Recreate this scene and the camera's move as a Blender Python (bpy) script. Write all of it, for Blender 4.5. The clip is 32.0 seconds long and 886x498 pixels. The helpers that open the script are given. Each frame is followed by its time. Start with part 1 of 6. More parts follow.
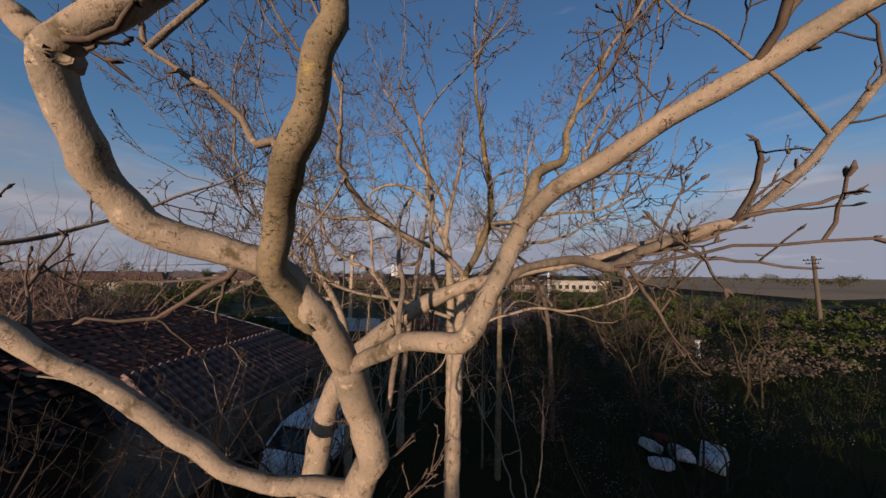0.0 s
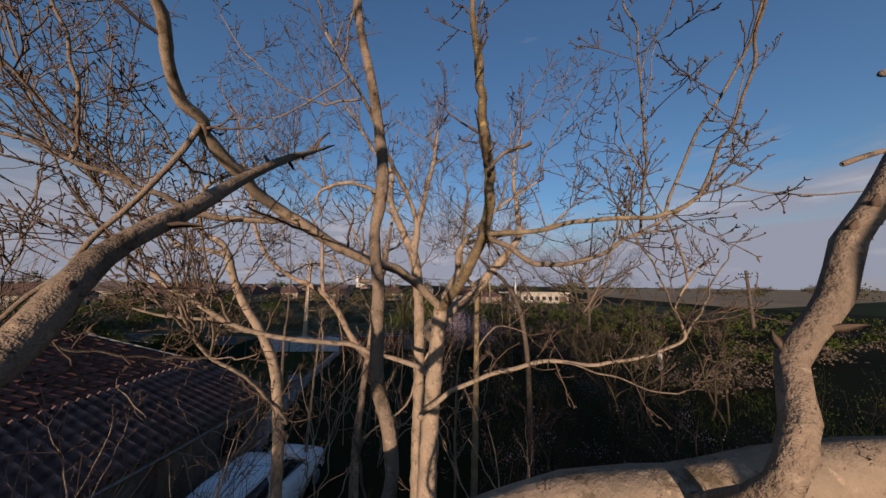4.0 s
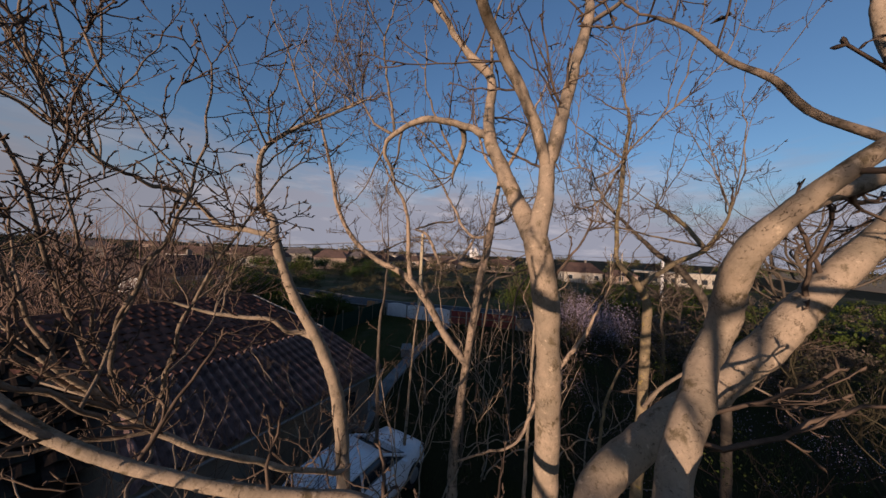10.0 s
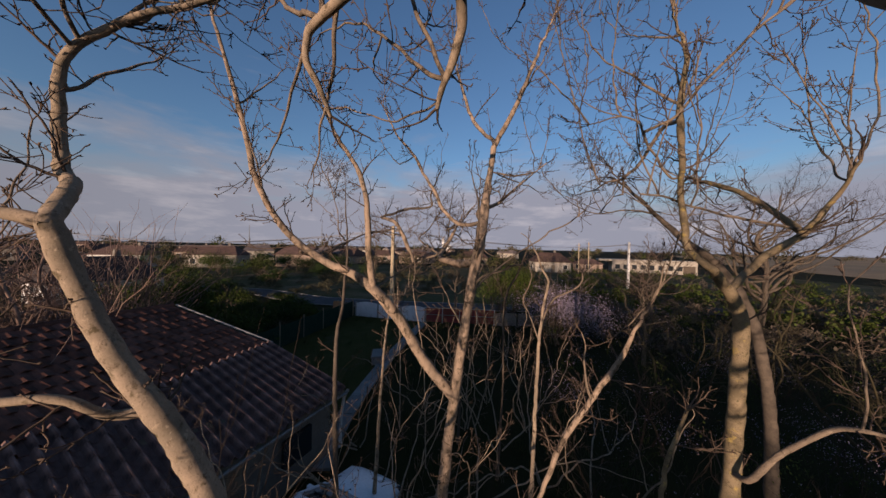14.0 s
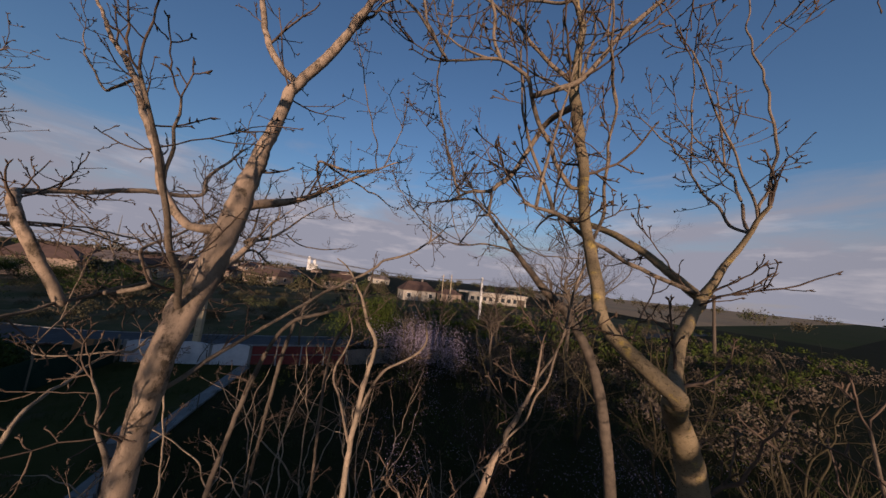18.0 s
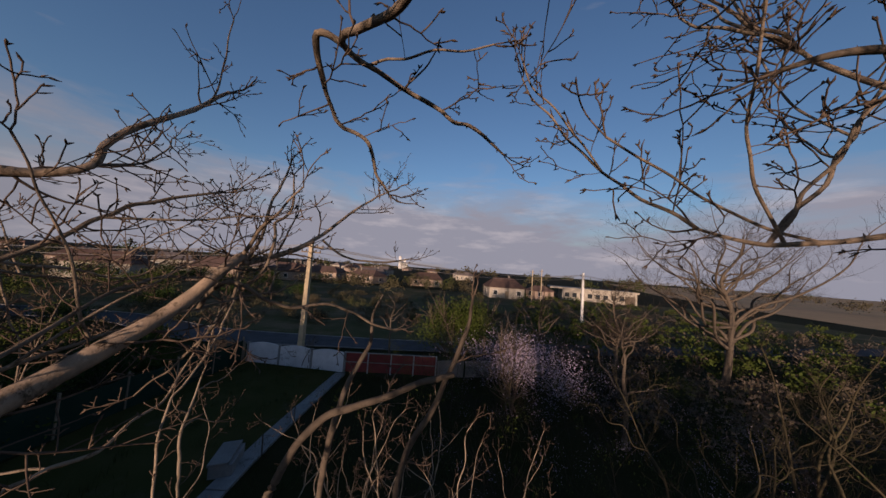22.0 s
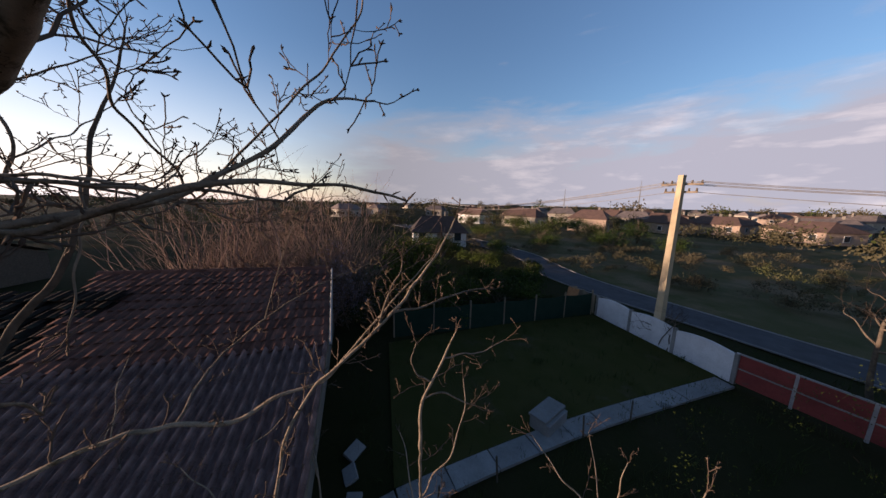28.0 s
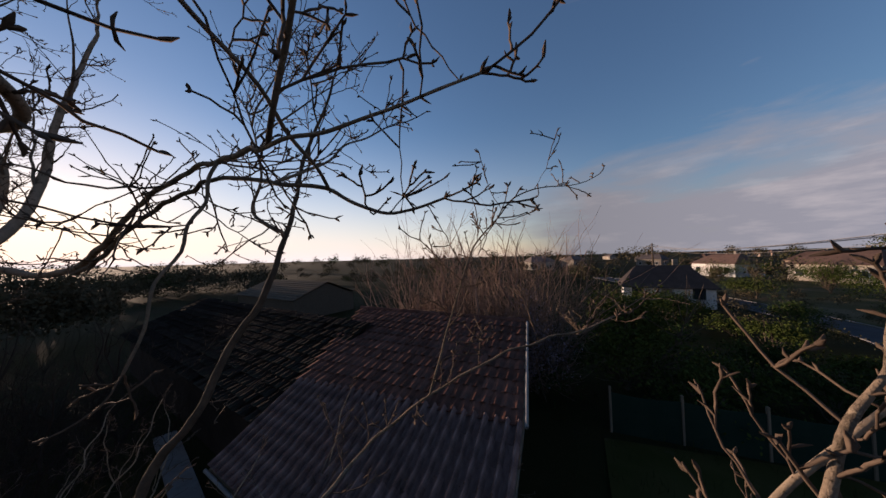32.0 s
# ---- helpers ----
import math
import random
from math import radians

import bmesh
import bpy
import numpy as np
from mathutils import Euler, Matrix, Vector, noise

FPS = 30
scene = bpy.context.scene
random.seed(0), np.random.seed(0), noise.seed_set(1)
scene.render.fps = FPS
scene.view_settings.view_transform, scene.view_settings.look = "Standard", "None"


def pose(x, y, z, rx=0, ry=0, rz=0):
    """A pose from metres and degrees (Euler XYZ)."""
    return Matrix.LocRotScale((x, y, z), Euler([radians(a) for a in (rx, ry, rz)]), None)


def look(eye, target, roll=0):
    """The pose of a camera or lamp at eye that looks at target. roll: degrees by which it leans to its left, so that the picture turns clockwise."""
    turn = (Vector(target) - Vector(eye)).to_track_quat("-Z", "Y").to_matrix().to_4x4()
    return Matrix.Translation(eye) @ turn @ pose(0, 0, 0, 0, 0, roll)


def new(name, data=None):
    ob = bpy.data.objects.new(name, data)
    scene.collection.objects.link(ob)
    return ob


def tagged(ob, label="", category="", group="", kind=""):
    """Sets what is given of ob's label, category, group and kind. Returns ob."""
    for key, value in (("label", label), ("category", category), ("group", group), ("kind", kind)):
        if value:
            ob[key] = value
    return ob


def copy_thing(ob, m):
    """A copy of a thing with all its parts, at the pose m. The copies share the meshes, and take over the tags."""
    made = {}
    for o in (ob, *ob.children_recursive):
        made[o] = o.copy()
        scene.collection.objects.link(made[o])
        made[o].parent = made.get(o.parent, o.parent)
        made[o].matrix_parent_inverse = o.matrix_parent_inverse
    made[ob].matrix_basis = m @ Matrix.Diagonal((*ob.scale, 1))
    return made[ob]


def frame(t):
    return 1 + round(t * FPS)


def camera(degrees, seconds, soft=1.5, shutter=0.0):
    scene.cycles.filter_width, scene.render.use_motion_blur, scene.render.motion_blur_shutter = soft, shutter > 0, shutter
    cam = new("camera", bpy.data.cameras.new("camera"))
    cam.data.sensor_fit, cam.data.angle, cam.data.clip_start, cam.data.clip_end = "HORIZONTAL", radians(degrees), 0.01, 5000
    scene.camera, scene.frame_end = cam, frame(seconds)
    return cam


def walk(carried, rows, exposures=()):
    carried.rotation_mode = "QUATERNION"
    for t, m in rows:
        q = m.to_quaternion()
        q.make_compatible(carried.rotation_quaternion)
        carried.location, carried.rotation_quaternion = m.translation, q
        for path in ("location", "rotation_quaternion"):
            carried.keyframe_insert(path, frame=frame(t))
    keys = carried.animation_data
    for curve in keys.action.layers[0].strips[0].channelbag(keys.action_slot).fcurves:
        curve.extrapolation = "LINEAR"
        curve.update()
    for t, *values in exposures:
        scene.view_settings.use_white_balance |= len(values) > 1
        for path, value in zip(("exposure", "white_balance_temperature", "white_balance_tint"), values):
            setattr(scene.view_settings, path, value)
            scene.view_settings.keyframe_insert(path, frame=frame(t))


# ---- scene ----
cam = camera(116.98, 32.0)
PATH = [
    (0, (-0.402, 4.017, 5.657), (0.302, 7.938, 6.022), 0.59),
    (0.5, (-0.394, 4.137, 5.680), (0.354, 8.046, 6.078), -0.25),
    (1, (-0.378, 4.261, 5.698), (0.437, 8.155, 6.114), 0.98),
    (1.5, (-0.369, 4.417, 5.679), (0.491, 8.289, 6.196), 0.84),
    (2, (-0.323, 4.557, 5.716), (0.518, 8.429, 6.266), 0.61),
    (2.5, (-0.285, 4.724, 5.754), (0.584, 8.588, 6.317), 0.85),
    (3, (-0.266, 4.888, 5.783), (0.687, 8.733, 6.337), 1.02),
    (3.5, (-0.229, 5.059, 5.813), (0.853, 8.870, 6.368), 0.59),
    (4, (-0.179, 5.248, 5.875), (0.979, 9.040, 6.402), 0.62),
    (4.5, (-0.121, 5.448, 5.950), (1.074, 9.234, 6.434), 0.96),
    (5, (-0.062, 5.653, 6.024), (1.145, 9.441, 6.460), 1.47),
    (5.5, (-0.007, 5.854, 6.078), (1.200, 9.646, 6.479), 1.91),
    (6, (0.041, 6.038, 6.097), (1.249, 9.832, 6.487), 1.98),
    (6.5, (0.101, 6.208, 6.120), (1.290, 10.009, 6.502), 2.50),
    (7, (0.165, 6.381, 6.137), (1.204, 10.225, 6.519), 2.71),
    (7.5, (0.217, 6.559, 6.159), (0.994, 10.468, 6.500), 2.71),
    (8, (0.253, 6.734, 6.177), (0.606, 10.710, 6.426), 2.60),
    (8.5, (0.255, 6.913, 6.194), (0.188, 10.908, 6.376), 2.35),
    (9, (0.226, 7.078, 6.199), (-0.058, 11.066, 6.328), 1.87),
    (9.5, (0.187, 7.246, 6.215), (-0.135, 11.232, 6.307), 2.19),
    (10, (0.178, 7.450, 6.221), (-0.254, 11.426, 6.284), 2.63),
    (10.5, (0.159, 7.644, 6.210), (-0.398, 11.605, 6.260), 2.72),
    (11, (0.126, 7.815, 6.204), (-0.504, 11.765, 6.247), 1.55),
    (11.5, (0.077, 8.007, 6.239), (-0.569, 11.954, 6.245), 0.14),
    (12, (0.030, 8.214, 6.234), (-0.631, 12.159, 6.190), 0.47),
    (12.5, (-0.024, 8.422, 6.206), (-0.690, 12.366, 6.157), 0.53),
    (13, (-0.018, 8.683, 6.243), (-0.689, 12.626, 6.153), 1.48),
    (13.5, (-0.030, 8.899, 6.242), (-0.463, 12.875, 6.168), 1.86),
    (14, (-0.058, 9.077, 6.234), (-0.078, 13.077, 6.210), 1.24),
    (14.5, (-0.084, 9.298, 6.237), (0.390, 13.270, 6.273), 1.20),
    (15, (-0.026, 9.527, 6.253), (0.871, 13.423, 6.362), 1.45),
    (15.5, (0.058, 9.748, 6.296), (1.274, 13.552, 6.520), 2.10),
    (16, (0.201, 9.995, 6.321), (1.677, 13.701, 6.617), 2.63),
    (16.5, (0.385, 10.248, 6.340), (2.051, 13.869, 6.679), 3.31),
    (17, (0.596, 10.492, 6.359), (2.371, 14.057, 6.730), 4.20),
    (17.5, (0.823, 10.715, 6.382), (2.616, 14.268, 6.787), 5.18),
    (18, (1.059, 10.910, 6.407), (2.765, 14.500, 6.866), 5.88),
    (18.5, (1.244, 11.164, 6.469), (2.751, 14.837, 6.961), 6.95),
    (19, (1.334, 11.493, 6.530), (2.577, 15.264, 7.011), 6.68),
    (19.5, (1.370, 11.886, 6.562), (2.340, 15.737, 7.037), 4.82),
    (20, (1.362, 12.307, 6.630), (2.236, 16.185, 7.068), 3.47),
    (20.5, (1.407, 12.781, 6.690), (2.237, 16.672, 7.111), 4.88),
    (21, (1.426, 13.240, 6.760), (2.100, 17.164, 7.142), 5.25),
    (21.5, (1.444, 13.513, 6.786), (2.025, 17.459, 7.084), 4.46),
    (22, (1.475, 13.730, 6.785), (2.053, 17.677, 7.071), 4.15),
    (22.5, (1.536, 13.983, 6.803), (2.090, 17.933, 7.092), 4.16),
    (23, (1.556, 14.212, 6.828), (2.060, 18.170, 7.115), 3.21),
    (23.5, (1.573, 14.461, 6.825), (1.856, 18.440, 7.121), 2.42),
    (24, (1.507, 14.783, 6.843), (0.881, 18.731, 6.996), 1.60),
    (24.5, (1.382, 15.057, 6.819), (-0.460, 18.606, 6.736), 1.96),
    (25, (1.284, 15.238, 6.744), (-0.973, 18.528, 6.453), 0.12),
    (25.5, (1.170, 15.480, 6.744), (-0.938, 18.853, 6.322), -0.27),
    (26, (1.238, 15.873, 6.720), (-0.724, 19.322, 6.213), 0.48),
    (26.5, (1.381, 16.335, 6.683), (-0.558, 19.788, 6.122), 1.73),
    (27, (1.488, 16.781, 6.636), (-0.666, 20.098, 6.038), 2.82),
    (27.5, (1.443, 17.125, 6.576), (-1.233, 20.030, 5.948), 2.99),
    (28, (1.126, 17.276, 6.496), (-2.299, 19.233, 5.831), 1.30),
    (28.5, (0.883, 17.377, 6.470), (-2.881, 18.463, 5.660), 0.22),
    (29, (0.640, 17.384, 6.396), (-3.192, 18.144, 5.533), -0.90),
    (29.5, (0.416, 17.377, 6.339), (-3.451, 18.020, 5.546), -2.60),
    (30, (0.253, 17.357, 6.283), (-3.665, 17.743, 5.580), -2.53),
    (30.5, (0.090, 17.342, 6.237), (-3.863, 17.526, 5.654), -3.04),
    (31, (-0.057, 17.326, 6.199), (-4.023, 17.500, 5.712), -3.11),
    (31.5, (-0.222, 17.352, 6.139), (-4.215, 17.433, 5.934), -3.07),
    (32, (-0.425, 17.382, 6.124), (-4.372, 16.744, 6.248), -1.51),
]
walk(cam, [(t, look(eye, target, roll)) for t, eye, target, roll in PATH], [(0, 0.84, 6500, 18), (9, 0.92, 6680, 21), (22, 0.76, 6880, 25), (24, 0.75, 6950, 26), (25, 1.25, 6950, 26), (28, 1.52, 7050, 26), (30, 1.48, 7150, 26), (31, 1.22, 7050, 25), (32, 1.02, 7000, 25)])

# ---- light ----
SUN_AZ = 156.0      # degrees to the left of +y, behind the walk's start
SUN_EL = 3.2
sun_dir = Vector((-math.sin(radians(SUN_AZ)) * math.cos(radians(SUN_EL)), math.cos(radians(SUN_AZ)) * math.cos(radians(SUN_EL)), math.sin(radians(SUN_EL))))
lamp = bpy.data.lights.new("sun", "SUN")
lamp.energy, lamp.angle, lamp.color = 3.6, radians(0.6), (1.0, 0.80, 0.60)
sun = new("sun", lamp)
sun.matrix_world = look((0, 0, 60), Vector((0, 0, 60)) - sun_dir)

world = bpy.data.worlds.new("World")
scene.world = world
world.use_nodes = True
WT = world.node_tree
WT.nodes.clear()


def wnode(kind, **inputs):
    n = WT.nodes.new("ShaderNode" + kind)
    for k, v in inputs.items():
        n.inputs[int(k[1:]) if k[0] == "i" and k[1:].isdigit() else k].default_value = v
    return n


def wlink(a, b):
    WT.links.new(a, b)


def wmath(op, a, b=None, clamp=False):
    n = WT.nodes.new("ShaderNodeMath")
    n.operation, n.use_clamp = op, clamp
    for i, v in enumerate((a, b)):
        if v is None:
            continue
        if isinstance(v, (int, float)):
            n.inputs[i].default_value = v
        else:
            wlink(v, n.inputs[i])
    return n.outputs[0]


sky = wnode("TexSky")
sky.sky_type, sky.sun_disc = "NISHITA", False
sky.sun_elevation, sky.sun_rotation = radians(SUN_EL), radians(-SUN_AZ)
sky.air_density, sky.dust_density, sky.ozone_density = 1.0, 0.3, 3.0
coord = wnode("TexCoord")
split = wnode("SeparateXYZ")
wlink(coord.outputs["Generated"], split.inputs[0])
up = split.outputs[2]
# banks of evening cloud, stretched along the horizon
squash = wnode("Mapping")
squash.inputs["Scale"].default_value = (1.0, 1.0, 4.5)
wlink(coord.outputs["Generated"], squash.inputs[0])
puffs = wnode("TexNoise", Scale=2.3, Detail=7.0, Roughness=0.58, Distortion=0.35)
wlink(squash.outputs[0], puffs.inputs["Vector"])
low = wmath("SUBTRACT", 1.0, wmath("MULTIPLY", wmath("ABSOLUTE", wmath("SUBTRACT", up, 0.07)), 3.2), True)
mask = wmath("MULTIPLY", wmath("SUBTRACT", wmath("ADD", puffs.outputs[0], wmath("MULTIPLY", low, 0.68)), 0.65), 3.0, True)
# the bank ends short of the setting sun
sunny = wnode("VectorMath")
sunny.operation = "DOT_PRODUCT"
sunny.inputs[1].default_value = sun_dir
wlink(coord.outputs["Generated"], sunny.inputs[0])
mask = wmath("MULTIPLY", mask, wmath("SUBTRACT", 1.0, wmath("MULTIPLY", wmath("SUBTRACT", wmath("ADD", sunny.outputs["Value"], wmath("MULTIPLY", puffs.outputs[0], 0.5)), 0.38), 4.0, True)))
wisps = wnode("TexNoise", Scale=1.4, Detail=9.0, Roughness=0.65, Distortion=1.2)
squash2 = wnode("Mapping")
squash2.inputs["Scale"].default_value = (1.0, 2.2, 3.0)
wlink(coord.outputs["Generated"], squash2.inputs[0])
wlink(squash2.outputs[0], wisps.inputs["Vector"])
wisp = wmath("MULTIPLY", wmath("SUBTRACT", wisps.outputs[0], 0.66), 2.2, True)
near_sun = wmath("POWER", wmath("MAXIMUM", wmath("ADD", wmath("MULTIPLY", sunny.outputs["Value"], 0.5), 0.5), 0.0), 14.0)
cloud = wnode("Mix")
cloud.data_type = "RGBA"
cloud.inputs["A"].default_value = (1.05, 1.17, 1.40, 1)
cloud.inputs["B"].default_value = (4.2, 3.9, 3.6, 1)
wlink(near_sun, cloud.inputs["Factor"])
bright = wnode("Mix")
bright.data_type = "RGBA"
bright.inputs["B"].default_value = (1.80, 1.84, 1.96, 1)
wlink(cloud.outputs["Result"], bright.inputs["A"])
rim = wnode("TexNoise", Scale=5.0, Detail=5.0, Roughness=0.6)
wlink(squash.outputs[0], rim.inputs["Vector"])
wlink(wmath("MULTIPLY", wmath("SUBTRACT", rim.outputs[0], 0.52), 4.0, True), bright.inputs["Factor"])
# seen against the light the bank is greyer
grey = wnode("Mix")
grey.data_type = "RGBA"
grey.inputs["B"].default_value = (0.66, 0.74, 0.82, 1)
wlink(bright.outputs["Result"], grey.inputs["A"])
wlink(wmath("MULTIPLY", wmath("MULTIPLY", wmath("ADD", sunny.outputs["Value"], 0.65), 1.3, True), 0.72), grey.inputs["Factor"])
mixed = wnode("Mix")
mixed.data_type = "RGBA"
wlink(wmath("ADD", mask, wisp, True), mixed.inputs["Factor"])
# pale haze low over the horizon on the sun's side
haze = wnode("Mix")
haze.data_type = "RGBA"
haze.inputs["B"].default_value = (3.1, 3.1, 3.1, 1)
sunward = wmath("MULTIPLY", wmath("SUBTRACT", sunny.outputs["Value"], 0.0), 1.25, True)
wlink(wmath("MULTIPLY", sunward, wmath("POWER", wmath("SUBTRACT", 1.0, wmath("MULTIPLY", wmath("MAXIMUM", up, 0.0), 2.2), True), 2.0)), haze.inputs["Factor"])
wlink(sky.outputs[0], haze.inputs["A"])
wlink(haze.outputs["Result"], mixed.inputs["A"])
wlink(grey.outputs["Result"], mixed.inputs["B"])
bg = wnode("Background", Strength=0.15)
wlink(mixed.outputs["Result"], bg.inputs[0])
wlink(bg.outputs[0], wnode("OutputWorld").inputs[0])


# ---- materials ----
def surface(name, a, b, scale=6.0, rough=0.85, bump=0.3, fine=6.0, c=None, c_at=0.62, c_scale=2.0, metal=0.0, per_object=0.0, stretch=(1, 1, 1), speck=None, flake=None):
    """A weathered surface: colours a and b in blotches, c in patches, fine grain and relief."""
    m = bpy.data.materials.new(name)
    m.use_nodes = True
    T = m.node_tree
    bs = T.nodes["Principled BSDF"]
    bs.inputs["Metallic"].default_value = metal
    bs.inputs["Specular IOR Level"].default_value = 0.03 if rough > 0.7 else 0.35
    co = T.nodes.new("ShaderNodeTexCoord")
    mp = T.nodes.new("ShaderNodeMapping")
    mp.inputs["Scale"].default_value = stretch
    T.links.new(co.outputs["Object"], mp.inputs[0])

    def nz(sc, det, ro=0.6):
        n = T.nodes.new("ShaderNodeTexNoise")
        n.inputs["Scale"].default_value, n.inputs["Detail"].default_value, n.inputs["Roughness"].default_value = sc, det, ro
        T.links.new(mp.outputs[0], n.inputs["Vector"])
        return n.outputs[0]

    def ramp(fac, lo, hi):
        r = T.nodes.new("ShaderNodeMapRange")
        r.inputs["From Min"].default_value, r.inputs["From Max"].default_value = lo, hi
        T.links.new(fac, r.inputs[0])
        return r.outputs[0]

    def mix(fac, x, y):
        n = T.nodes.new("ShaderNodeMix")
        n.data_type = "RGBA"
        T.links.new(fac, n.inputs["Factor"])
        for v, k in ((x, "A"), (y, "B")):
            if isinstance(v, tuple):
                n.inputs[k].default_value = (*v, 1)
            else:
                T.links.new(v, n.inputs[k])
        return n.outputs["Result"]

    col = mix(ramp(nz(scale, 5), 0.35, 0.65), a, b)
    if c:
        col = mix(ramp(nz(c_scale, 6, 0.7), c_at, c_at + 0.1), col, c)
    if speck:
        col = mix(ramp(nz(speck[0], 3, 0.75), speck[1], speck[1] + 0.07), col, speck[2])
        col = mix(ramp(nz(speck[0] * 0.23, 5, 0.7), 0.60, 0.66), col, speck[3])
    grain = nz(scale * fine, 4, 0.7)
    height = grain
    if speck:
        # lumpy, flaking relief under the grain
        lump = T.nodes.new("ShaderNodeMath")
        lump.operation = "MULTIPLY_ADD"
        T.links.new(ramp(nz(speck[0] * 0.33, 5, 0.65), 0.38, 0.62), lump.inputs[0])
        lump.inputs[1].default_value = 0.9
        T.links.new(height, lump.inputs[2])
        height = lump.outputs[0]
    if flake:
        # curled edges where the skin has peeled, in loose patches
        def step(op, x, y):
            n = T.nodes.new("ShaderNodeMath")
            n.operation = op
            for k, v in enumerate((x, y)):
                if isinstance(v, (int, float)):
                    n.inputs[k].default_value = v
                else:
                    T.links.new(v, n.inputs[k])
            return n.outputs[0]
        edge = ramp(step("ABSOLUTE", step("SUBTRACT", nz(flake[0], 3, 0.55), 0.5), 0), 0.014, 0.003)
        edge = step("MULTIPLY", edge, ramp(nz(flake[0] * 0.4, 3, 0.6), 0.55, 0.61))
        col = mix(edge, col, flake[1])
        height = step("MULTIPLY_ADD", edge, -1.0)
        T.links.new(grain, height.node.inputs[2])
    val = T.nodes.new("ShaderNodeHueSaturation")
    T.links.new(col, val.inputs["Color"])
    shade = T.nodes.new("ShaderNodeMapRange")
    shade.inputs["To Min"].default_value, shade.inputs["To Max"].default_value = 0.72, 1.28
    T.links.new(grain, shade.inputs[0])
    out = shade.outputs[0]
    if per_object:
        info = T.nodes.new("ShaderNodeObjectInfo")
        vr = T.nodes.new("ShaderNodeMapRange")
        vr.inputs["To Min"].default_value, vr.inputs["To Max"].default_value = 1 - per_object, 1 + per_object
        T.links.new(info.outputs["Random"], vr.inputs[0])
        mu = T.nodes.new("ShaderNodeMath")
        mu.operation = "MULTIPLY"
        T.links.new(out, mu.inputs[0])
        T.links.new(vr.outputs[0], mu.inputs[1])
        out = mu.outputs[0]
    T.links.new(out, val.inputs["Value"])
    T.links.new(val.outputs[0], bs.inputs["Base Color"])
    rr = T.nodes.new("ShaderNodeMapRange")
    rr.inputs["To Min"].default_value, rr.inputs["To Max"].default_value = max(rough - 0.12, 0.05), min(rough + 0.1, 1)
    T.links.new(grain, rr.inputs[0])
    T.links.new(rr.outputs[0], bs.inputs["Roughness"])
    if bump:
        bp = T.nodes.new("ShaderNodeBump")
        bp.inputs["Strength"].default_value, bp.inputs["Distance"].default_value = min(bump * 1.6, 1.0), 0.0032 if speck else 0.16 / (scale * fine)
        T.links.new(height, bp.inputs["Height"])
        T.links.new(bp.outputs[0], bs.inputs["Normal"])
    return m


BARK = surface("bark", (0.295, 0.222, 0.158), (0.19, 0.15, 0.108), 6, 0.93, 0.6, 13, c=(0.10, 0.076, 0.046), c_at=0.55, c_scale=13, stretch=(1, 1, 0.8), speck=(110, 0.61, (0.10, 0.075, 0.052), (0.35, 0.27, 0.19)), flake=(44, (0.11, 0.08, 0.055)))
BARK_PLATE = surface("plated_bark", (0.31, 0.225, 0.16), (0.20, 0.15, 0.108), 6, 0.93, 0.8, 10, c=(0.085, 0.064, 0.044), c_at=0.52, c_scale=11, stretch=(1, 1, 0.6), speck=(70, 0.64, (0.12, 0.085, 0.06), (0.34, 0.255, 0.185)), flake=(30, (0.085, 0.06, 0.04)))
BARK_LICHEN = surface("bark_lichen", (0.215, 0.162, 0.10), (0.125, 0.097, 0.06), 6, 0.94, 0.6, 12, c=(0.31, 0.225, 0.075), c_at=0.57, c_scale=10, stretch=(1, 1, 1.3), speck=(105, 0.58, (0.08, 0.06, 0.038), (0.075, 0.064, 0.034)), flake=(36, (0.05, 0.038, 0.022)))
YOUNG_BARK = surface("young_bark", (0.205, 0.155, 0.112), (0.13, 0.10, 0.075), 8, 0.93, 0.6, 13, c=(0.08, 0.062, 0.042), c_at=0.56, c_scale=16, speck=(120, 0.61, (0.075, 0.058, 0.042), (0.27, 0.21, 0.15)))
TWIG = surface("twig_bark", (0.119, 0.084, 0.062), (0.066, 0.048, 0.037), 14, 0.88, 0.2, 5)
# dark bark and wood; on some near trees its darkness stands for shade
DARK_OR_SHADED_BARK = surface("dark_or_shaded_bark", (0.108, 0.084, 0.063), (0.068, 0.054, 0.042), 10, 0.95, 0.6, 6)
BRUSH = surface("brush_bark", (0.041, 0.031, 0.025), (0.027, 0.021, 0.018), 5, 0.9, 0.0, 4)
OLIVE_TWIG = surface("olive_twig_bark", (0.062, 0.05, 0.03), (0.04, 0.034, 0.021), 5, 0.9, 0.0, 4)
PINK_TWIG = surface("pink_shrub_bark", (0.23, 0.155, 0.12), (0.16, 0.108, 0.087), 5, 0.9, 0.0, 4)
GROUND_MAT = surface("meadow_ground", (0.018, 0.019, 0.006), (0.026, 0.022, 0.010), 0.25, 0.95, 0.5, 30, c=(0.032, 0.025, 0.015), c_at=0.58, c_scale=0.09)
LAWN = surface("lawn", (0.036, 0.037, 0.010), (0.05, 0.044, 0.015), 0.8, 0.95, 0.6, 40, c=(0.06, 0.048, 0.026), c_at=0.58, c_scale=0.5)
MEADOW = surface("rough_meadow", (0.06, 0.06, 0.024), (0.10, 0.08, 0.042), 0.35, 0.95, 0.5, 30, c=(0.14, 0.10, 0.06), c_at=0.5, c_scale=0.13)
GRASS = surface("grass_blades", (0.024, 0.040, 0.011), (0.036, 0.044, 0.016), 1.5, 0.8, 0.0, 5)
CROP = surface("green_crop", (0.040, 0.048, 0.013), (0.053, 0.050, 0.020), 0.07, 0.95, 0.0, 30)
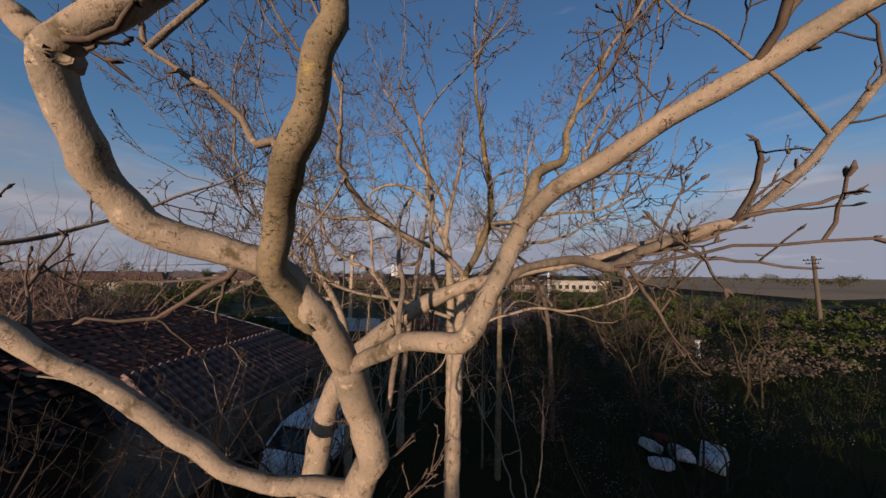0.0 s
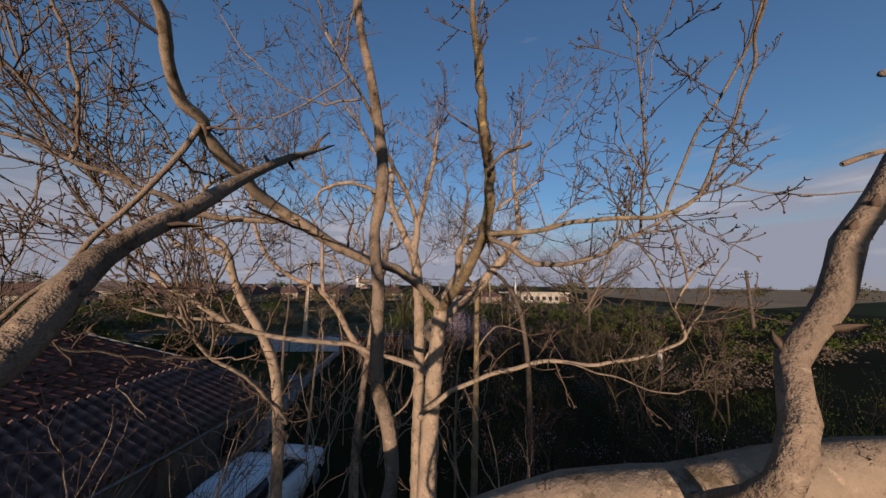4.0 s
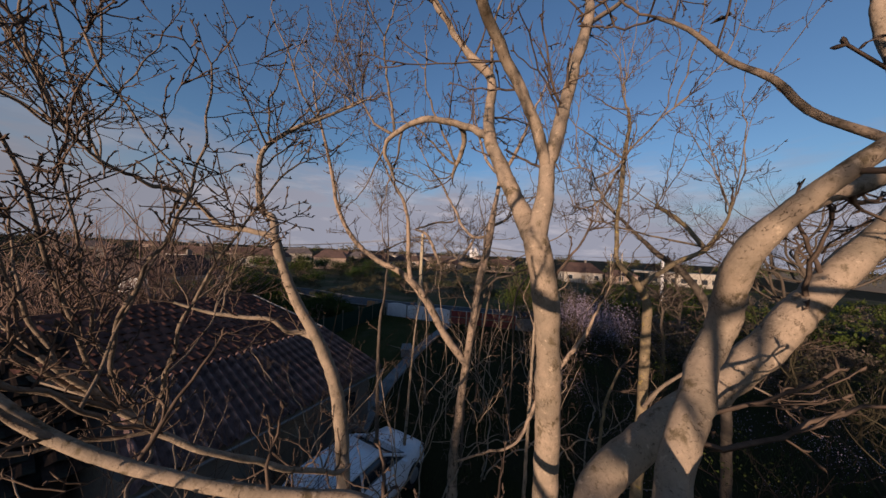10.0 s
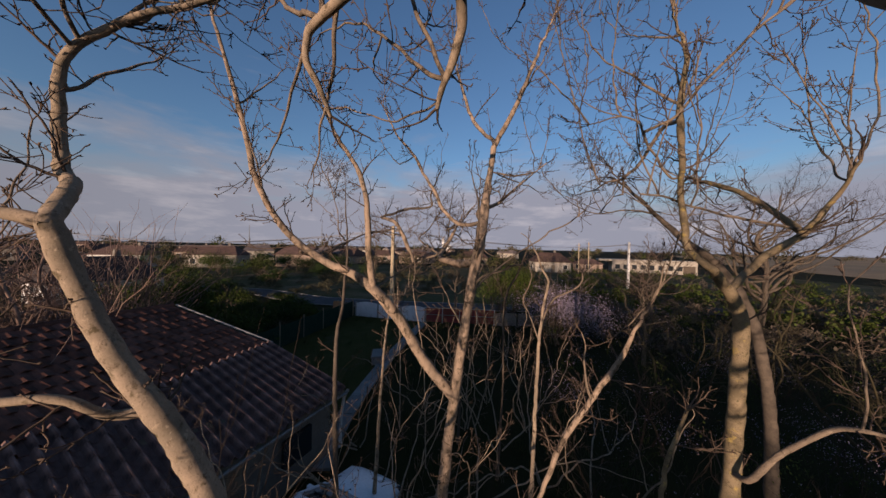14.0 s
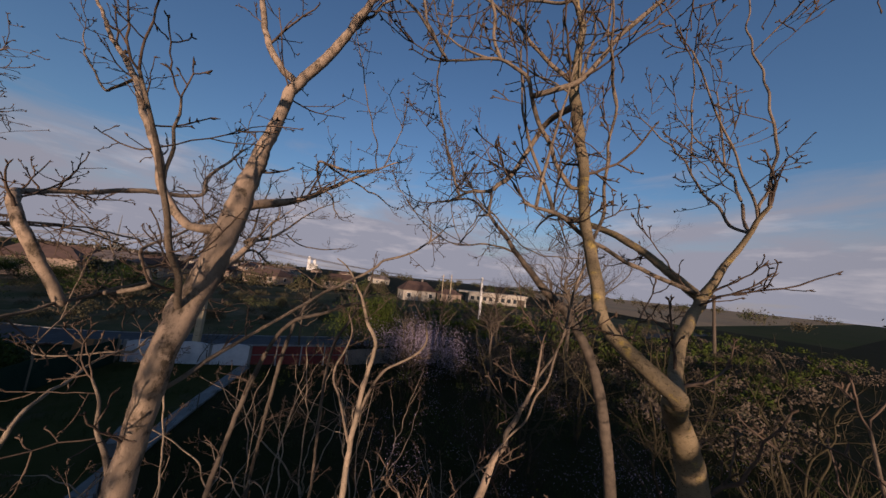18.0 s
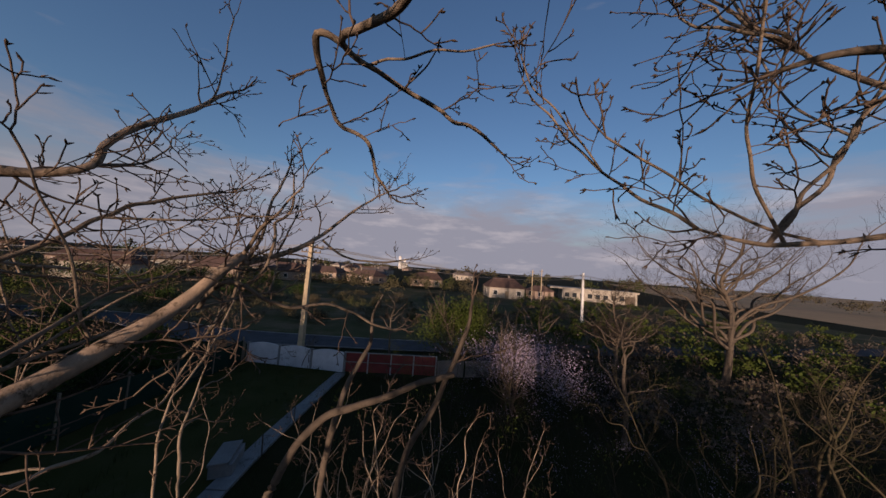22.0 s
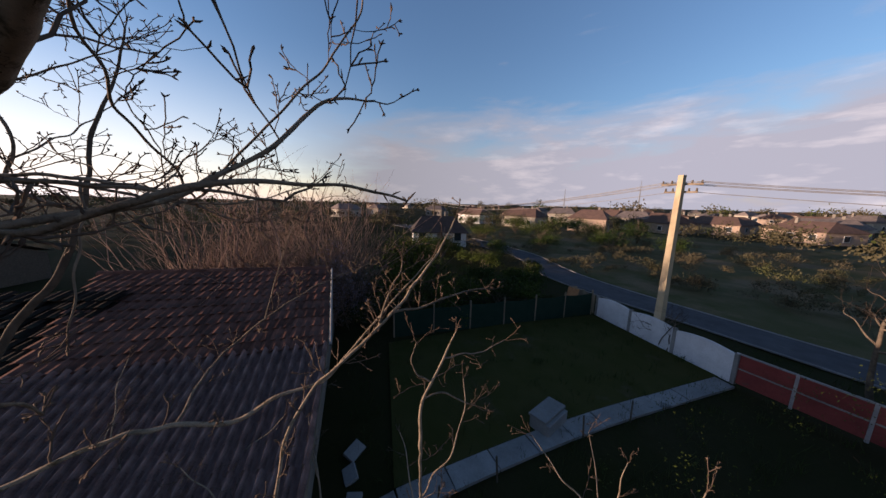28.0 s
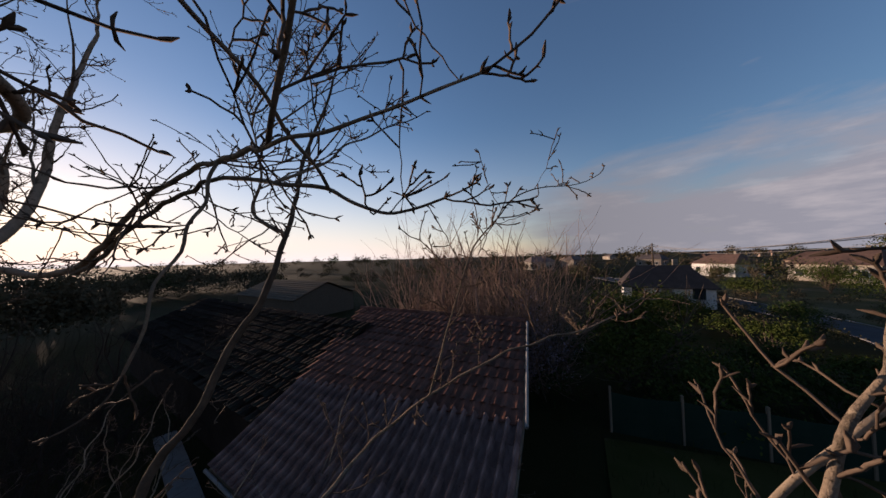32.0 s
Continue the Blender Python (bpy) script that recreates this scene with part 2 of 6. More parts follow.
STUBBLE = surface("dry_field", (0.55, 0.34, 0.18), (0.42, 0.265, 0.15), 0.012, 0.95, 0.0, 30)
ASPHALT = surface("asphalt", (0.075, 0.075, 0.08), (0.055, 0.055, 0.06), 0.9, 0.8, 0.2, 40, c=(0.10, 0.10, 0.10), c_at=0.6, c_scale=0.6)
CONCRETE = surface("concrete", (0.221, 0.211, 0.203), (0.167, 0.160, 0.153), 1.6, 0.9, 0.25, 14, c=(0.108, 0.101, 0.095), c_at=0.58, c_scale=1.1, per_object=0.12)
WHITEWASH = surface("whitewashed_concrete", (0.56, 0.55, 0.56), (0.46, 0.45, 0.46), 1.8, 0.9, 0.3, 12, c=(0.30, 0.27, 0.25), c_at=0.62, c_scale=1.3, per_object=0.06)
RED_PANEL = surface("rust_red_paint", (0.20, 0.045, 0.04), (0.15, 0.035, 0.032), 1.6, 0.8, 0.2, 10, c=(0.11, 0.06, 0.05), c_at=0.63, c_scale=2.5, per_object=0.1)
TILE = surface("clay_tile", (0.14, 0.062, 0.045), (0.085, 0.042, 0.033), 3.0, 0.9, 0.4, 9, c=(0.072, 0.060, 0.048), c_at=0.60, c_scale=2.2, per_object=0.3)
SHEET = surface("asbestos_sheet", (0.21, 0.133, 0.117), (0.12, 0.074, 0.067), 1.3, 0.72, 0.3, 12, c=(0.05, 0.036, 0.033), c_at=0.58, c_scale=1.6, per_object=0.18)
PLASTER = surface("old_plaster", (0.20, 0.175, 0.15), (0.15, 0.13, 0.11), 1.2, 0.95, 0.3, 10, c=(0.09, 0.08, 0.07), c_at=0.55, c_scale=0.9)
TIMBER = surface("grey_timber", (0.22, 0.17, 0.12), (0.15, 0.115, 0.085), 3, 0.9, 0.3, 8, stretch=(1, 1, 0.2))
POLE_MAT = surface("pole_concrete", (0.40, 0.315, 0.205), (0.33, 0.26, 0.175), 2.5, 0.9, 0.2, 12)
STEEL = surface("galvanised_steel", (0.42, 0.42, 0.43), (0.32, 0.32, 0.33), 6, 0.5, 0.05, 8, metal=0.7)
CABLE_MAT = surface("cable", (0.20, 0.19, 0.18), (0.14, 0.13, 0.13), 4, 0.6, 0.0, 4)
CAR_PAINT = surface("white_car_paint", (0.66, 0.67, 0.70), (0.60, 0.61, 0.64), 2.0, 0.32, 0.0, 10)
BLACK = surface("black_rubber", (0.02, 0.02, 0.021), (0.03, 0.03, 0.03), 8, 0.75, 0.1, 6)
NET = surface("green_shade_net", (0.012, 0.03, 0.022), (0.018, 0.036, 0.026), 2, 0.95, 0.3, 20)
BLOSSOM = surface("plum_blossom", (0.31, 0.25, 0.31), (0.22, 0.18, 0.24), 3, 0.8, 0.0, 4)
LEAF = surface("young_leaves", (0.05, 0.066, 0.015), (0.034, 0.047, 0.012), 1.2, 0.72, 0.0, 5, c=(0.075, 0.075, 0.024), c_at=0.6, c_scale=0.9)
LEAF_DARK = surface("dark_leaves", (0.030, 0.047, 0.012), (0.020, 0.034, 0.010), 1.0, 0.75, 0.0, 5)
WOOD_FAR = surface("far_woods_bark", (0.077, 0.063, 0.041), (0.054, 0.050, 0.027), 0.06, 0.95, 0.0, 12, c=(0.045, 0.059, 0.018), c_at=0.52, c_scale=0.03)
LIME = surface("lime_white", (0.58, 0.56, 0.53), (0.46, 0.44, 0.42), 1.0, 0.9, 0.1, 8)
PEACH = surface("peach_render", (0.30, 0.22, 0.17), (0.24, 0.18, 0.145), 0.8, 0.9, 0.1, 8)
CREAM = surface("cream_render", (0.33, 0.29, 0.24), (0.26, 0.23, 0.19), 0.8, 0.9, 0.1, 8)
ROOF_FAR = surface("far_tile_roof", (0.12, 0.075, 0.06), (0.085, 0.056, 0.048), 0.9, 0.9, 0.2, 8, per_object=0.25)
ROOF_GREY = surface("far_grey_roof", (0.15, 0.12, 0.11), (0.10, 0.085, 0.08), 0.9, 0.9, 0.2, 8, per_object=0.2)
ROOF_DARK = surface("dark_slate_roof", (0.055, 0.045, 0.042), (0.04, 0.034, 0.033), 0.9, 0.9, 0.2, 8)
GLASS = bpy.data.materials.new("window_glass")
GLASS.use_nodes = True
gb = GLASS.node_tree.nodes["Principled BSDF"]
gb.inputs["Base Color"].default_value = (0.02, 0.025, 0.03, 1)
gb.inputs["Roughness"].default_value = 0.06


# ---- mesh helpers ----
def mesh_np(name, verts, faces, material, smooth=True):
    me = bpy.data.meshes.new(name)
    V, F = np.asarray(verts, np.float32), np.asarray(faces, np.int32)
    me.vertices.add(len(V))
    me.vertices.foreach_set("co", V.ravel())
    me.loops.add(F.size)
    me.loops.foreach_set("vertex_index", F.ravel())
    me.polygons.add(len(F))
    me.polygons.foreach_set("loop_start", np.arange(len(F), dtype=np.int32) * F.shape[1])
    me.polygons.foreach_set("use_smooth", np.full(len(F), smooth))
    me.materials.append(material)
    me.update(calc_edges=True)
    me.validate()
    return me


def put(name, mesh, parent=None, label=""):
    ob = new(name, mesh)
    if parent is not None:
        ob.parent = parent
        ob.matrix_parent_inverse = parent.matrix_basis.inverted()
    return tagged(ob, label)


def part(name, bm, material, parent=None, label=""):
    """Link a bmesh, given in world metres, as one mesh under a thing or a part."""
    me = bpy.data.meshes.new(name)
    bm.to_mesh(me)
    bm.free()
    me.materials.append(material)
    ob = put(name, me, None, label)
    if parent is not None:
        ob.parent = parent
        ob.matrix_parent_inverse = (parent.matrix_basis if parent.parent is None else parent.parent.matrix_basis @ parent.matrix_parent_inverse @ parent.matrix_basis).inverted()
    return ob


def thing(name, m, label, category, group="", kind=""):
    ob = new(name)
    ob.empty_display_size = 0.2
    ob.matrix_basis = m
    return tagged(ob, label, category, group, kind)


def box(m, sx, sy, sz, bevel=0.0, bm=None):
    """A box on its base centre, placed by m; bevelled edges."""
    bm = bm or bmesh.new()
    got = bmesh.ops.create_cube(bm, size=1.0, matrix=m @ Matrix.Translation((0, 0, sz / 2)) @ Matrix.Diagonal((sx, sy, sz, 1)))
    if bevel:
        edges = list({e for v in got["verts"] for e in v.link_edges})
        bmesh.ops.bevel(bm, geom=edges, offset=bevel, segments=2, affect="EDGES", profile=0.6)
    return bm


def hull_of(points, bm=None):
    bm = bm or bmesh.new()
    vs = [bm.verts.new(p) for p in points]
    bmesh.ops.convex_hull(bm, input=vs)
    return bm


def smooth_curve(points, step):
    """A curve through (x, y, z, r) with tangents weighed by the spacing, resampled at about step metres."""
    Q = np.array(points, float)
    if len(Q) < 2:
        return Q
    run = np.sqrt(np.linalg.norm(np.diff(Q[:, :3], axis=0), axis=1)) + 1e-4
    slope = np.diff(Q, axis=0) / run[:, None]
    tan = np.empty_like(Q)
    tan[0], tan[-1] = slope[0], slope[-1]
    for i in range(1, len(Q) - 1):
        tan[i] = (slope[i - 1] * run[i] + slope[i] * run[i - 1]) / (run[i - 1] + run[i])
    out = []
    for i in range(len(Q) - 1):
        h = run[i]
        n = max(2, int(np.ceil(np.linalg.norm(Q[i + 1, :3] - Q[i, :3]) / step)))
        for t in np.arange(n) / n:
            out.append((2 * t ** 3 - 3 * t * t + 1) * Q[i] + (t ** 3 - 2 * t * t + t) * h * tan[i] + (3 * t * t - 2 * t ** 3) * Q[i + 1] + (t ** 3 - t * t) * h * tan[i + 1])
    out.append(Q[-1])
    out = np.array(out)
    out[:, 3] = np.clip(out[:, 3], Q[:, 3].min() * 0.8, None)
    return out


def tube_rings(P, R, sides):
    d = np.gradient(P, axis=-2)
    d /= np.linalg.norm(d, axis=-1, keepdims=True) + 1e-9
    a = np.cross(d, np.array((0.36, 0.23, 0.9)))
    a /= np.linalg.norm(a, axis=-1, keepdims=True) + 1e-9
    b = np.cross(d, a)
    k = np.arange(sides) * 2 * np.pi / sides
    ring = np.cos(k)[:, None] * a[..., None, :] + np.sin(k)[:, None] * b[..., None, :]
    return P[..., None, :] + R[..., None, None] * ring


def ring_faces(rings, sides, base=0):
    i, j = np.meshgrid(np.arange(rings - 1), np.arange(sides), indexing="ij")
    i, j = i.ravel(), j.ravel()
    k = (j + 1) % sides
    return base + np.stack([i * sides + j, i * sides + k, (i + 1) * sides + k, (i + 1) * sides + j], 1)


def limb_mesh(name, points, material, step=0.035, sides=12, knots=0.07, seed=0):
    """A limb with an uneven, knotty skin and closed ends."""
    C = smooth_curve(points, step)
    # rounded ends
    for end in (0, -1):
        p, q = C[end], C[1 if end == 0 else -2]
        d = (p[:3] - q[:3]) / (np.linalg.norm(p[:3] - q[:3]) + 1e-9)
        tips = np.array([[*(p[:3] + d * p[3] * a), p[3] * s] for a, s in ((0.45, 0.85), (0.8, 0.5))])
        C = np.vstack([tips[::-1], C]) if end == 0 else np.vstack([C, tips])
    P, R = C[:, :3], C[:, 3]
    V = tube_rings(P, R, sides)
    off = Vector((seed * 3.7, seed * 1.3, 0))
    for i in range(len(P)):
        f = 4.0 + 0.22 / max(R[i], 0.012)
        P3 = Vector(P[i]) + off
        for j in range(sides):
            w = noise.noise(Vector(V[i, j]) * f + off) + 0.6 * noise.noise(Vector(V[i, j]) * f * 2.7) + 1.3 * max(0.0, noise.noise(P3 * f * 0.8) - 0.35)
            V[i, j] = P[i] + (V[i, j] - P[i]) * (1 + knots * 1.5 * w)
    n = len(P)
    F = ring_faces(n, sides)
    V = V.reshape(-1, 3)
    caps = []
    for end, ring in ((P[0] - (P[1] - P[0]) * 0.3, 0), (P[-1] + (P[-1] - P[-2]) * 0.3, n - 1)):
        V = np.vstack([V, end[None]])
        caps += [(ring * sides + j, ring * sides + (j + 1) % sides, len(V) - 1, len(V) - 1) for j in range(sides)]
    me = bpy.data.meshes.new(name)
    faces = F.tolist() + [c[:3] for c in caps]
    me.from_pydata(V.tolist(), [], faces)
    me.polygons.foreach_set("use_smooth", np.full(len(faces), True))
    me.materials.append(material)
    me.update()
    return me


# the clear lane between the crowns
LANE = np.array([(-0.4, 4.02, 5.66), (-0.37, 4.42, 5.68), (-0.27, 4.89, 5.78), (-0.12, 5.45, 5.95), (0.04, 6.04, 6.1), (0.22, 6.56, 6.16), (0.23, 7.08, 6.2), (0.16, 7.64, 6.21), (0.03, 8.21, 6.23), (-0.03, 8.9, 6.24), (-0.03, 9.53, 6.25), (0.2, 10.0, 6.32), (0.6, 10.49, 6.36), (1.06, 10.91, 6.41), (1.33, 11.49, 6.53), (1.36, 12.31, 6.63), (1.43, 13.24, 6.76), (1.48, 13.73, 6.79), (1.56, 14.21, 6.83), (1.51, 14.78, 6.84), (1.28, 15.24, 6.74), (1.24, 15.87, 6.72), (1.49, 16.78, 6.64), (1.13, 17.28, 6.5), (0.64, 17.38, 6.4), (0.09, 17.34, 6.24), (-0.42, 17.38, 6.12)])
LANE = np.vstack([np.linspace(LANE[i], LANE[i + 1], 12) for i in range(len(LANE) - 1)])


def clear(P, gap):
    return np.linalg.norm(P[:, None] - LANE[None], axis=2).min() > gap


def rand_dir(rng):
    v = rng.normal(size=3)
    return v / np.linalg.norm(v)


def across(rng, d):
    """A random unit vector square to d."""
    k = rand_dir(rng)
    k = k - d * (k @ d)
    return k / (np.linalg.norm(k) + 1e-9)


def crooked(rng, start, d, length, r0, r1, n, kink=0.4, lift=0.1):
    """A zigzag shoot that turns at each node, as rows of (x, y, z, r)."""
    p, d = np.array(start, float), np.array(d, float) / (np.linalg.norm(d) + 1e-9)
    zig = across(rng, d)
    rows = []
    for i in range(n):
        rows.append((*p, r0 + (r1 - r0) * i / (n - 1)))
        d = d + zig * kink * rng.uniform(0.2, 1.2) + rand_dir(rng) * 0.14 + np.array((0, 0, lift))
        d /= np.linalg.norm(d)
        zig = -(zig - d * (zig @ d)) + rand_dir(rng) * 0.5
        zig /= np.linalg.norm(zig) + 1e-9
        p = p + d * length / (n - 1) * rng.uniform(0.7, 1.3)
    return rows


def knobble(rng, points):
    """The same limb with the small bends that old growth nodes leave."""
    C = smooth_curve(points, 0.14)
    k = rng.normal(size=(len(C), 3)) * np.maximum(0.0055 - 0.05 * C[:, 3:4], 0.0022)
    k[0] = k[-1] = 0
    C[:, :3] += k
    C[1:-1, 3] *= 1 + rng.normal(size=len(C) - 2) * 0.035
    return [tuple(c) for c in C]


def grow(rng, start, d, length, r, level, out, up=0.25, wild=0.3, dense=1.0, gap=0.26, buds=True):
    """A crooked twig with its side twigs, spurs and buds; each goes to out as (points, radii)."""
    n = (9, 5, 3)[level]
    if level == 2:
        d = np.array(d, float) / (np.linalg.norm(d) + 1e-9)
        P = np.array(start, float) + d * length * np.array((0, 0.55, 1.0))[:, None]
        P[2] += rand_dir(rng) * length * 0.2
        R = np.array((r, r * 1.3, r * 0.35))
    else:
        Q = np.array(crooked(rng, start, d, length, r, max(r * 0.45, 0.0034 if buds else 0.002), n, wild * 1.25, up * 0.32))
        P, R = Q[:, :3], Q[:, 3]
    if not clear(P, gap):
        return
    out[level].append((P, R))
    if level == 2 or (level == 1 and not buds):
        return
    if buds:
        end = P[-1] - P[-2]
        end /= np.linalg.norm(end) + 1e-9
        for _ in range(3 - level):
            grow(rng, P[-1], end + rand_dir(rng) * 0.8, rng.uniform(0.014, 0.036), rng.uniform(0.0034, 0.005), 2, out, 0.1, 0.3, dense, gap)
    kids = (length / 0.1 if level == 0 else length / 0.1) * dense
    for _ in range(int(kids * rng.uniform(0.7, 1.2) + 0.5)):
        i = int(rng.integers(1, n - 1))
        run = P[i + 1] - P[i]
        run /= np.linalg.norm(run) + 1e-9
        back = P[i] * 2 - P[i - 1] - P[i + 1]
        k = across(rng, run) * 0.8 + back / (np.linalg.norm(back) + 1e-9)
        nd = run * rng.uniform(0.25, 0.9) + k * 0.75 + np.array((0, 0, up))
        nd /= np.linalg.norm(nd)
        if level == 0:
            grow(rng, P[i], nd, max(length * rng.uniform(0.18, 0.48), 0.06), max(R[i] * 0.66, 0.0042 if buds else 0.0028), 1, out, up, wild, dense, gap, buds)
        else:
            grow(rng, P[i], nd, rng.uniform(0.014, 0.05), max(R[i] * 0.75, 0.0032), 2, out, up, 0.4, dense, gap)


def twig_mesh(name, out, material, sides=(4, 3, 3)):
    Vs, Fs, base = [], [], 0
    for level, k in enumerate(sides):
        if not out[level]:
            continue
        P = np.array([p for p, _ in out[level]])
        R = np.array([q for _, q in out[level]])
        V = tube_rings(P, R, k)
        m, n = P.shape[:2]
        F = ring_faces(n, k)
        Vs.append(V.reshape(-1, 3))
        Fs.append((F[None] + (np.arange(m) * n * k)[:, None, None]).reshape(-1, 4) + base)
        base += m * n * k
    return mesh_np(name, np.vstack(Vs), np.vstack(Fs), material)


def on_limb(rng, out, points, per_m=5.0, reach=(0.35, 0.95), from_t=0.12, up=0.3, dense=1.0, gap=0.24, r_most=0.012, buds=True):
    C = smooth_curve(points, 0.06)
    run = np.linalg.norm(np.diff(C[:, :3], axis=0), axis=1)
    for i in range(int(from_t * len(C)), len(C) - 1):
        thin = 1.0 if C[i, 3] < 0.06 else 0.45
        if rng.random() < per_m * run[i] * thin:
            d = (C[i + 1, :3] - C[i, :3]) / (run[i] + 1e-9)
            k = rand_dir(rng)
            k = k - d * (k @ d)
            k /= np.linalg.norm(k)
            nd = d * rng.uniform(0.1, 0.7) + k + np.array((0, 0, up))
            grow(rng, C[i, :3], nd / np.linalg.norm(nd), rng.uniform(*reach), min(C[i, 3] * 0.5, r_most) * rng.uniform(0.6, 1.0), 0, out, up, dense=dense, gap=gap, buds=buds)
    d = C[-1, :3] - C[-2, :3]
    d /= np.linalg.norm(d)
    for _ in range(2 if C[-1, 3] < 0.02 else 0):
        nd = d + rand_dir(rng) * 0.5
        grow(rng, C[-1, :3], nd / np.linalg.norm(nd), rng.uniform(*reach) * 0.7, min(C[-1, 3] * 0.8, r_most), 0, out, up, dense=dense, gap=gap, buds=buds)


def tree(name, label, trunks, limbs, seed, per_m=6.0, reach=(0.22, 0.65), bark=None, lichen=(), dense=0.92, gap=0.42, up=0.17, boughs=1.2, low=0.45, crown=0, top=10.2, girth=1.0):
    """A bare tree: trunks and limbs as lists of (x, y, z, r), and twigs grown on them."""
    rng = np.random.default_rng(seed)
    foot = min((p for t in trunks for p in t), key=lambda p: p[2])
    root = thing(name, Matrix.Translation(foot[:3]), label, "tree", "bare walnut trees")
    out = ([], [], [])
    per_m *= 0.62
    trunks, limbs = ([[(x, y, z, max(r * girth, min(r, 0.012))) for x, y, z, r in t] for t in ts] for ts in (trunks, limbs))
    for i, t in enumerate(trunks):
        t = knobble(rng, t)
        put("trunk", limb_mesh("trunk", t, bark or BARK, 0.05, 14, seed=seed + i), root)
        on_limb(rng, out, t if t[0][2] < t[-1][2] else t[::-1], per_m * 0.5, reach, low, up, dense, gap)

    def bough(start, d, ln, r0, room):
        B = crooked(rng, start, d, ln, r0, max(r0 * 0.36, 0.005), max(6, int(ln / 0.13)), 0.36, 0.07)
        if clear(np.array(B)[1:, :3], room):
            put("branch", limb_mesh("branch", B, YOUNG_BARK, 0.05, 7, seed=seed + len(B)), root)
            on_limb(rng, out, B, per_m, (0.2, 0.6), 0.12, up, dense, gap)
            return B
        return None

    ends = []
    for i, t in enumerate(limbs):
        forked = any((Vector(q[0][:3]) - Vector(t[-1][:3])).length < 0.2 for q in limbs if q is not limbs[i])
        if t[-1][3] > 0.018 and not forked:
            # let the limb run out to a thin end
            p, q = np.array(t[-1]), np.array(t[-2])
            d = (p - q)[:3] / (np.linalg.norm((p - q)[:3]) + 1e-9)
            tail = crooked(rng, t[-1][:3], d + np.array((0, 0, 0.15)), 0.9, t[-1][3], 0.007, 8, 0.3, 0.06)[1:]
            if clear(np.array(tail)[:, :3], 0.3):
                t = t + tail
        t = knobble(rng, t)
        put("limb", limb_mesh("limb", t, BARK_LICHEN if i in lichen else (bark or BARK) if max(p[3] for p in t) > 0.026 else YOUNG_BARK, 0.035, 10, seed=seed + 10 + i), root)
        if sum((Vector(p[:3]) - Vector(q[:3])).length for p, q in zip(t, t[1:])) < 0.45:
            continue
        on_limb(rng, out, t, per_m, reach, 0.15, up, dense, gap)
        if t[-1][2] > 5.6:
            ends.append(t)
        C = smooth_curve(t, 0.1)
        for j in range(len(C) // 3, len(C) - 1):
            if C[j, 3] < 0.016 and rng.random() < 0.75:
                run = C[j + 1, :3] - C[j, :3]
                run /= np.linalg.norm(run) + 1e-9
                grow(rng, C[j, :3], run * 0.7 + across(rng, run), rng.uniform(0.012, 0.036), min(C[j, 3] * 0.6, 0.0036), 2, out, gap=0.12)
        if C[-1, 3] < 0.012:
            for _ in range(4):
                grow(rng, C[-1, :3], C[-1, :3] - C[-2, :3] + rand_dir(rng) * 0.06, rng.uniform(0.025, 0.06), 0.0036, 2, out, gap=0.12)
        for k in range(int(len(C) * 0.05 * boughs * rng.uniform(0.8, 1.2))):
            j = int(rng.uniform(0.45, 0.98) * (len(C) - 1))
            run = C[j + 1, :3] - C[j, :3]
            run /= np.linalg.norm(run) + 1e-9
            bough(C[j, :3], run * 0.5 + rand_dir(rng) + np.array((0, 0, rng.uniform(0.1, 1.0))), rng.uniform(0.6, 1.9), min(max(C[j, 3] * 0.5, 0.008), 0.017), 0.75)
    for k in range(crown if ends else 0):
        t = ends[k % len(ends)]
        j = int(len(t) * rng.uniform(0.7, 0.98))
        p = np.array(t[j][:3])
        away = p - np.array((foot[0], foot[1], p[2]))
        d = away / (np.linalg.norm(away) + 0.3) * rng.uniform(0, 1.0) + rand_dir(rng) * 0.55 + np.array((0, 0, rng.uniform(0.4, 1.4)))
        ln = min(rng.uniform(1.1, 2.5), max(top - p[2], 0.6))
        B = bough(p, d, ln, min(max(t[j][3] * 0.7, 0.01), 0.02), 0.8)
        for _ in range(1 if B else 0):
            b = B[int(rng.uniform(0.3, 0.8) * len(B))]
            bough(b[:3], d + rand_dir(rng) * 1.1, ln * rng.uniform(0.35, 0.6), b[3] * 0.75, 0.75)
    tagged(put("twig_spray", twig_mesh("twig_spray", out, TWIG), root), "fine budding brown twigs", kind="stuff")
    return root


def leafy(rng, centre, radii, count, size, lumps=9):
    """Many small leaf faces in lumpy clusters, with gaps."""
    L = rng.normal(size=(lumps, 3))
    L /= np.linalg.norm(L, axis=1)[:, None]
    L *= rng.uniform(0.35, 0.8, (lumps, 1))
    L[:, 2] = np.abs(L[:, 2]) * 1.1 - 0.35
    which = rng.integers(0, lumps, count)
    P = L[which] + rng.normal(size=(count, 3)) * 0.2
    P = np.array(centre) + P * np.array(radii)
    a = rng.normal(size=(count, 3))
    a /= np.linalg.norm(a, axis=1)[:, None]
    b = np.cross(a, rng.normal(size=(count, 3)))
    b /= np.linalg.norm(b, axis=1)[:, None]
    s = size * rng.uniform(0.6, 1.3, (count, 1))
    V = np.stack([P - a * s, P + b * s * 0.55, P + a * s, P - b * s * 0.55], 1)
    return V.reshape(-1, 3), np.arange(count * 4).reshape(-1, 4)


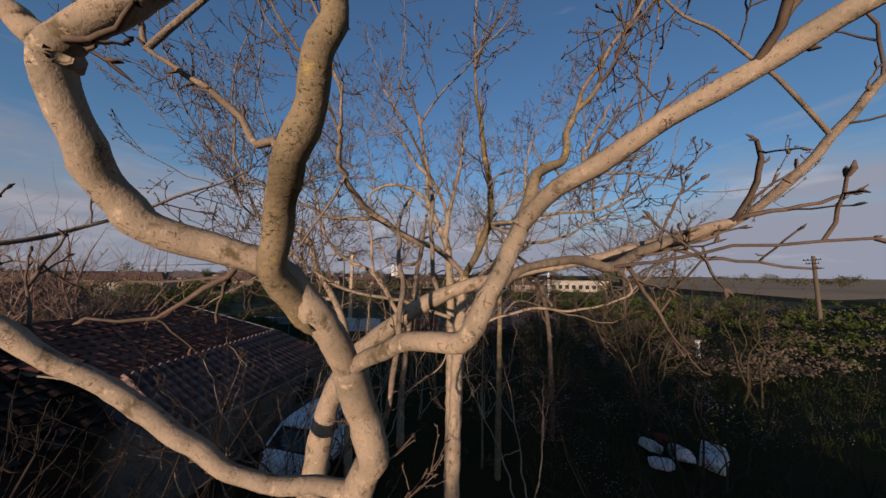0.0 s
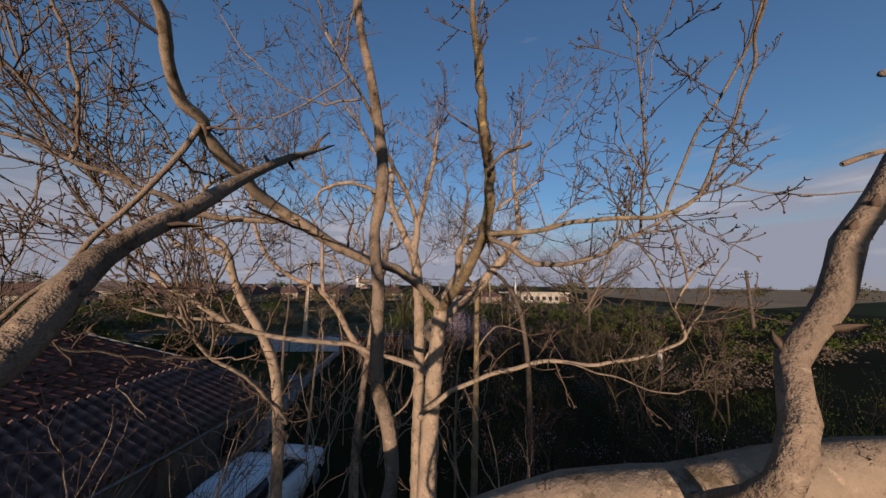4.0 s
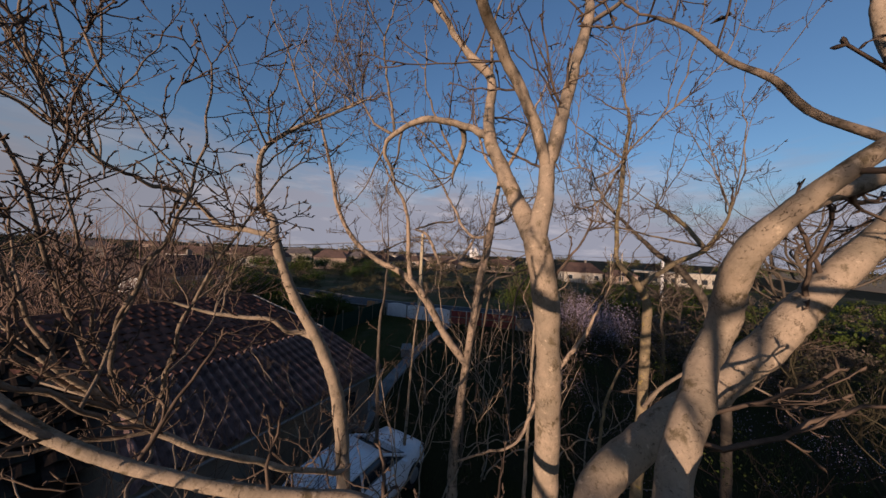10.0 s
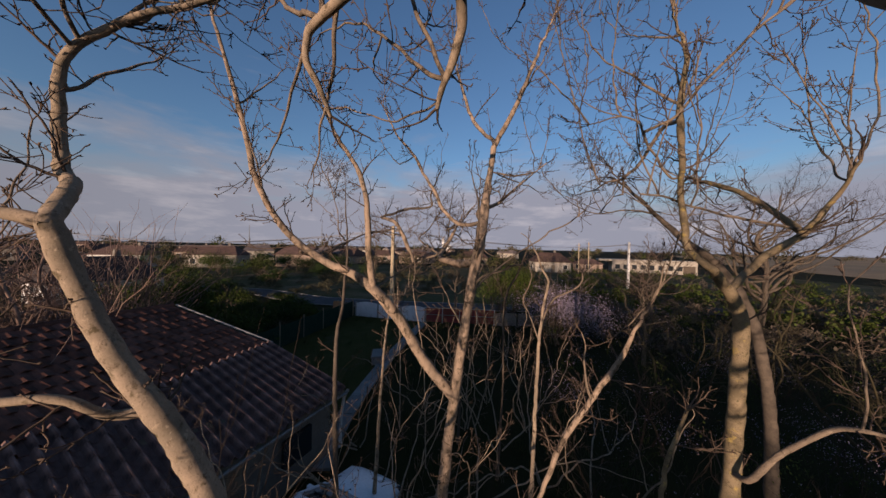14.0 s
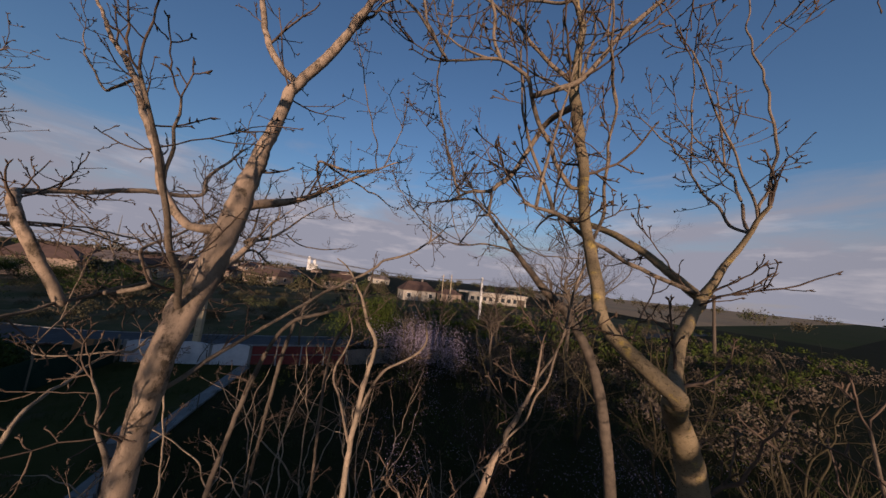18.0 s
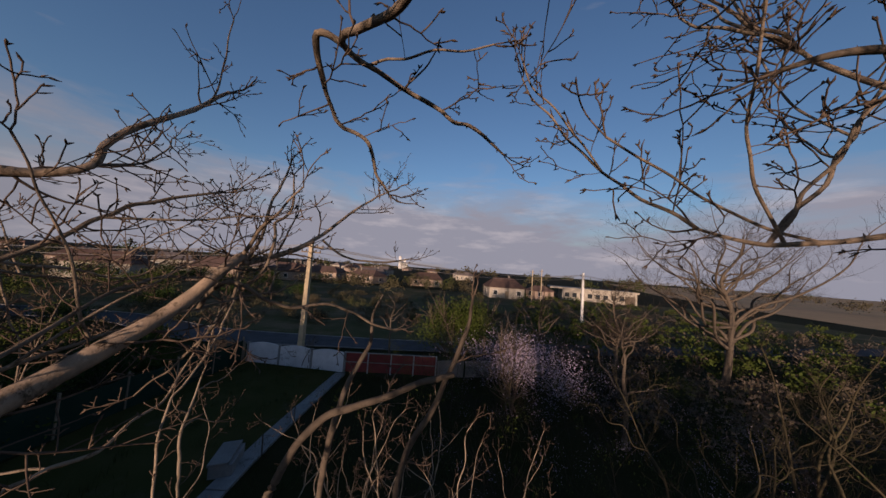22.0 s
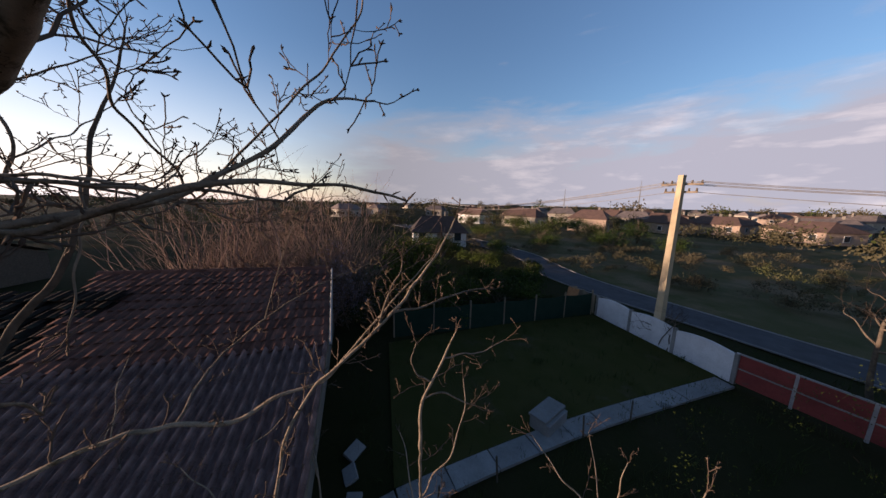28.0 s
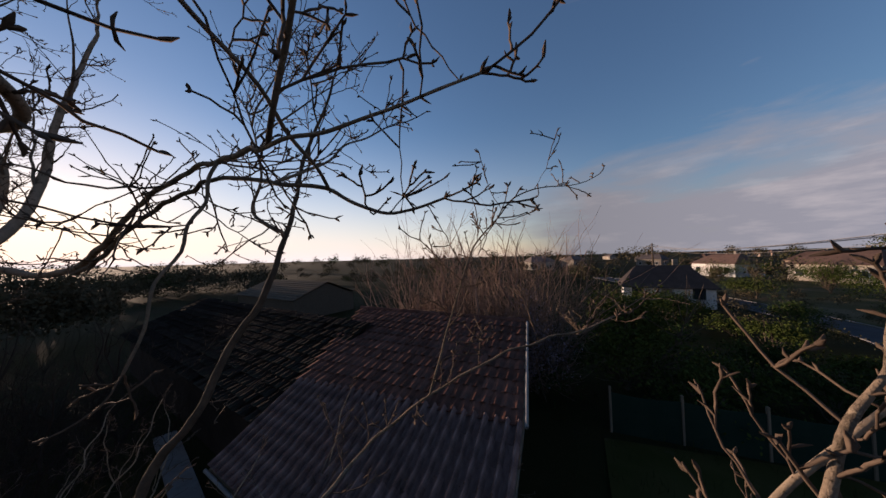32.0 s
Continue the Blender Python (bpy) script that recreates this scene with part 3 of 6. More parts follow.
def bush(name, label, category, at, radii, count, size, material, seed, stems=5, group="", bark=None):
    rng = np.random.default_rng(seed)
    x, y, z = at
    root = thing(name, Matrix.Translation(at), label, category, group)
    out = ([], [], [])
    for _ in range(stems):
        d = np.array((rng.normal() * 0.5, rng.normal() * 0.5, 1.0))
        grow(rng, (x + rng.normal() * 0.1, y + rng.normal() * 0.1, z), d / np.linalg.norm(d), radii[2] * 1.5, 0.02 + radii[2] * 0.012, 0, out, 0.3, 0.25, 0.6, buds=False)
    tagged(put("stem_clump", twig_mesh("stem_clump", out, bark or DARK_OR_SHADED_BARK, (6, 4, 3)), root), kind="stuff")
    V, F = leafy(rng, (x, y, z + radii[2] * 0.95), radii, count, size)
    tagged(put("crown", mesh_np("crown", V, F, material, False), root), kind="stuff")
    return root


# ---- ground ----
def sheet(name, outline, z, material, label, category, kind="structure", thick=0.0):
    bm = bmesh.new()
    f = bm.faces.new([bm.verts.new((x, y, z)) for x, y in outline])
    if f.normal.z < 0:
        f.normal_flip()
    if thick:
        got = bmesh.ops.extrude_face_region(bm, geom=[f])
        bmesh.ops.translate(bm, verts=[v for v in got["geom"] if isinstance(v, bmesh.types.BMVert)], vec=(0, 0, thick))
        bmesh.ops.recalc_face_normals(bm, faces=bm.faces)
    ob = part(name, bm, material)
    return tagged(ob, label, category, "", kind)


def ground_sheet():
    """One uneven sheet to the horizon, finer near the yard."""
    e = np.concatenate([-np.geomspace(2600, 34, 26), np.linspace(-30, 60, 61), np.geomspace(64, 2600, 30)])
    X, Y = np.meshgrid(e + 2, e + 12, indexing="ij")
    Z = np.zeros_like(X)
    for i in range(X.shape[0]):
        for j in range(X.shape[1]):
            d = math.hypot(X[i, j], Y[i, j] - 18)
            if d < 120:
                Z[i, j] = 0.05 * noise.noise(Vector((X[i, j] * 0.35, Y[i, j] * 0.35, 0))) - 0.03
            else:
                Z[i, j] = -0.4
    n, m = X.shape
    i, j = np.meshgrid(np.arange(n - 1), np.arange(m - 1), indexing="ij")
    q = (i * m + j).ravel()
    F = np.stack([q, q + m, q + m + 1, q + 1], 1)
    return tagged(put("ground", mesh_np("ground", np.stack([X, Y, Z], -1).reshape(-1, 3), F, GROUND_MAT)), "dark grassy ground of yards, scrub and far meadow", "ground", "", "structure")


ground_sheet()
sheet("lawn_ground", [(-10.3, 21), (-3.9, 19.0), (-3.4, 22.5), (-1.8, 30.2), (-1.9, 31.6), (-7.9, 33.0), (-9.4, 27)], 0.03, LAWN, "short dark green lawn in evening shade", "lawn")
sheet("crop_field", [(45, 24), (1500, 120), (1500, 620), (95, 60), (60, 48)], -0.25, CROP, "wide young green crop field", "field")
sheet("dry_field", [(110, 56), (2400, 330), (2400, 1500), (420, 520), (150, 150)], -0.15, STUBBLE, "pale dry plain reaching the horizon", "field")
road_in = [(-75, 43.5), (-38, 43.6), (-24, 42.0), (-15, 37.6), (-4, 36.6), (5, 36.0), (14, 36.0), (30, 36.6), (60, 39), (90, 42)]
road_out = [(90, 45), (60, 42), (30, 39.8), (14, 39.2), (5, 39.0), (-4, 39.6), (-14, 41.2), (-24, 45.6), (-38, 47.4), (-75, 47.6)]
sheet("road", road_in + road_out, 0.045, ASPHALT, "grey asphalt village road with worn edges", "road")
sheet("meadow", [(x, y + 0.05) for x, y in road_out] + [(-75, 92), (-10, 100), (90, 84)], 0.035, MEADOW, "rough olive and brown meadow across the road", "meadow")
for side, pts in (("road_edge", road_in), ("road_edge", road_out)):
    line = smooth_curve([(x, y, 0.05, 0.06) for x, y in pts if x < 15], 0.6)
    V = tube_rings(line[:, :3], np.full(len(line), 0.06), 6)
    tagged(put(side, mesh_np(side, V.reshape(-1, 3), ring_faces(len(line), 6), CONCRETE)), "low pale concrete kerb along the road", "kerb", "", "structure")


def slab_run(name, mids, width, pieces, label):
    """A footpath of separate cast slabs with joints."""
    root = thing(name, Matrix.Identity(4), label, "footpath", "", "structure")
    C = smooth_curve([(x, y, 0, 0) for x, y in mids], 0.05)
    L = np.concatenate([[0], np.cumsum(np.linalg.norm(np.diff(C[:, :2], axis=0), axis=1))])
    at = lambda s: np.array([np.interp(s, L, C[:, 0]), np.interp(s, L, C[:, 1])])
    for i in range(pieces):
        a, b = at(L[-1] * (i + 0.012) / pieces), at(L[-1] * (i + 0.985) / pieces)
        d = (b - a) / np.linalg.norm(b - a)
        n = np.array((-d[1], d[0])) * width / 2
        bm = bmesh.new()
        f = bm.faces.new([bm.verts.new((*q, -0.02)) for q in (a - n, b - n, b + n, a + n)])
        got = bmesh.ops.extrude_face_region(bm, geom=[f])
        bmesh.ops.translate(bm, verts=[v for v in got["geom"] if isinstance(v, bmesh.types.BMVert)], vec=(0, 0, 0.085 + 0.008 * math.sin(i * 2.3)))
        bmesh.ops.recalc_face_normals(bm, faces=bm.faces)
        part("slab", bm, CONCRETE, root)
    return root


slab_run("footpath", [(-1.65, 31.3), (-2.2, 28.6), (-2.9, 25.0), (-3.35, 21.5), (-3.55, 18.6), (-3.4, 16.5)], 0.6, 12, "pale concrete slab footpath crossing the lawn")
slab_run("side_path", [(-8.6, 5.8), (-7.0, 8.6), (-5.6, 11.0)], 0.6, 5, "narrow pale concrete side path")


# ---- the yard's edge: panels, posts and net fence ----
def arched_panel(a, b, low, high, thick, rise, parent, name, material, z0=0.0):
    """An upright cast panel from a to b whose top bows up by rise."""
    a, b = Vector((*a, z0)), Vector((*b, z0))
    run = b - a
    n = Vector((-run.y, run.x, 0)).normalized() * thick / 2
    top = [(t, low + (high - low) * t + rise * math.sin(math.pi * t)) for t in [i / 8 for i in range(9)]]
    bm = bmesh.new()
    ring = [a - n, b - n] + [a + run * t - n + Vector((0, 0, h)) for t, h in reversed(top)]
    f = bm.faces.new([bm.verts.new(p) for p in ring])
    got = bmesh.ops.extrude_face_region(bm, geom=[f])
    bmesh.ops.translate(bm, verts=[v for v in got["geom"] if isinstance(v, bmesh.types.BMVert)], vec=n * 2)
    bmesh.ops.recalc_face_normals(bm, faces=bm.faces)
    return part(name, bm, material, parent)


def along(a, b, t):
    return (a[0] + (b[0] - a[0]) * t, a[1] + (b[1] - a[1]) * t)


WA, WB, WC, WD = (-7.8, 33.2), (-1.5, 31.56), (4.1, 31.05), (11.5, 31.3)
wall = thing("boundary_wall", Matrix.Translation((*WA, 0)), "whitewashed concrete panel wall along the road", "wall")
for i in range(3):
    arched_panel(along(WA, WB, (i + 0.02) / 3), along(WA, WB, (i + 0.98) / 3), 1.12, 1.16, 0.09, 0.14, wall, "panel", WHITEWASH)
for i in range(4):
    m = Matrix.Translation((*along(WA, WB, i / 3), 0)) @ Matrix.Rotation(math.atan2(WB[1] - WA[1], WB[0] - WA[0]), 4, "Z")
    part("post", box(m, 0.14, 0.16, 1.22, 0.015), CONCRETE, wall, "darker concrete post")
red = thing("red_fence", Matrix.Translation((*WB, 0)), "rust-red painted sheet fence beside the whitewashed wall", "fence")
for i in range(4):
    a, b = along(WB, WC, (i + 0.03) / 4), along(WB, WC, (i + 0.97) / 4)
    arched_panel(a, b, 0.55, 0.55, 0.05, 0.0, red, "panel", RED_PANEL, 0.08)
    arched_panel(a, b, 0.5, 0.5, 0.05, 0.0, red, "panel", RED_PANEL, 0.69)
for i in range(5):
    part("post", box(Matrix.Translation((*along(WB, WC, i / 4), 0)), 0.08, 0.08, 1.25, 0.01), STEEL, red)
for z in (0.64, 1.2):
    arched_panel(WB, WC, 0.05, 0.05, 0.07, 0.0, red, "rail", CONCRETE, z)
low = thing("low_wall", Matrix.Translation((*WC, 0)), "stained pale concrete low wall past the red fence", "wall")
for i in range(4):
    arched_panel(along(WC, WD, (i + 0.04) / 4), along(WC, WD, (i + 0.97) / 4), 0.95, 0.98, 0.12, 0.05, low, "panel", PLASTER)
net = thing("net_fence", Matrix.Translation((-10.6, 22.2, 0)), "dark green shade-net fence on thin posts", "fence")
FA, FB = (-10.7, 21.4), (-8.05, 33.0)
for i in range(6):
    arched_panel(along(FA, FB, (i + 0.01) / 6), along(FA, FB, (i + 0.99) / 6), 1.35, 1.35, 0.02, -0.07, net, "net", NET)
for i in range(7):
    part("post", box(Matrix.Translation((*along(FA, FB, i / 6), 0)), 0.07, 0.07, 1.55, 0.008), TIMBER, net)
gate = thing("old_gate", Matrix.Translation((-8.6, 33.4, 0)), "brown weathered plank gate leaning by the wall end", "gate")
for i in range(9):
    m = Matrix.Translation((-9.9 + 0.22 * i, 33.9 - 0.07 * i, 0)) @ Matrix.Rotation(-0.3, 4, "Z")
    part("board", box(m, 0.19, 0.03, 1.15 + 0.06 * math.sin(i * 1.9), 0.006), TIMBER, gate)
tank = thing("rusty_drum", Matrix.Translation((-9.5, 33.0, 0)), "orange rusted sheet leaning beside the plank gate", "metal sheet")
part("sheet", box(Matrix.Translation((-9.5, 33.0, 0)) @ Matrix.Rotation(-0.25, 4, "X"), 0.75, 0.03, 1.25, 0.008), surface("orange_rust", (0.36, 0.17, 0.08), (0.26, 0.12, 0.06), 4, 0.85, 0.3, 8), tank)
block = thing("well_cover", Matrix.Translation((-3.5, 23.7, 0)) @ Matrix.Rotation(0.16, 4, "Z"), "low concrete well block with a pale lid slab", "well")
bmx = block.matrix_basis
part("body", box(bmx, 0.62, 1.05, 0.40, 0.03), CONCRETE, block)
part("lid", box(bmx @ Matrix.Translation((-0.06, 0, 0.405)) @ Matrix.Rotation(-0.05, 4, "Y"), 0.56, 1.12, 0.08, 0.02), CONCRETE, block, "pale cast lid slab")
for i, (x, y, r) in enumerate(((-2.9, 21.2, 0.3), (-2.95, 19.6, -0.2), (-2.7, 24.2, 0.4), (-2.35, 26.0, 0.1))):
    st = thing("garden_stake", Matrix.Translation((x, y, 0)), "thin dark stake standing beside the footpath", "stake", "stakes by the footpath")
    part("stick", box(Matrix.Translation((x, y, 0)) @ Matrix.Rotation(r * 0.3, 4, "X"), 0.035, 0.035, 0.75, 0.004), DARK_OR_SHADED_BARK, st)


# ---- the house with tiles above and fibre sheets below ----
def lerp(a, b, t):
    return a + (b - a) * t


def patch(c, u, v):
    """A point of the bilinear roof patch c = (low left, low right, high right, high left)."""
    return lerp(lerp(c[0], c[1], u), lerp(c[3], c[2], u), v)


RR, RL = Vector((-9.55, 18.53, 3.98)), Vector((-11.76, 11.84, 3.98))
MR, ML = Vector((-5.76, 17.95, 2.94)), Vector((-7.12, 12.3, 2.94))
ER, EL = Vector((-2.94, 17.23, 1.9)), Vector((-5.38, 11.49, 1.9))
house = thing("old_house", Matrix.Translation((-6.5, 15.2, 0)), "old plastered house with tiled and corrugated sheet roof", "house")
BR, BL = Vector((-13.4, 19.3, 2.4)), Vector((-15.6, 12.6, 2.4))
inset = lambda p, z: Vector((lerp(p.x, -8.8, 0.07), lerp(p.y, 15.2, 0.07), z))
part("wall", hull_of([inset(p, z) for p in (ER, EL, BR, BL) for z in (0.0, 1.72)] + [inset(RR, 3.7), inset(RL, 3.7)]), PLASTER, house, "stained grey plaster wall")
roof = part("roof", hull_of([p + Vector((0, 0, dz)) for p in (RR, RL, ML, MR) for dz in (-0.1, -0.05)]), TIMBER, house, "roof of worn clay tiles")
part("back_roof", hull_of([p + Vector((0, 0, dz)) for p in (RR, RL, BL, BR) for dz in (-0.1, -0.02)]), ROOF_FAR, house)
part("window", box(Matrix.Translation((-3.72, 16.0, 0.7)) @ Matrix.Rotation(1.17, 4, "Z"), 0.8, 0.1, 0.7, 0.01), GLASS, house)
part("door", box(Matrix.Translation((-4.42, 14.4, 0.0)) @ Matrix.Rotation(1.17, 4, "Z"), 0.8, 0.1, 1.6, 0.01), TIMBER, house)


def tile_mesh():
    xs = np.linspace(-0.5, 0.5, 7)
    prof = [(x, 0.035 * math.cos(x * math.pi * 1.0) ** 2) for x in xs]
    V = [(x * 0.25, y, z + (0.03 if y < 0 else 0.0)) for y in (-0.26, 0.24) for x, z in prof]
    V += [(x * 0.25, y, z - 0.018 + (0.03 if y < 0 else 0.0)) for y in (-0.26, 0.24) for x, z in prof]
    n = len(xs)
    F = [(i, i + 1, n + i + 1, n + i) for i in range(n - 1)] + [(2 * n + i + 1, 2 * n + i, i, i + 1)[::-1] for i in range(n - 1)]
    return mesh_np("tile", V, F, TILE, False)


TILE_ME = tile_mesh()
tile_rng = np.random.default_rng(5)
c4 = (ML, MR, RR, RL)
for r in range(10):
    for k in range(27):
        u, v = (k + 0.5) / 27, (r + 0.42) / 10
        p = patch(c4, u, v) + Vector((0, 0, 0.01 + 0.012 * tile_rng.random()))
        ex = (patch(c4, u + 0.01, v) - patch(c4, u - 0.01, v)).normalized()
        ey = (patch(c4, u, v + 0.01) - patch(c4, u, v - 0.01)).normalized()
        ez = ex.cross(ey).normalized()
        wide = (patch(c4, 1, v) - patch(c4, 0, v)).length / 27 / 0.25
        M = Matrix((ex * wide, ez.cross(ex), ez)).transposed().to_4x4()
        M.translation = p
        t = put("tile", TILE_ME)
        t.matrix_basis = M @ Matrix.Rotation(tile_rng.normal() * 0.03, 4, "Z") @ Matrix.Rotation(tile_rng.normal() * 0.02, 4, "X")
        t.parent = roof
for k in range(16):
    a, b = lerp(RL, RR, k / 16), lerp(RL, RR, (k + 1.06) / 16)
    P = np.array([list(lerp(a, b, t)) for t in (0, 0.5, 1)])
    V = tube_rings(P, np.array([0.115, 0.105, 0.1]), 8)
    put("ridge_tile", mesh_np("ridge_tile", V.reshape(-1, 3), ring_faces(3, 8), TILE), house)
sheets = part("sheet_roof", hull_of([p + Vector((0, 0, dz)) for p in (EL, ER, MR, ML) for dz in (-0.12, -0.08)]), TIMBER, house, "roof of dark purple-grey rolled tiles")


def roll_mesh():
    """A wide roll tile: a flat pan with a raised half-round roll along one side."""
    xs = [-0.5, -0.34, -0.06, 0.0, 0.08, 0.17, 0.26, 0.35, 0.43, 0.5]
    hs = [0.012, 0.0, 0.0, 0.012, 0.045, 0.062, 0.062, 0.045, 0.014, 0.01]
    V = [(x, y, h * 2.1 + lift) for y, lift in ((-0.53, 0.012), (0.5, 0.0)) for x, h in zip(xs, hs)]
    V += [(x, -0.53, h * 2.1 + 0.002) for x, h in zip(xs, hs)]
    n = len(xs)
    F = [(i, i + 1, n + i + 1, n + i) for i in range(n - 1)] + [(2 * n + i, 2 * n + i + 1, i + 1, i) for i in range(n - 1)]
    return mesh_np("roll_tile", V, F, SHEET, False)


ROLL_ME = roll_mesh()
c4 = (EL, ER, MR + Vector((0, 0, 0.02)), ML + Vector((0, 0, 0.02)))
for r in range(7):
    for k in range(27):
        u, v = (k + 0.5) / 27, (r + 0.5) / 7
        ex = patch(c4, (k + 1) / 27, v) - patch(c4, k / 27, v)
        ey = patch(c4, u, (r + 1) / 7) - patch(c4, u, r / 7)
        ez = ex.cross(ey).normalized()
        M = Matrix((ex, ey, ez)).transposed().to_4x4()
        M.translation = patch(c4, u, v) + ez * (0.004 + 0.004 * tile_rng.random())
        t = put("roll_tile", ROLL_ME)
        t.matrix_basis = M @ Matrix.Rotation(tile_rng.normal() * 0.004, 4, "Z")
        t.parent = sheets
P = np.array([list(lerp(EL, ER, t / 12) + Vector((0.06, -0.03, -0.07 + 0.01 * math.sin(t)))) for t in range(13)])
put("gutter", mesh_np("gutter", tube_rings(P, np.full(13, 0.035), 8).reshape(-1, 3), ring_faces(13, 8), CONCRETE), house, "dented pale metal gutter")
P = np.array([[-2.9, 17.3, 1.84], [-3.02, 17.32, 1.6], [-3.1, 17.3, 1.0], [-3.1, 17.3, 0.1]])
put("downpipe", mesh_np("downpipe", tube_rings(P, np.full(4, 0.05), 8).reshape(-1, 3), ring_faces(4, 8), LIME), house, "white downpipe at the corner")
verge = np.array([list(lerp(MR, RR, t)) for t in (0, 0.33, 0.66, 1)]) + np.array((0.1, 0.05, 0.03))
put("verge_board", mesh_np("verge_board", tube_rings(verge, np.full(4, 0.035), 6).reshape(-1, 3), ring_faces(4, 6), CONCRETE), house, "pale mortar along the verge")
for i, (x, y, s) in enumerate(((-4.7, 18.2, 0.45), (-4.1, 18.15, 0.35), (-5.3, 18.4, 0.5), (-3.4, 17.9, 0.25))):
    sl = thing("broken_slab", Matrix.Translation((x, y, 0)), "broken pale slab lying against the house corner", "rubble", "rubble by the house corner")
    part("piece", box(Matrix.Translation((x, y, 0)) @ Matrix.Rotation(i * 1.1, 4, "Z") @ Matrix.Rotation(0.35, 4, "X"), s, s * 0.7, 0.09, 0.02), CONCRETE, sl)


# ---- the long outbuilding behind ----
def long_shed(name, a, b, depth, eave, ridge, rows, label, mat, wallmat, tiled=0.0):
    """A gabled shed whose near eave runs from a to b; roof of overlapping tile rows."""
    a, b = Vector((*a, 0)), Vector((*b, 0))
    d = (b - a).normalized()
    n = Vector((-d.y, d.x, 0))
    root = thing(name, Matrix.Translation(a), label, "shed")
    Z = lambda p, z: Vector((p.x, p.y, z))
    far = [a + n * depth, b + n * depth]
    mid = [a + n * depth / 2, b + n * depth / 2]
    k = 0.25
    part("wall", hull_of([Z(p, z) for p in (a + n * k + d * k, b + n * k - d * k, far[0] - n * k + d * k, far[1] - n * k - d * k) for z in (0, eave - 0.05)] + [Z(mid[0] + d * k, ridge - 0.15), Z(mid[1] - d * k, ridge - 0.15)]), wallmat, root)
    for side, (p, q) in enumerate(((a, b), (far[0], far[1]))):
        for r in range(rows):
            t0, t1 = r / rows, (r + 1.12) / rows
            lo = [Z(lerp(x, m, t0), lerp(eave, ridge, t0) + 0.05) for x, m in ((p, mid[0]), (q, mid[1]))]
            hi = [Z(lerp(x, m, min(t1, 1)), lerp(eave, ridge, min(t1, 1)) + 0.01) for x, m in ((p, mid[0]), (q, mid[1]))]
            bed = part("tile_course", hull_of([v + Vector((0, 0, dz)) for v in lo + hi for dz in (0, 0.03)]), mat, root)
            if side == 0 and tiled:
                # loose tiles on the stretch nearest the yard
                me = bpy.data.meshes.new("tile")
                me.from_pydata([v.co.copy() for v in TILE_ME.vertices], [], [list(f.vertices) for f in TILE_ME.polygons])
                me.materials.append(mat)
                ey = (hi[1] - lo[1]).normalized()
                ez = d.cross(ey).normalized()
                ez = ez if ez.z > 0 else -ez
                M0 = Matrix((d, ez.cross(d), ez)).transposed().to_4x4()
                count = int((b - a).length / 0.27)
                Vs, Fs = [], []
                for i in range(count):
                    if tile_rng.random() < 0.06:
                        continue
                    at = lo[1] - d * (0.27 * (i + 0.5) + 0.04 * tile_rng.normal()) + (hi[1] - lo[1]) * 0.45 + ez * (0.05 + 0.03 * tile_rng.random())
                    M = Matrix.Translation(at) @ M0 @ Matrix.Rotation(tile_rng.normal() * 0.045, 4, "Z") @ Matrix.Rotation(tile_rng.normal() * 0.025, 4, "X")
                    if i < count * tiled:
                        ob = put("tile", me)
                        ob.matrix_basis = bed.matrix_basis.inverted() @ M
                        ob.parent = bed
                    else:
                        Fs += [[v + len(Vs) for v in f.vertices] for f in me.polygons]
                        Vs += [M @ v.co for v in me.vertices]
                rest = bpy.data.meshes.new("tile_row")
                rest.from_pydata(Vs, [], Fs)
                rest.materials.append(mat)
                tagged(put("tile_row", rest, root), kind="stuff")
    return root


# tile and wall colours go near black, with deep shade put into them
long_shed("outbuilding", (-13.0, -3.4), (-6.4, 11.7), 7.4, 2.1, 3.7, 13, "long low outbuilding with a sagging dark tile roof", surface("shaded_mossy_tile", (0.022, 0.015, 0.012), (0.015, 0.011, 0.009), 2.5, 0.9, 0.4, 9, c=(0.026, 0.024, 0.017), c_at=0.55, c_scale=1.5, per_object=0.45), surface("mud_wall", (0.045, 0.033, 0.026), (0.030, 0.022, 0.018), 1.2, 0.95, 0.3, 10), 0.4)
long_shed("lean_to", (-11.0, 9.8), (-9.9, 12.3), 1.8, 2.75, 3.05, 3, "small lean-to with a pale sheet roof", SHEET, PLASTER)
long_shed("rear_shed", (-30.0, -14.0), (-25.0, -2.0), 8.0, 2.1, 3.7, 10, "large dark gabled barn behind the yard", DARK_OR_SHADED_BARK, DARK_OR_SHADED_BARK)


# ---- poles and cables ----
def pole(name, label, at, height, r0, r1, arms, material, square=True, lean=0.0):
    x, y = at
    root = thing(name, Matrix.Translation((x, y, 0)), label, "utility pole", "power line poles")
    bm = bmesh.new()
    got = bmesh.ops.create_cone(bm, cap_ends=True, segments=4 if square else 10, radius1=r0, radius2=r1, depth=height, matrix=Matrix.Translation((x, y, height / 2)) @ Matrix.Rotation(0.6, 4, "Z"))
    part("shaft", bm, material, root)
    for z, w, turn in arms:
        m = Matrix.Translation((x, y, z)) @ Matrix.Rotation(turn, 4, "Z")
        part("crossarm", box(m @ Matrix.Translation((0, 0.12, 0)), w, 0.07, 0.08, 0.008), TIMBER, root)
        for s in (-0.46, -0.24, 0.24, 0.46):
            bm = bmesh.new()
            bmesh.ops.create_cone(bm, cap_ends=True, segments=8, radius1=0.045, radius2=0.03, depth=0.14, matrix=m @ Matrix.Translation((s * w, 0.12, 0.15)))
            part("insulator", bm, DARK_OR_SHADED_BARK, root)
    return root


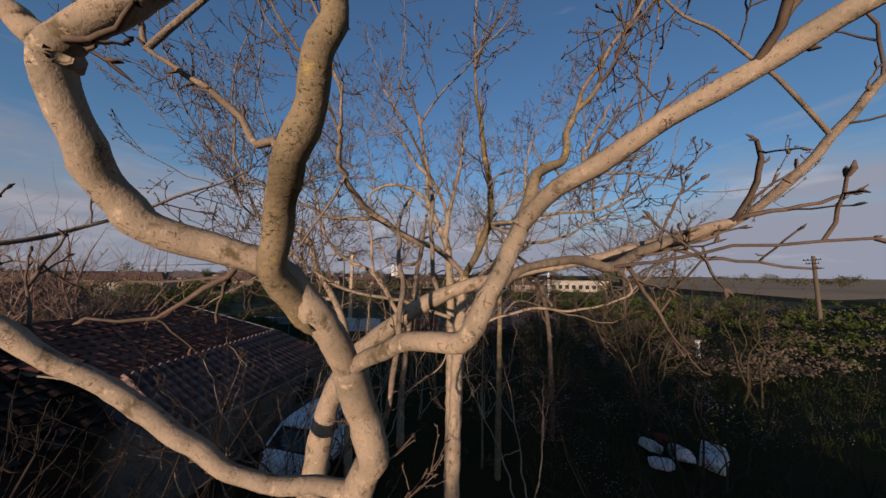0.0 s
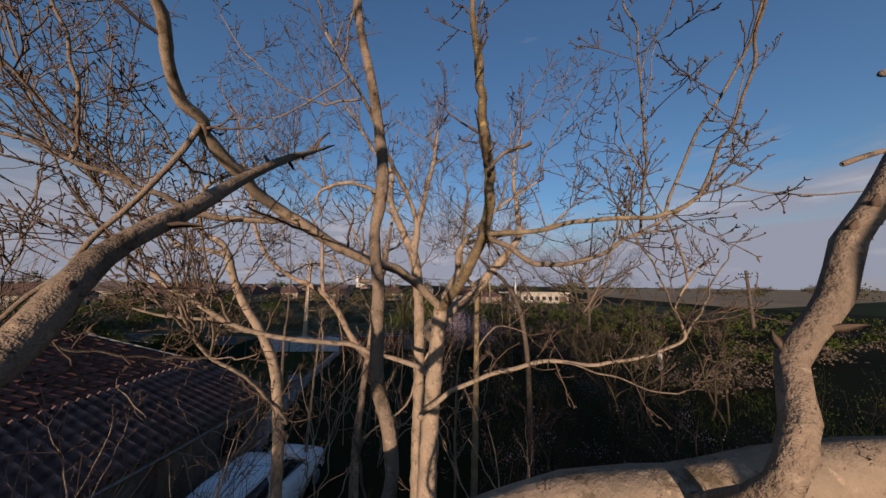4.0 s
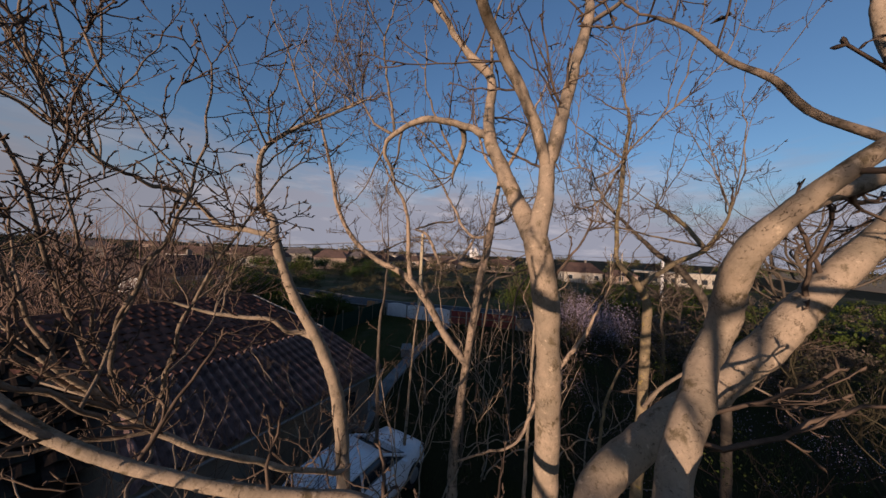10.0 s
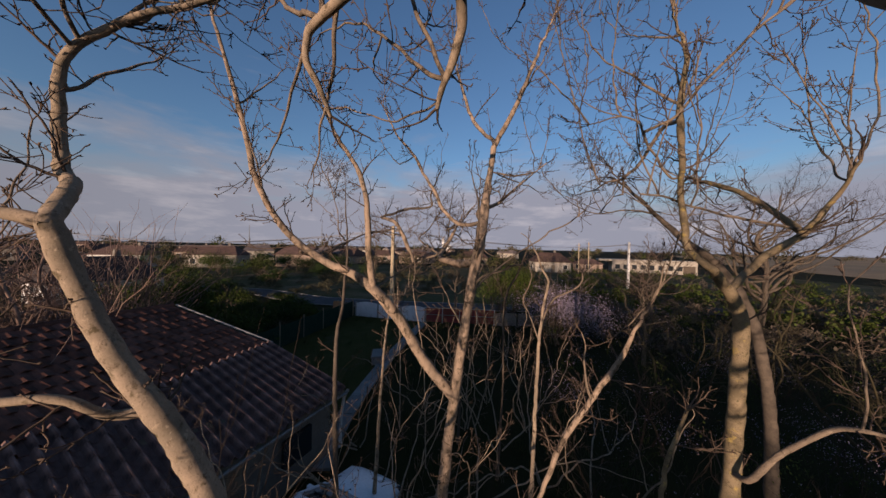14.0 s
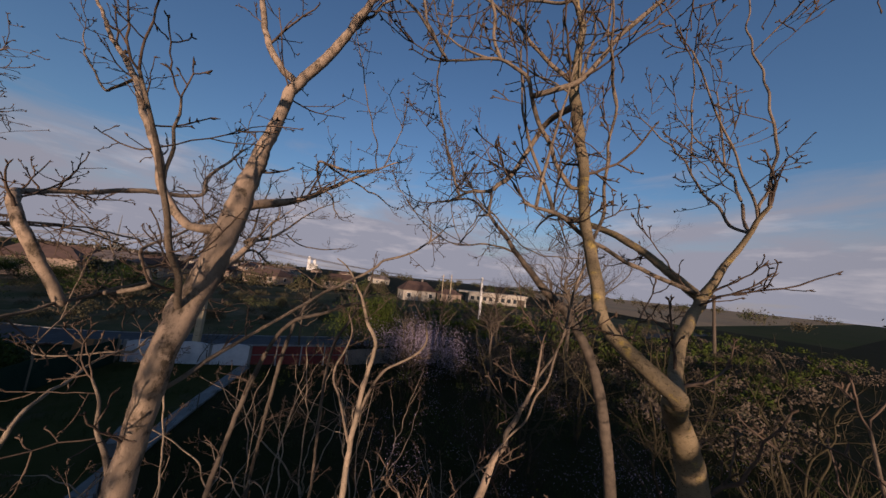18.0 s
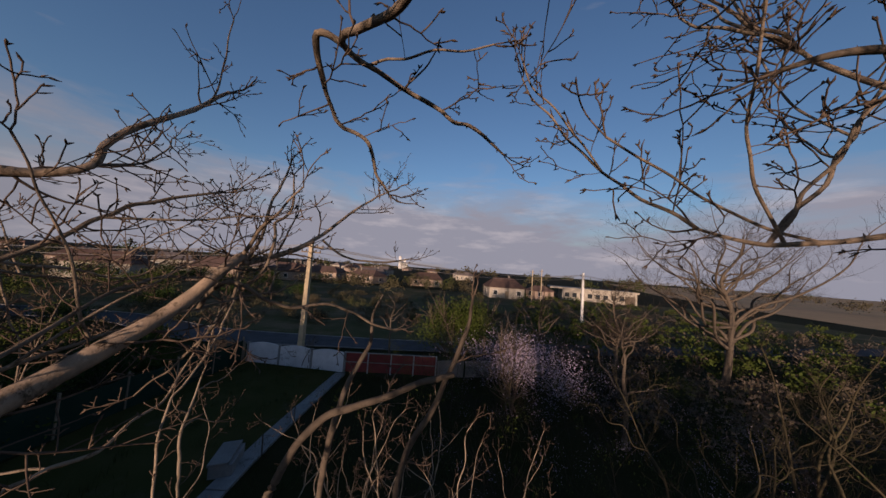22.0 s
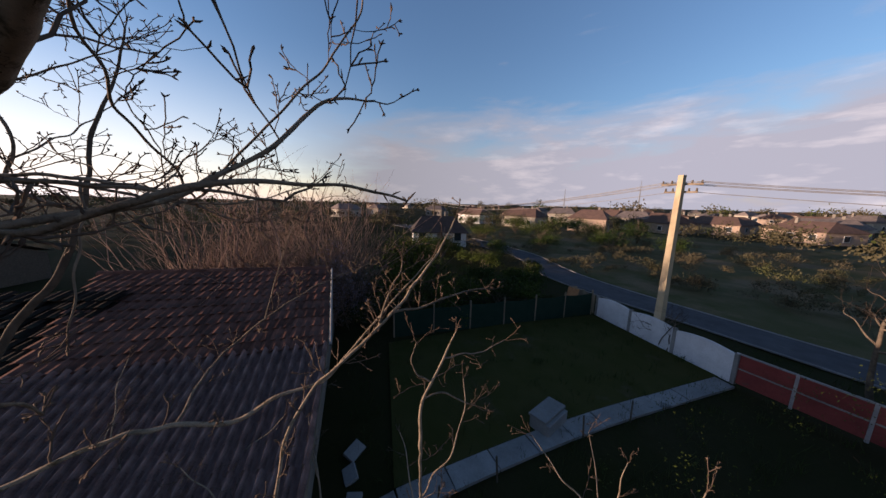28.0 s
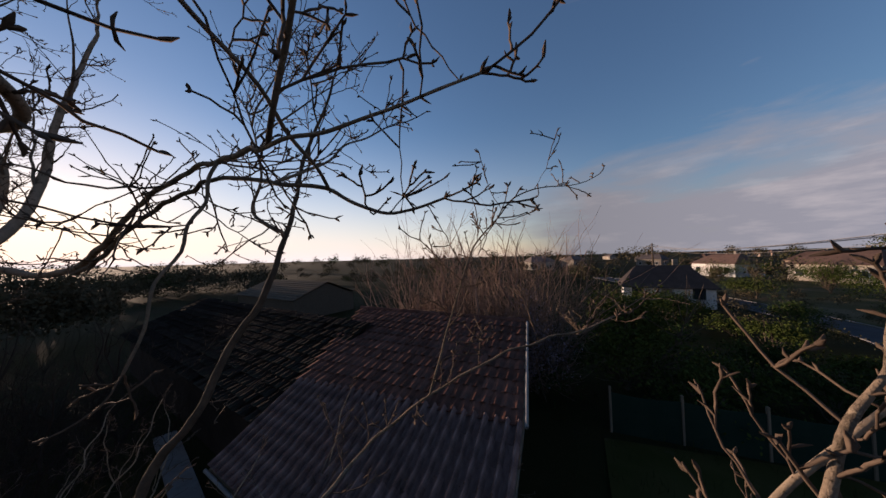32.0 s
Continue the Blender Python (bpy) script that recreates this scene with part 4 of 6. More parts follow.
pole("utility_pole", "tall sunlit ochre concrete pole beside the road", (-4.6, 33.0), 8.0, 0.24, 0.15, ((7.55, 1.5, 0.15), (7.2, 1.2, 0.15)), POLE_MAT)
pole("utility_pole", "slender pale lattice pole beyond the road", (27.1, 49.2), 7.6, 0.22, 0.16, ((7.1, 1.4, 0.5),), LIME)
pole("utility_pole", "dark timber pole with a crossarm down the road", (-45.0, 41.5), 7.4, 0.14, 0.1, ((6.9, 1.5, 1.4),), DARK_OR_SHADED_BARK, False)
pole("utility_pole", "field pole with a transformer platform on top", (46.3, 26.8), 8.1, 0.19, 0.15, ((7.6, 2.4, 1.0), (7.2, 1.8, 1.0)), DARK_OR_SHADED_BARK, False)
pole("utility_pole", "thin pale pole among the far houses", (33, 76), 8.0, 0.15, 0.1, ((7.4, 1.3, 0.3),), POLE_MAT)
pole("utility_pole", "thin pale pole near the white hall", (37, 79), 8.4, 0.15, 0.1, ((7.8, 1.3, 0.3),), POLE_MAT)


def cable(a, b, sag, r=0.014):
    a, b = Vector(a), Vector(b)
    P = np.array([list(lerp(a, b, t) - Vector((0, 0, sag * 4 * t * (1 - t)))) for t in np.linspace(0, 1, 25)])
    ob = thing("power_cable", Matrix.Translation(a), "thin slack overhead power cable between poles", "cable", "power cables")
    put("wire", mesh_np("wire", tube_rings(P, np.full(25, r), 5).reshape(-1, 3), ring_faces(25, 5), CABLE_MAT), ob)


for s, z in ((-0.65, 7.7), (-0.3, 7.7), (0.3, 7.7), (0.65, 7.7), (0.0, 7.3)):
    cable((-4.6 + s, 33.1, z), (27.1 + s, 49.3, z - 0.45), 0.9)
    cable((-4.6 + s, 33.1, z), (-45.0 + s * 0.3, 41.5 + s, z - 0.7), 1.1)
    cable((27.1 + s, 49.3, z - 0.45), (70 + s, 72, z), 1.0)


# ---- the parked car ----
def car(at, turn):
    M = Matrix.Translation((*at, 0)) @ Matrix.Rotation(turn, 4, "Z")
    root = thing("parked_car", M, "white hatchback car parked on the drive", "car")

    def loft(rings, name, material, parent, label=""):
        """Rounded cross sections (y, half width, z low, z high) skinned along the car."""
        bm = bmesh.new()
        rows = []
        for y, w, z0, z1 in rings:
            h = z1 - z0
            ring = [(-w * 0.94, z0), (w * 0.94, z0), (w, z0 + h * 0.25), (w * 0.985, z0 + h * 0.7), (w * 0.86, z0 + h * 0.96), (w * 0.45, z1), (-w * 0.45, z1), (-w * 0.86, z0 + h * 0.96), (-w * 0.985, z0 + h * 0.7), (-w, z0 + h * 0.25)]
            rows.append([bm.verts.new(M @ Vector((x, y, z))) for x, z in ring])
        for a, b in zip(rows, rows[1:]):
            for i in range(10):
                bm.faces.new((a[i], a[(i + 1) % 10], b[(i + 1) % 10], b[i]))
        bm.faces.new(rows[0][::-1])
        bm.faces.new(rows[-1])
        bmesh.ops.recalc_face_normals(bm, faces=bm.faces)
        for f in bm.faces:
            f.smooth = True
        return part(name, bm, material, parent, label)

    loft([(-1.95, 0.62, 0.34, 0.72), (-1.86, 0.78, 0.26, 0.9), (-1.2, 0.83, 0.24, 0.96), (0.6, 0.83, 0.24, 0.95), (1.1, 0.82, 0.24, 0.92), (1.75, 0.76, 0.26, 0.8), (1.97, 0.58, 0.32, 0.64)], "body", CAR_PAINT, root)
    loft([(-1.75, 0.66, 0.86, 0.98), (-1.25, 0.68, 0.86, 1.36), (0.15, 0.66, 0.86, 1.4), (1.0, 0.7, 0.84, 0.95)], "cabin", GLASS, root, "dark glazed cabin")
    loft([(-1.42, 0.6, 1.33, 1.39), (-1.0, 0.62, 1.36, 1.45), (-0.1, 0.61, 1.37, 1.46), (0.2, 0.57, 1.34, 1.41)], "roof", CAR_PAINT, root)
    for sx in (-1, 1):
        for y0, z0, y1, z1 in ((0.15, 1.38, 0.98, 0.92), (-1.3, 1.36, -1.74, 0.94), (-0.5, 1.4, -0.5, 0.9)):
            P = np.array([list(M @ Vector((sx * lerp(0.6, 0.7, t), lerp(y0, y1, t), lerp(z0, z1, t)))) for t in (0, 0.5, 1)])
            put("pillar", mesh_np("pillar", tube_rings(P, np.full(3, 0.035), 6).reshape(-1, 3), ring_faces(3, 6), CAR_PAINT), root)
        for y in (-1.25, 1.2):
            bm = bmesh.new()
            bmesh.ops.create_cone(bm, cap_ends=True, segments=24, radius1=0.3, radius2=0.3, depth=0.19, matrix=M @ Matrix.Translation((sx * 0.74, y, 0.3)) @ Matrix.Rotation(math.pi / 2, 4, "Y"))
            wheel = part("wheel", bm, BLACK, root, "black tyre")
            bm = bmesh.new()
            bmesh.ops.create_cone(bm, cap_ends=True, segments=16, radius1=0.19, radius2=0.16, depth=0.03, matrix=M @ Matrix.Translation((sx * 0.845, y, 0.3)) @ Matrix.Rotation(math.pi / 2, 4, "Y"))
            part("rim", bm, STEEL, wheel)
        part("mirror", box(M @ Matrix.Translation((sx * 0.86, 0.72, 0.9)), 0.16, 0.09, 0.12, 0.03), CAR_PAINT, root)
        part("headlight", box(M @ Matrix.Translation((sx * 0.55, 1.84, 0.55)), 0.28, 0.12, 0.14, 0.04), GLASS, root)
        part("tail_light", box(M @ Matrix.Translation((sx * 0.68, -1.86, 0.6)), 0.14, 0.1, 0.24, 0.03), RED_PANEL, root)
    for y in (0.98, 0.5):
        P = np.array([list(M @ Vector((x, y, lerp(0.97, 1.22, (0.98 - y) / 0.48)))) for x in (-0.5, 0.0, 0.35)])
    put("wiper", mesh_np("wiper", tube_rings(P, np.full(3, 0.01), 5).reshape(-1, 3), ring_faces(3, 5), BLACK), root)
    part("bumper", box(M @ Matrix.Translation((0, 1.9, 0.28)), 1.35, 0.14, 0.16, 0.05), BLACK, root)
    return root


car((-2.35, 13.9), -0.42)
for i, (x, y, s, mat) in enumerate(((8.0, 12.1, 0.55, LIME), (8.5, 11.5, 0.7, STEEL), (7.6, 11.3, 0.5, WHITEWASH), (8.9, 12.5, 0.4, RED_PANEL), (9.3, 11.2, 0.8, LIME))):
    jk = thing("scrap_piece", Matrix.Translation((x, y, 0)), "crumpled pale scrap lying in the dark scrub", "scrap", "scrap heap")
    bm = box(Matrix.Translation((x, y, 0)) @ Matrix.Rotation(i * 0.9, 4, "Z") @ Matrix.Rotation(0.3, 4, "Y"), s, s * 0.7, s * 0.5, 0.06)
    bmesh.ops.subdivide_edges(bm, edges=bm.edges, cuts=1)
    for v in bm.verts:
        v.co += Vector(noise.noise_vector(v.co * 3)) * 0.09
    part("shell", bm, mat, jk)
marker = thing("marker_post", Matrix.Translation((20.7, 20.1, 0)), "short white marker post standing in the scrub", "post")
part("shaft", box(Matrix.Translation((20.7, 20.1, 0)), 0.2, 0.2, 1.15, 0.03), LIME, marker)
part("cap", box(Matrix.Translation((20.7, 20.1, 1.15)), 0.26, 0.26, 0.06, 0.015), LIME, marker)


# ---- village houses ----
def village_house(at, turn, w, d, h, rise, wallmat, roofmat, label, windows=3, name="village_house", hip=0.25):
    M = Matrix.Translation((*at, -0.1)) @ Matrix.Rotation(turn, 4, "Z")
    root = thing(name, M, label, "house", "village houses")
    part("wall", box(M, w, d, h, 0.0), wallmat, root)
    o = 0.35
    part("roof", hull_of([M @ Vector((x, y, h - 0.02 + dz)) for x in (-w / 2 - o, w / 2 + o) for y in (-d / 2 - o, d / 2 + o) for dz in (0, 0.08)] + [M @ Vector((x * (w / 2 - d * hip), 0, h + rise)) for x in (-1, 1)]), roofmat, root)
    part("chimney", box(M @ Matrix.Translation((w * 0.18, d * 0.1, h + rise * 0.5)), 0.5, 0.5, rise * 0.5 + 0.7, 0.02), PLASTER, root)
    for s in (-1, 1):
        for i in range(windows):
            x = (i + 0.5) / windows * w - w / 2
            if s < 0 and i == windows // 2:
                part("door", box(M @ Matrix.Translation((x, s * d / 2, 0.05)), 0.95, 0.12, 2.05, 0.01), TIMBER, root)
                continue
            win = part("window", box(M @ Matrix.Translation((x, s * d / 2, 0.95)), 1.25, 0.14, 1.35, 0.01), LIME, root)
            part("pane", box(M @ Matrix.Translation((x, s * d / 2, 1.05)), 1.05, 0.18, 1.15, 0.0), GLASS, win)
    for s in (-1, 1):
        win = part("window", box(M @ Matrix.Translation((s * w / 2, 0, 0.95)), 0.14, 1.2, 1.3, 0.01), LIME, root)
        part("pane", box(M @ Matrix.Translation((s * w / 2, 0, 1.05)), 0.18, 1.0, 1.1, 0.0), GLASS, win)
    return root


village_house((-37.0, 38.0), 1.2, 8, 6, 2.2, 2.4, LIME, ROOF_DARK, "white-cornered house with a dark roof past the bushes", 3)
village_house((-59, 80), 0.25, 11, 8, 3.2, 2.4, CREAM, ROOF_FAR, "cream house with a red-brown hipped roof", 3)
village_house((-43, 88), 0.3, 9, 8, 3.4, 2.4, PEACH, ROOF_FAR, "peach-rendered house with a tiled roof", 2)
village_house((-76, 74), 0.2, 10, 7, 3.0, 2.2, LIME, ROOF_FAR, "lime-washed cottage with a reddish roof", 3)
village_house((30.2, 87.5), -0.1, 9.5, 8, 2.9, 2.6, CREAM, ROOF_FAR, "pale cottage with a brown hipped roof", 3)
village_house((42, 89), 0.1, 6, 5, 2.4, 1.5, PEACH, ROOF_FAR, "small peach outhouse beside the white cottage", 2)
hall = thing("white_hall", Matrix.Translation((61.5, 91, 0)), "long low white hall with a flat parapet roof", "building")
HM = Matrix.Translation((61.5, 91, 0)) @ Matrix.Rotation(-0.42, 4, "Z")
part("wall", box(HM, 20, 8, 3.3, 0.02), CREAM, hall)
part("parapet", box(HM @ Matrix.Translation((-1.5, 0.5, 3.3)), 24, 9.4, 0.5, 0.02), CREAM, hall, "pale flat parapet")
for i in range(9):
    part("window", box(HM @ Matrix.Translation((-8.6 + 2.1 * i, -4.0, 1.0)), 1.2, 0.16, 1.3, 0.01), GLASS, hall)
part("door", box(HM @ Matrix.Translation((8.2, -4.0, 0)), 2.6, 0.2, 2.4, 0.01), DARK_OR_SHADED_BARK, hall)

rng = np.random.default_rng(21)
walls = (PEACH, CREAM, PEACH, PLASTER)
words = {0: "peach-washed", 1: "cream-rendered", 2: "peach-rendered", 3: "grey-plastered"}
variants = []
for i in range(6):
    rf = (ROOF_FAR, ROOF_GREY)[i % 2]
    variants.append(village_house((-90 + 16 * i, 108 + 9 * (i % 3)), rng.uniform(-0.6, 0.6), rng.uniform(8, 13), rng.uniform(7, 9), rng.uniform(2.7, 3.4), rng.uniform(1.8, 2.8), walls[i % 4], rf, f"{words[i % 4]} far village house under a {'red tile' if i % 2 == 0 else 'grey'} roof", 3))
spots = []
for _ in range(400):
    az, dist = rng.uniform(-80, 14), rng.uniform(95, 420)
    p = Vector((math.sin(radians(az)) * dist, 15 + math.cos(radians(az)) * dist, -0.3))
    if all((p - q).length > 16 for q in spots):
        spots.append(p)
    if len(spots) == 46:
        break
for i, p in enumerate(spots):
    copy_thing(variants[i % 6], Matrix.Translation(p) @ Matrix.Rotation(rng.uniform(0, 6.28), 4, "Z"))

church = thing("church", Matrix.Translation((0, 600, 0)), "distant white church with two bright towers", "church")
part("nave", box(Matrix.Translation((4, 600, 0)), 18, 12, 12, 0.1), LIME, church)
for x, h in ((-3, 22), (7, 17)):
    part("tower", box(Matrix.Translation((x, 596, 0)), 5, 5, h, 0.1), LIME, church)
    bm = bmesh.new()
    bmesh.ops.create_uvsphere(bm, u_segments=12, v_segments=8, radius=3.0, matrix=Matrix.Translation((x, 596, h + 1.2)) @ Matrix.Diagonal((1, 1, 1.3, 1)))
    part("dome", bm, LIME, church)
for i, (x, y, h) in enumerate(((-150, 340, 34), (-210, 300, 26))):
    mast = thing("radio_mast", Matrix.Translation((x, y, 0)), "faint thin radio mast on the skyline", "mast", "radio masts")
    bm = bmesh.new()
    bmesh.ops.create_cone(bm, cap_ends=True, segments=4, radius1=1.1, radius2=0.2, depth=h, matrix=Matrix.Translation((x, y, h / 2)))
    part("shaft", bm, STEEL, mast)


# ---- near trees: trunks and limbs as (x, y, z, radius) along their middle ----
trunks = [[(-0.50, 5.15, 0.00, 0.110), (-0.52, 5.20, 4.81, 0.066), (-0.46, 5.14, 4.96, 0.064), (-0.50, 5.11, 5.13, 0.062), (-0.54, 5.00, 5.33, 0.059)]]
limbs = []
limbs.append([(-0.54, 5.00, 5.33, 0.050), (-0.61, 4.88, 5.52, 0.048), (-0.72, 4.85, 5.66, 0.046), (-0.95, 4.78, 5.75, 0.043), (-1.02, 4.75, 5.81, 0.041), (-1.04, 4.68, 5.92, 0.037), (-1.05, 4.63, 6.07, 0.034), (-0.93, 4.59, 6.15, 0.032), (-0.83, 4.58, 6.25, 0.030)])
limbs.append([(-0.54, 5.00, 5.33, 0.031), (-0.37, 4.76, 5.48, 0.029), (-0.24, 4.65, 5.505, 0.028), (-0.20, 4.59, 5.61, 0.026), (-0.14, 4.60, 5.71, 0.025), (-0.11, 4.60, 5.77, 0.024), (-0.07, 4.52, 5.83, 0.022), (0.10, 4.31, 5.96, 0.018), (0.24, 4.18, 6.04, 0.015)])
limbs.append([(-0.11, 4.61, 5.77, 0.020), (-0.01, 4.70, 5.945, 0.017), (0.15, 4.81, 6.04, 0.015), (0.22, 4.89, 6.18, 0.013), (0.30, 4.93, 6.30, 0.011), (0.42, 4.95, 6.45, 0.009)])
limbs.append([(-0.62, 4.88, 5.52, 0.054), (-0.64, 4.91, 5.52, 0.054), (-0.70, 4.78, 5.66, 0.038), (-0.66, 4.68, 5.82, 0.036), (-0.61, 4.59, 5.89, 0.037), (-0.56, 4.53, 5.97, 0.032), (-0.53, 4.48, 6.05, 0.028), (-0.51, 4.45, 6.13, 0.026)])
limbs.append([(-0.61, 4.60, 5.89, 0.009), (-0.65, 4.60, 5.91, 0.009), (-0.71, 4.63, 5.95, 0.008), (-0.78, 4.66, 6.03, 0.008), (-0.90, 4.73, 6.12, 0.007), (-1.02, 4.77, 6.22, 0.006), (-1.07, 4.79, 6.29, 0.006), (-1.18, 4.81, 6.35, 0.005)])
limbs.append([(-0.52, 5.20, 4.81, 0.035), (-0.59, 5.20, 4.83, 0.035), (-0.89, 5.20, 4.89, 0.033), (-1.08, 5.20, 5.01, 0.034), (-1.30, 5.19, 5.20, 0.035), (-1.49, 5.16, 5.34, 0.033), (-1.61, 5.12, 5.46, 0.035), (-1.77, 5.14, 5.54, 0.035)])
limbs.append([(-0.19, 4.60, 5.62, 0.011), (-0.10, 4.63, 5.66, 0.011), (0.04, 4.70, 5.70, 0.014), (0.30, 4.81, 5.69, 0.019), (0.75, 4.99, 5.80, 0.024), (0.90, 4.96, 5.83, 0.024), (1.00, 4.85, 5.91, 0.020), (1.11, 4.73, 6.10, 0.018), (1.41, 4.64, 6.45, 0.013)])
limbs.append([(-1.05, 4.63, 6.07, 0.039), (-1.17, 4.74, 6.16, 0.039), (-1.21, 4.72, 6.19, 0.030), (-1.24, 4.71, 6.21, 0.027), (-1.31, 4.70, 6.24, 0.023)])
limbs.append([(-0.52, 5.19, 4.05, 0.016), (-0.56, 5.50, 4.20, 0.016), (-0.42, 5.20, 5.10, 0.014), (-0.37, 5.16, 5.50, 0.013), (-0.36, 5.26, 5.62, 0.012), (-0.38, 5.40, 5.76, 0.011), (-0.38, 5.54, 5.89, 0.010), (-0.36, 5.75, 6.05, 0.008), (-0.30, 5.95, 6.20, 0.005)])
tree("walnut_tree", "grey-barked forked walnut with lichen and opening buds", trunks, limbs, 3, lichen=(2, 3), crown=5, boughs=0.8, girth=0.9)
trunks = [[(-0.75, 5.70, 0.00, 0.100), (-0.80, 5.62, 3.50, 0.080), (-0.78, 5.60, 4.60, 0.070), (-0.63, 5.59, 5.16, 0.057), (-0.28, 5.64, 5.44, 0.052), (-0.02, 5.59, 5.57, 0.045), (0.65, 5.26, 5.75, 0.029), (0.80, 5.14, 5.79, 0.043), (0.89, 4.85, 5.87, 0.019)]]
limbs = []
limbs.append([(0.19, 5.49, 5.63, 0.013), (0.15, 5.41, 5.71, 0.013), (0.22, 5.40, 5.81, 0.012), (0.30, 5.38, 5.92, 0.012), (0.39, 5.36, 6.03, 0.013), (0.49, 5.33, 6.15, 0.013), (0.57, 5.30, 6.22, 0.011)])
limbs.append([(0.41, 5.49, 5.66, 0.012), (0.37, 5.38, 5.62, 0.011), (0.33, 5.29, 5.58, 0.010), (0.31, 5.21, 5.56, 0.009), (0.30, 5.15, 5.52, 0.006)])
limbs.append([(-0.27, 5.64, 5.45, 0.017), (-0.10, 5.86, 5.45, 0.017), (-0.12, 5.94, 5.65, 0.018), (-0.13, 5.97, 5.86, 0.017), (-0.15, 6.00, 6.02, 0.016), (-0.13, 5.98, 6.18, 0.018), (-0.18, 5.95, 6.45, 0.012), (-0.25, 5.92, 6.81, 0.012)])
limbs.append([(0.49, 5.33, 6.19, 0.0070), (0.46, 5.33, 6.22, 0.0065), (0.45, 5.33, 6.24, 0.0060), (0.41, 5.34, 6.26, 0.0055), (0.37, 5.34, 6.28, 0.0050), (0.34, 5.34, 6.35, 0.0045), (0.33, 5.34, 6.38, 0.0040)])
limbs.append([(0.60, 5.29, 6.28, 0.0105), (0.59, 5.29, 6.32, 0.0097), (0.61, 5.28, 6.35, 0.0090), (0.63, 5.27, 6.39, 0.0083), (0.66, 5.25, 6.45, 0.0075), (0.69, 5.23, 6.50, 0.0068), (0.72, 5.22, 6.57, 0.0060)])
limbs.append([(0.60, 5.29, 6.28, 0.0090), (0.65, 5.27, 6.31, 0.0082), (0.70, 5.26, 6.32, 0.0074), (0.77, 5.25, 6.29, 0.0066), (0.87, 5.22, 6.29, 0.0058), (0.93, 5.20, 6.32, 0.0050)])
limbs.append([(0.60, 5.29, 6.27, 0.0070), (0.68, 5.28, 6.22, 0.0063), (0.77, 5.26, 6.21, 0.0055), (0.92, 5.22, 6.20, 0.0047), (1.02, 5.20, 6.18, 0.0040)])
limbs.append([(0.43, 5.36, 6.10, 0.0050), (0.41, 5.36, 6.11, 0.0045), (0.38, 5.37, 6.12, 0.0040)])
limbs.append([(0.50, 5.44, 6.06, 0.0040), (0.62, 5.40, 6.10, 0.0037), (0.73, 5.37, 6.16, 0.0033), (0.82, 5.34, 6.22, 0.0030)])
tree("walnut_tree", "slender leaning young walnut with sparse knotty twigs", trunks, limbs, 14, crown=2, boughs=0.8, girth=0.9)
trunks = [[(0.38, 7.95, 0.00, 0.140), (0.55, 8.00, 4.50, 0.100), (0.60, 8.00, 5.20, 0.090), (0.63, 7.97, 5.63, 0.085)]]
limbs = []
limbs.append([(0.63, 7.97, 5.63, 0.056), (0.67, 7.53, 5.88, 0.053), (0.69, 7.23, 6.12, 0.051), (0.70, 7.05, 6.31, 0.048), (0.67, 6.92, 6.47, 0.045), (0.64, 6.86, 6.62, 0.042), (0.59, 6.79, 6.76, 0.040), (0.54, 6.73, 6.91, 0.037), (0.49, 6.66, 7.05, 0.034)])
limbs.append([(0.63, 7.97, 5.63, 0.050), (0.38, 7.75, 5.84, 0.048), (0.13, 7.54, 5.99, 0.046), (-0.14, 7.40, 6.07, 0.044), (-0.34, 7.26, 6.14, 0.042), (-0.52, 7.13, 6.24, 0.040), (-0.70, 7.00, 6.33, 0.038), (-0.78, 6.84, 6.42, 0.036), (-0.86, 6.69, 6.51, 0.034)])
limbs.append([(0.70, 7.11, 6.25, 0.023), (0.71, 7.01, 6.25, 0.023), (0.93, 6.88, 6.25, 0.020), (1.18, 6.73, 6.30, 0.019), (1.39, 6.62, 6.33, 0.018), (1.63, 6.51, 6.33, 0.017), (1.78, 6.46, 6.37, 0.016), (1.92, 6.40, 6.47, 0.013)])
limbs.append([(0.71, 7.03, 6.25, 0.025), (0.73, 7.03, 6.22, 0.025), (0.89, 7.03, 6.16, 0.024), (1.09, 7.03, 6.05, 0.023), (1.39, 6.98, 6.06, 0.022), (1.64, 6.90, 6.13, 0.019), (1.79, 6.84, 6.25, 0.015), (2.02, 6.76, 6.31, 0.011)])
limbs.append([(0.64, 6.86, 6.62, 0.017), (0.59, 6.76, 6.62, 0.017), (0.65, 6.75, 6.70, 0.014), (0.70, 6.71, 6.74, 0.013), (0.74, 6.66, 6.74, 0.013), (0.79, 6.60, 6.75, 0.015)])
limbs.append([(0.56, 8.00, 4.61, 0.034), (0.44, 7.96, 4.63, 0.034), (0.71, 7.79, 4.90, 0.026), (1.19, 7.51, 5.14, 0.021), (1.53, 7.34, 5.22, 0.020), (1.85, 7.24, 5.19, 0.018), (2.48, 6.91, 5.46, 0.013), (2.39, 6.91, 5.69, 0.011), (2.57, 6.82, 6.04, 0.008)])
limbs.append([(0.63, 7.97, 5.58, 0.054), (0.69, 8.18, 5.60, 0.054), (0.83, 8.32, 5.82, 0.049), (0.98, 8.42, 6.04, 0.048), (0.95, 8.31, 6.26, 0.042), (1.05, 8.19, 6.46, 0.026), (1.24, 8.12, 6.66, 0.023), (1.45, 8.09, 6.85, 0.020), (1.88, 8.02, 7.16, 0.014)])
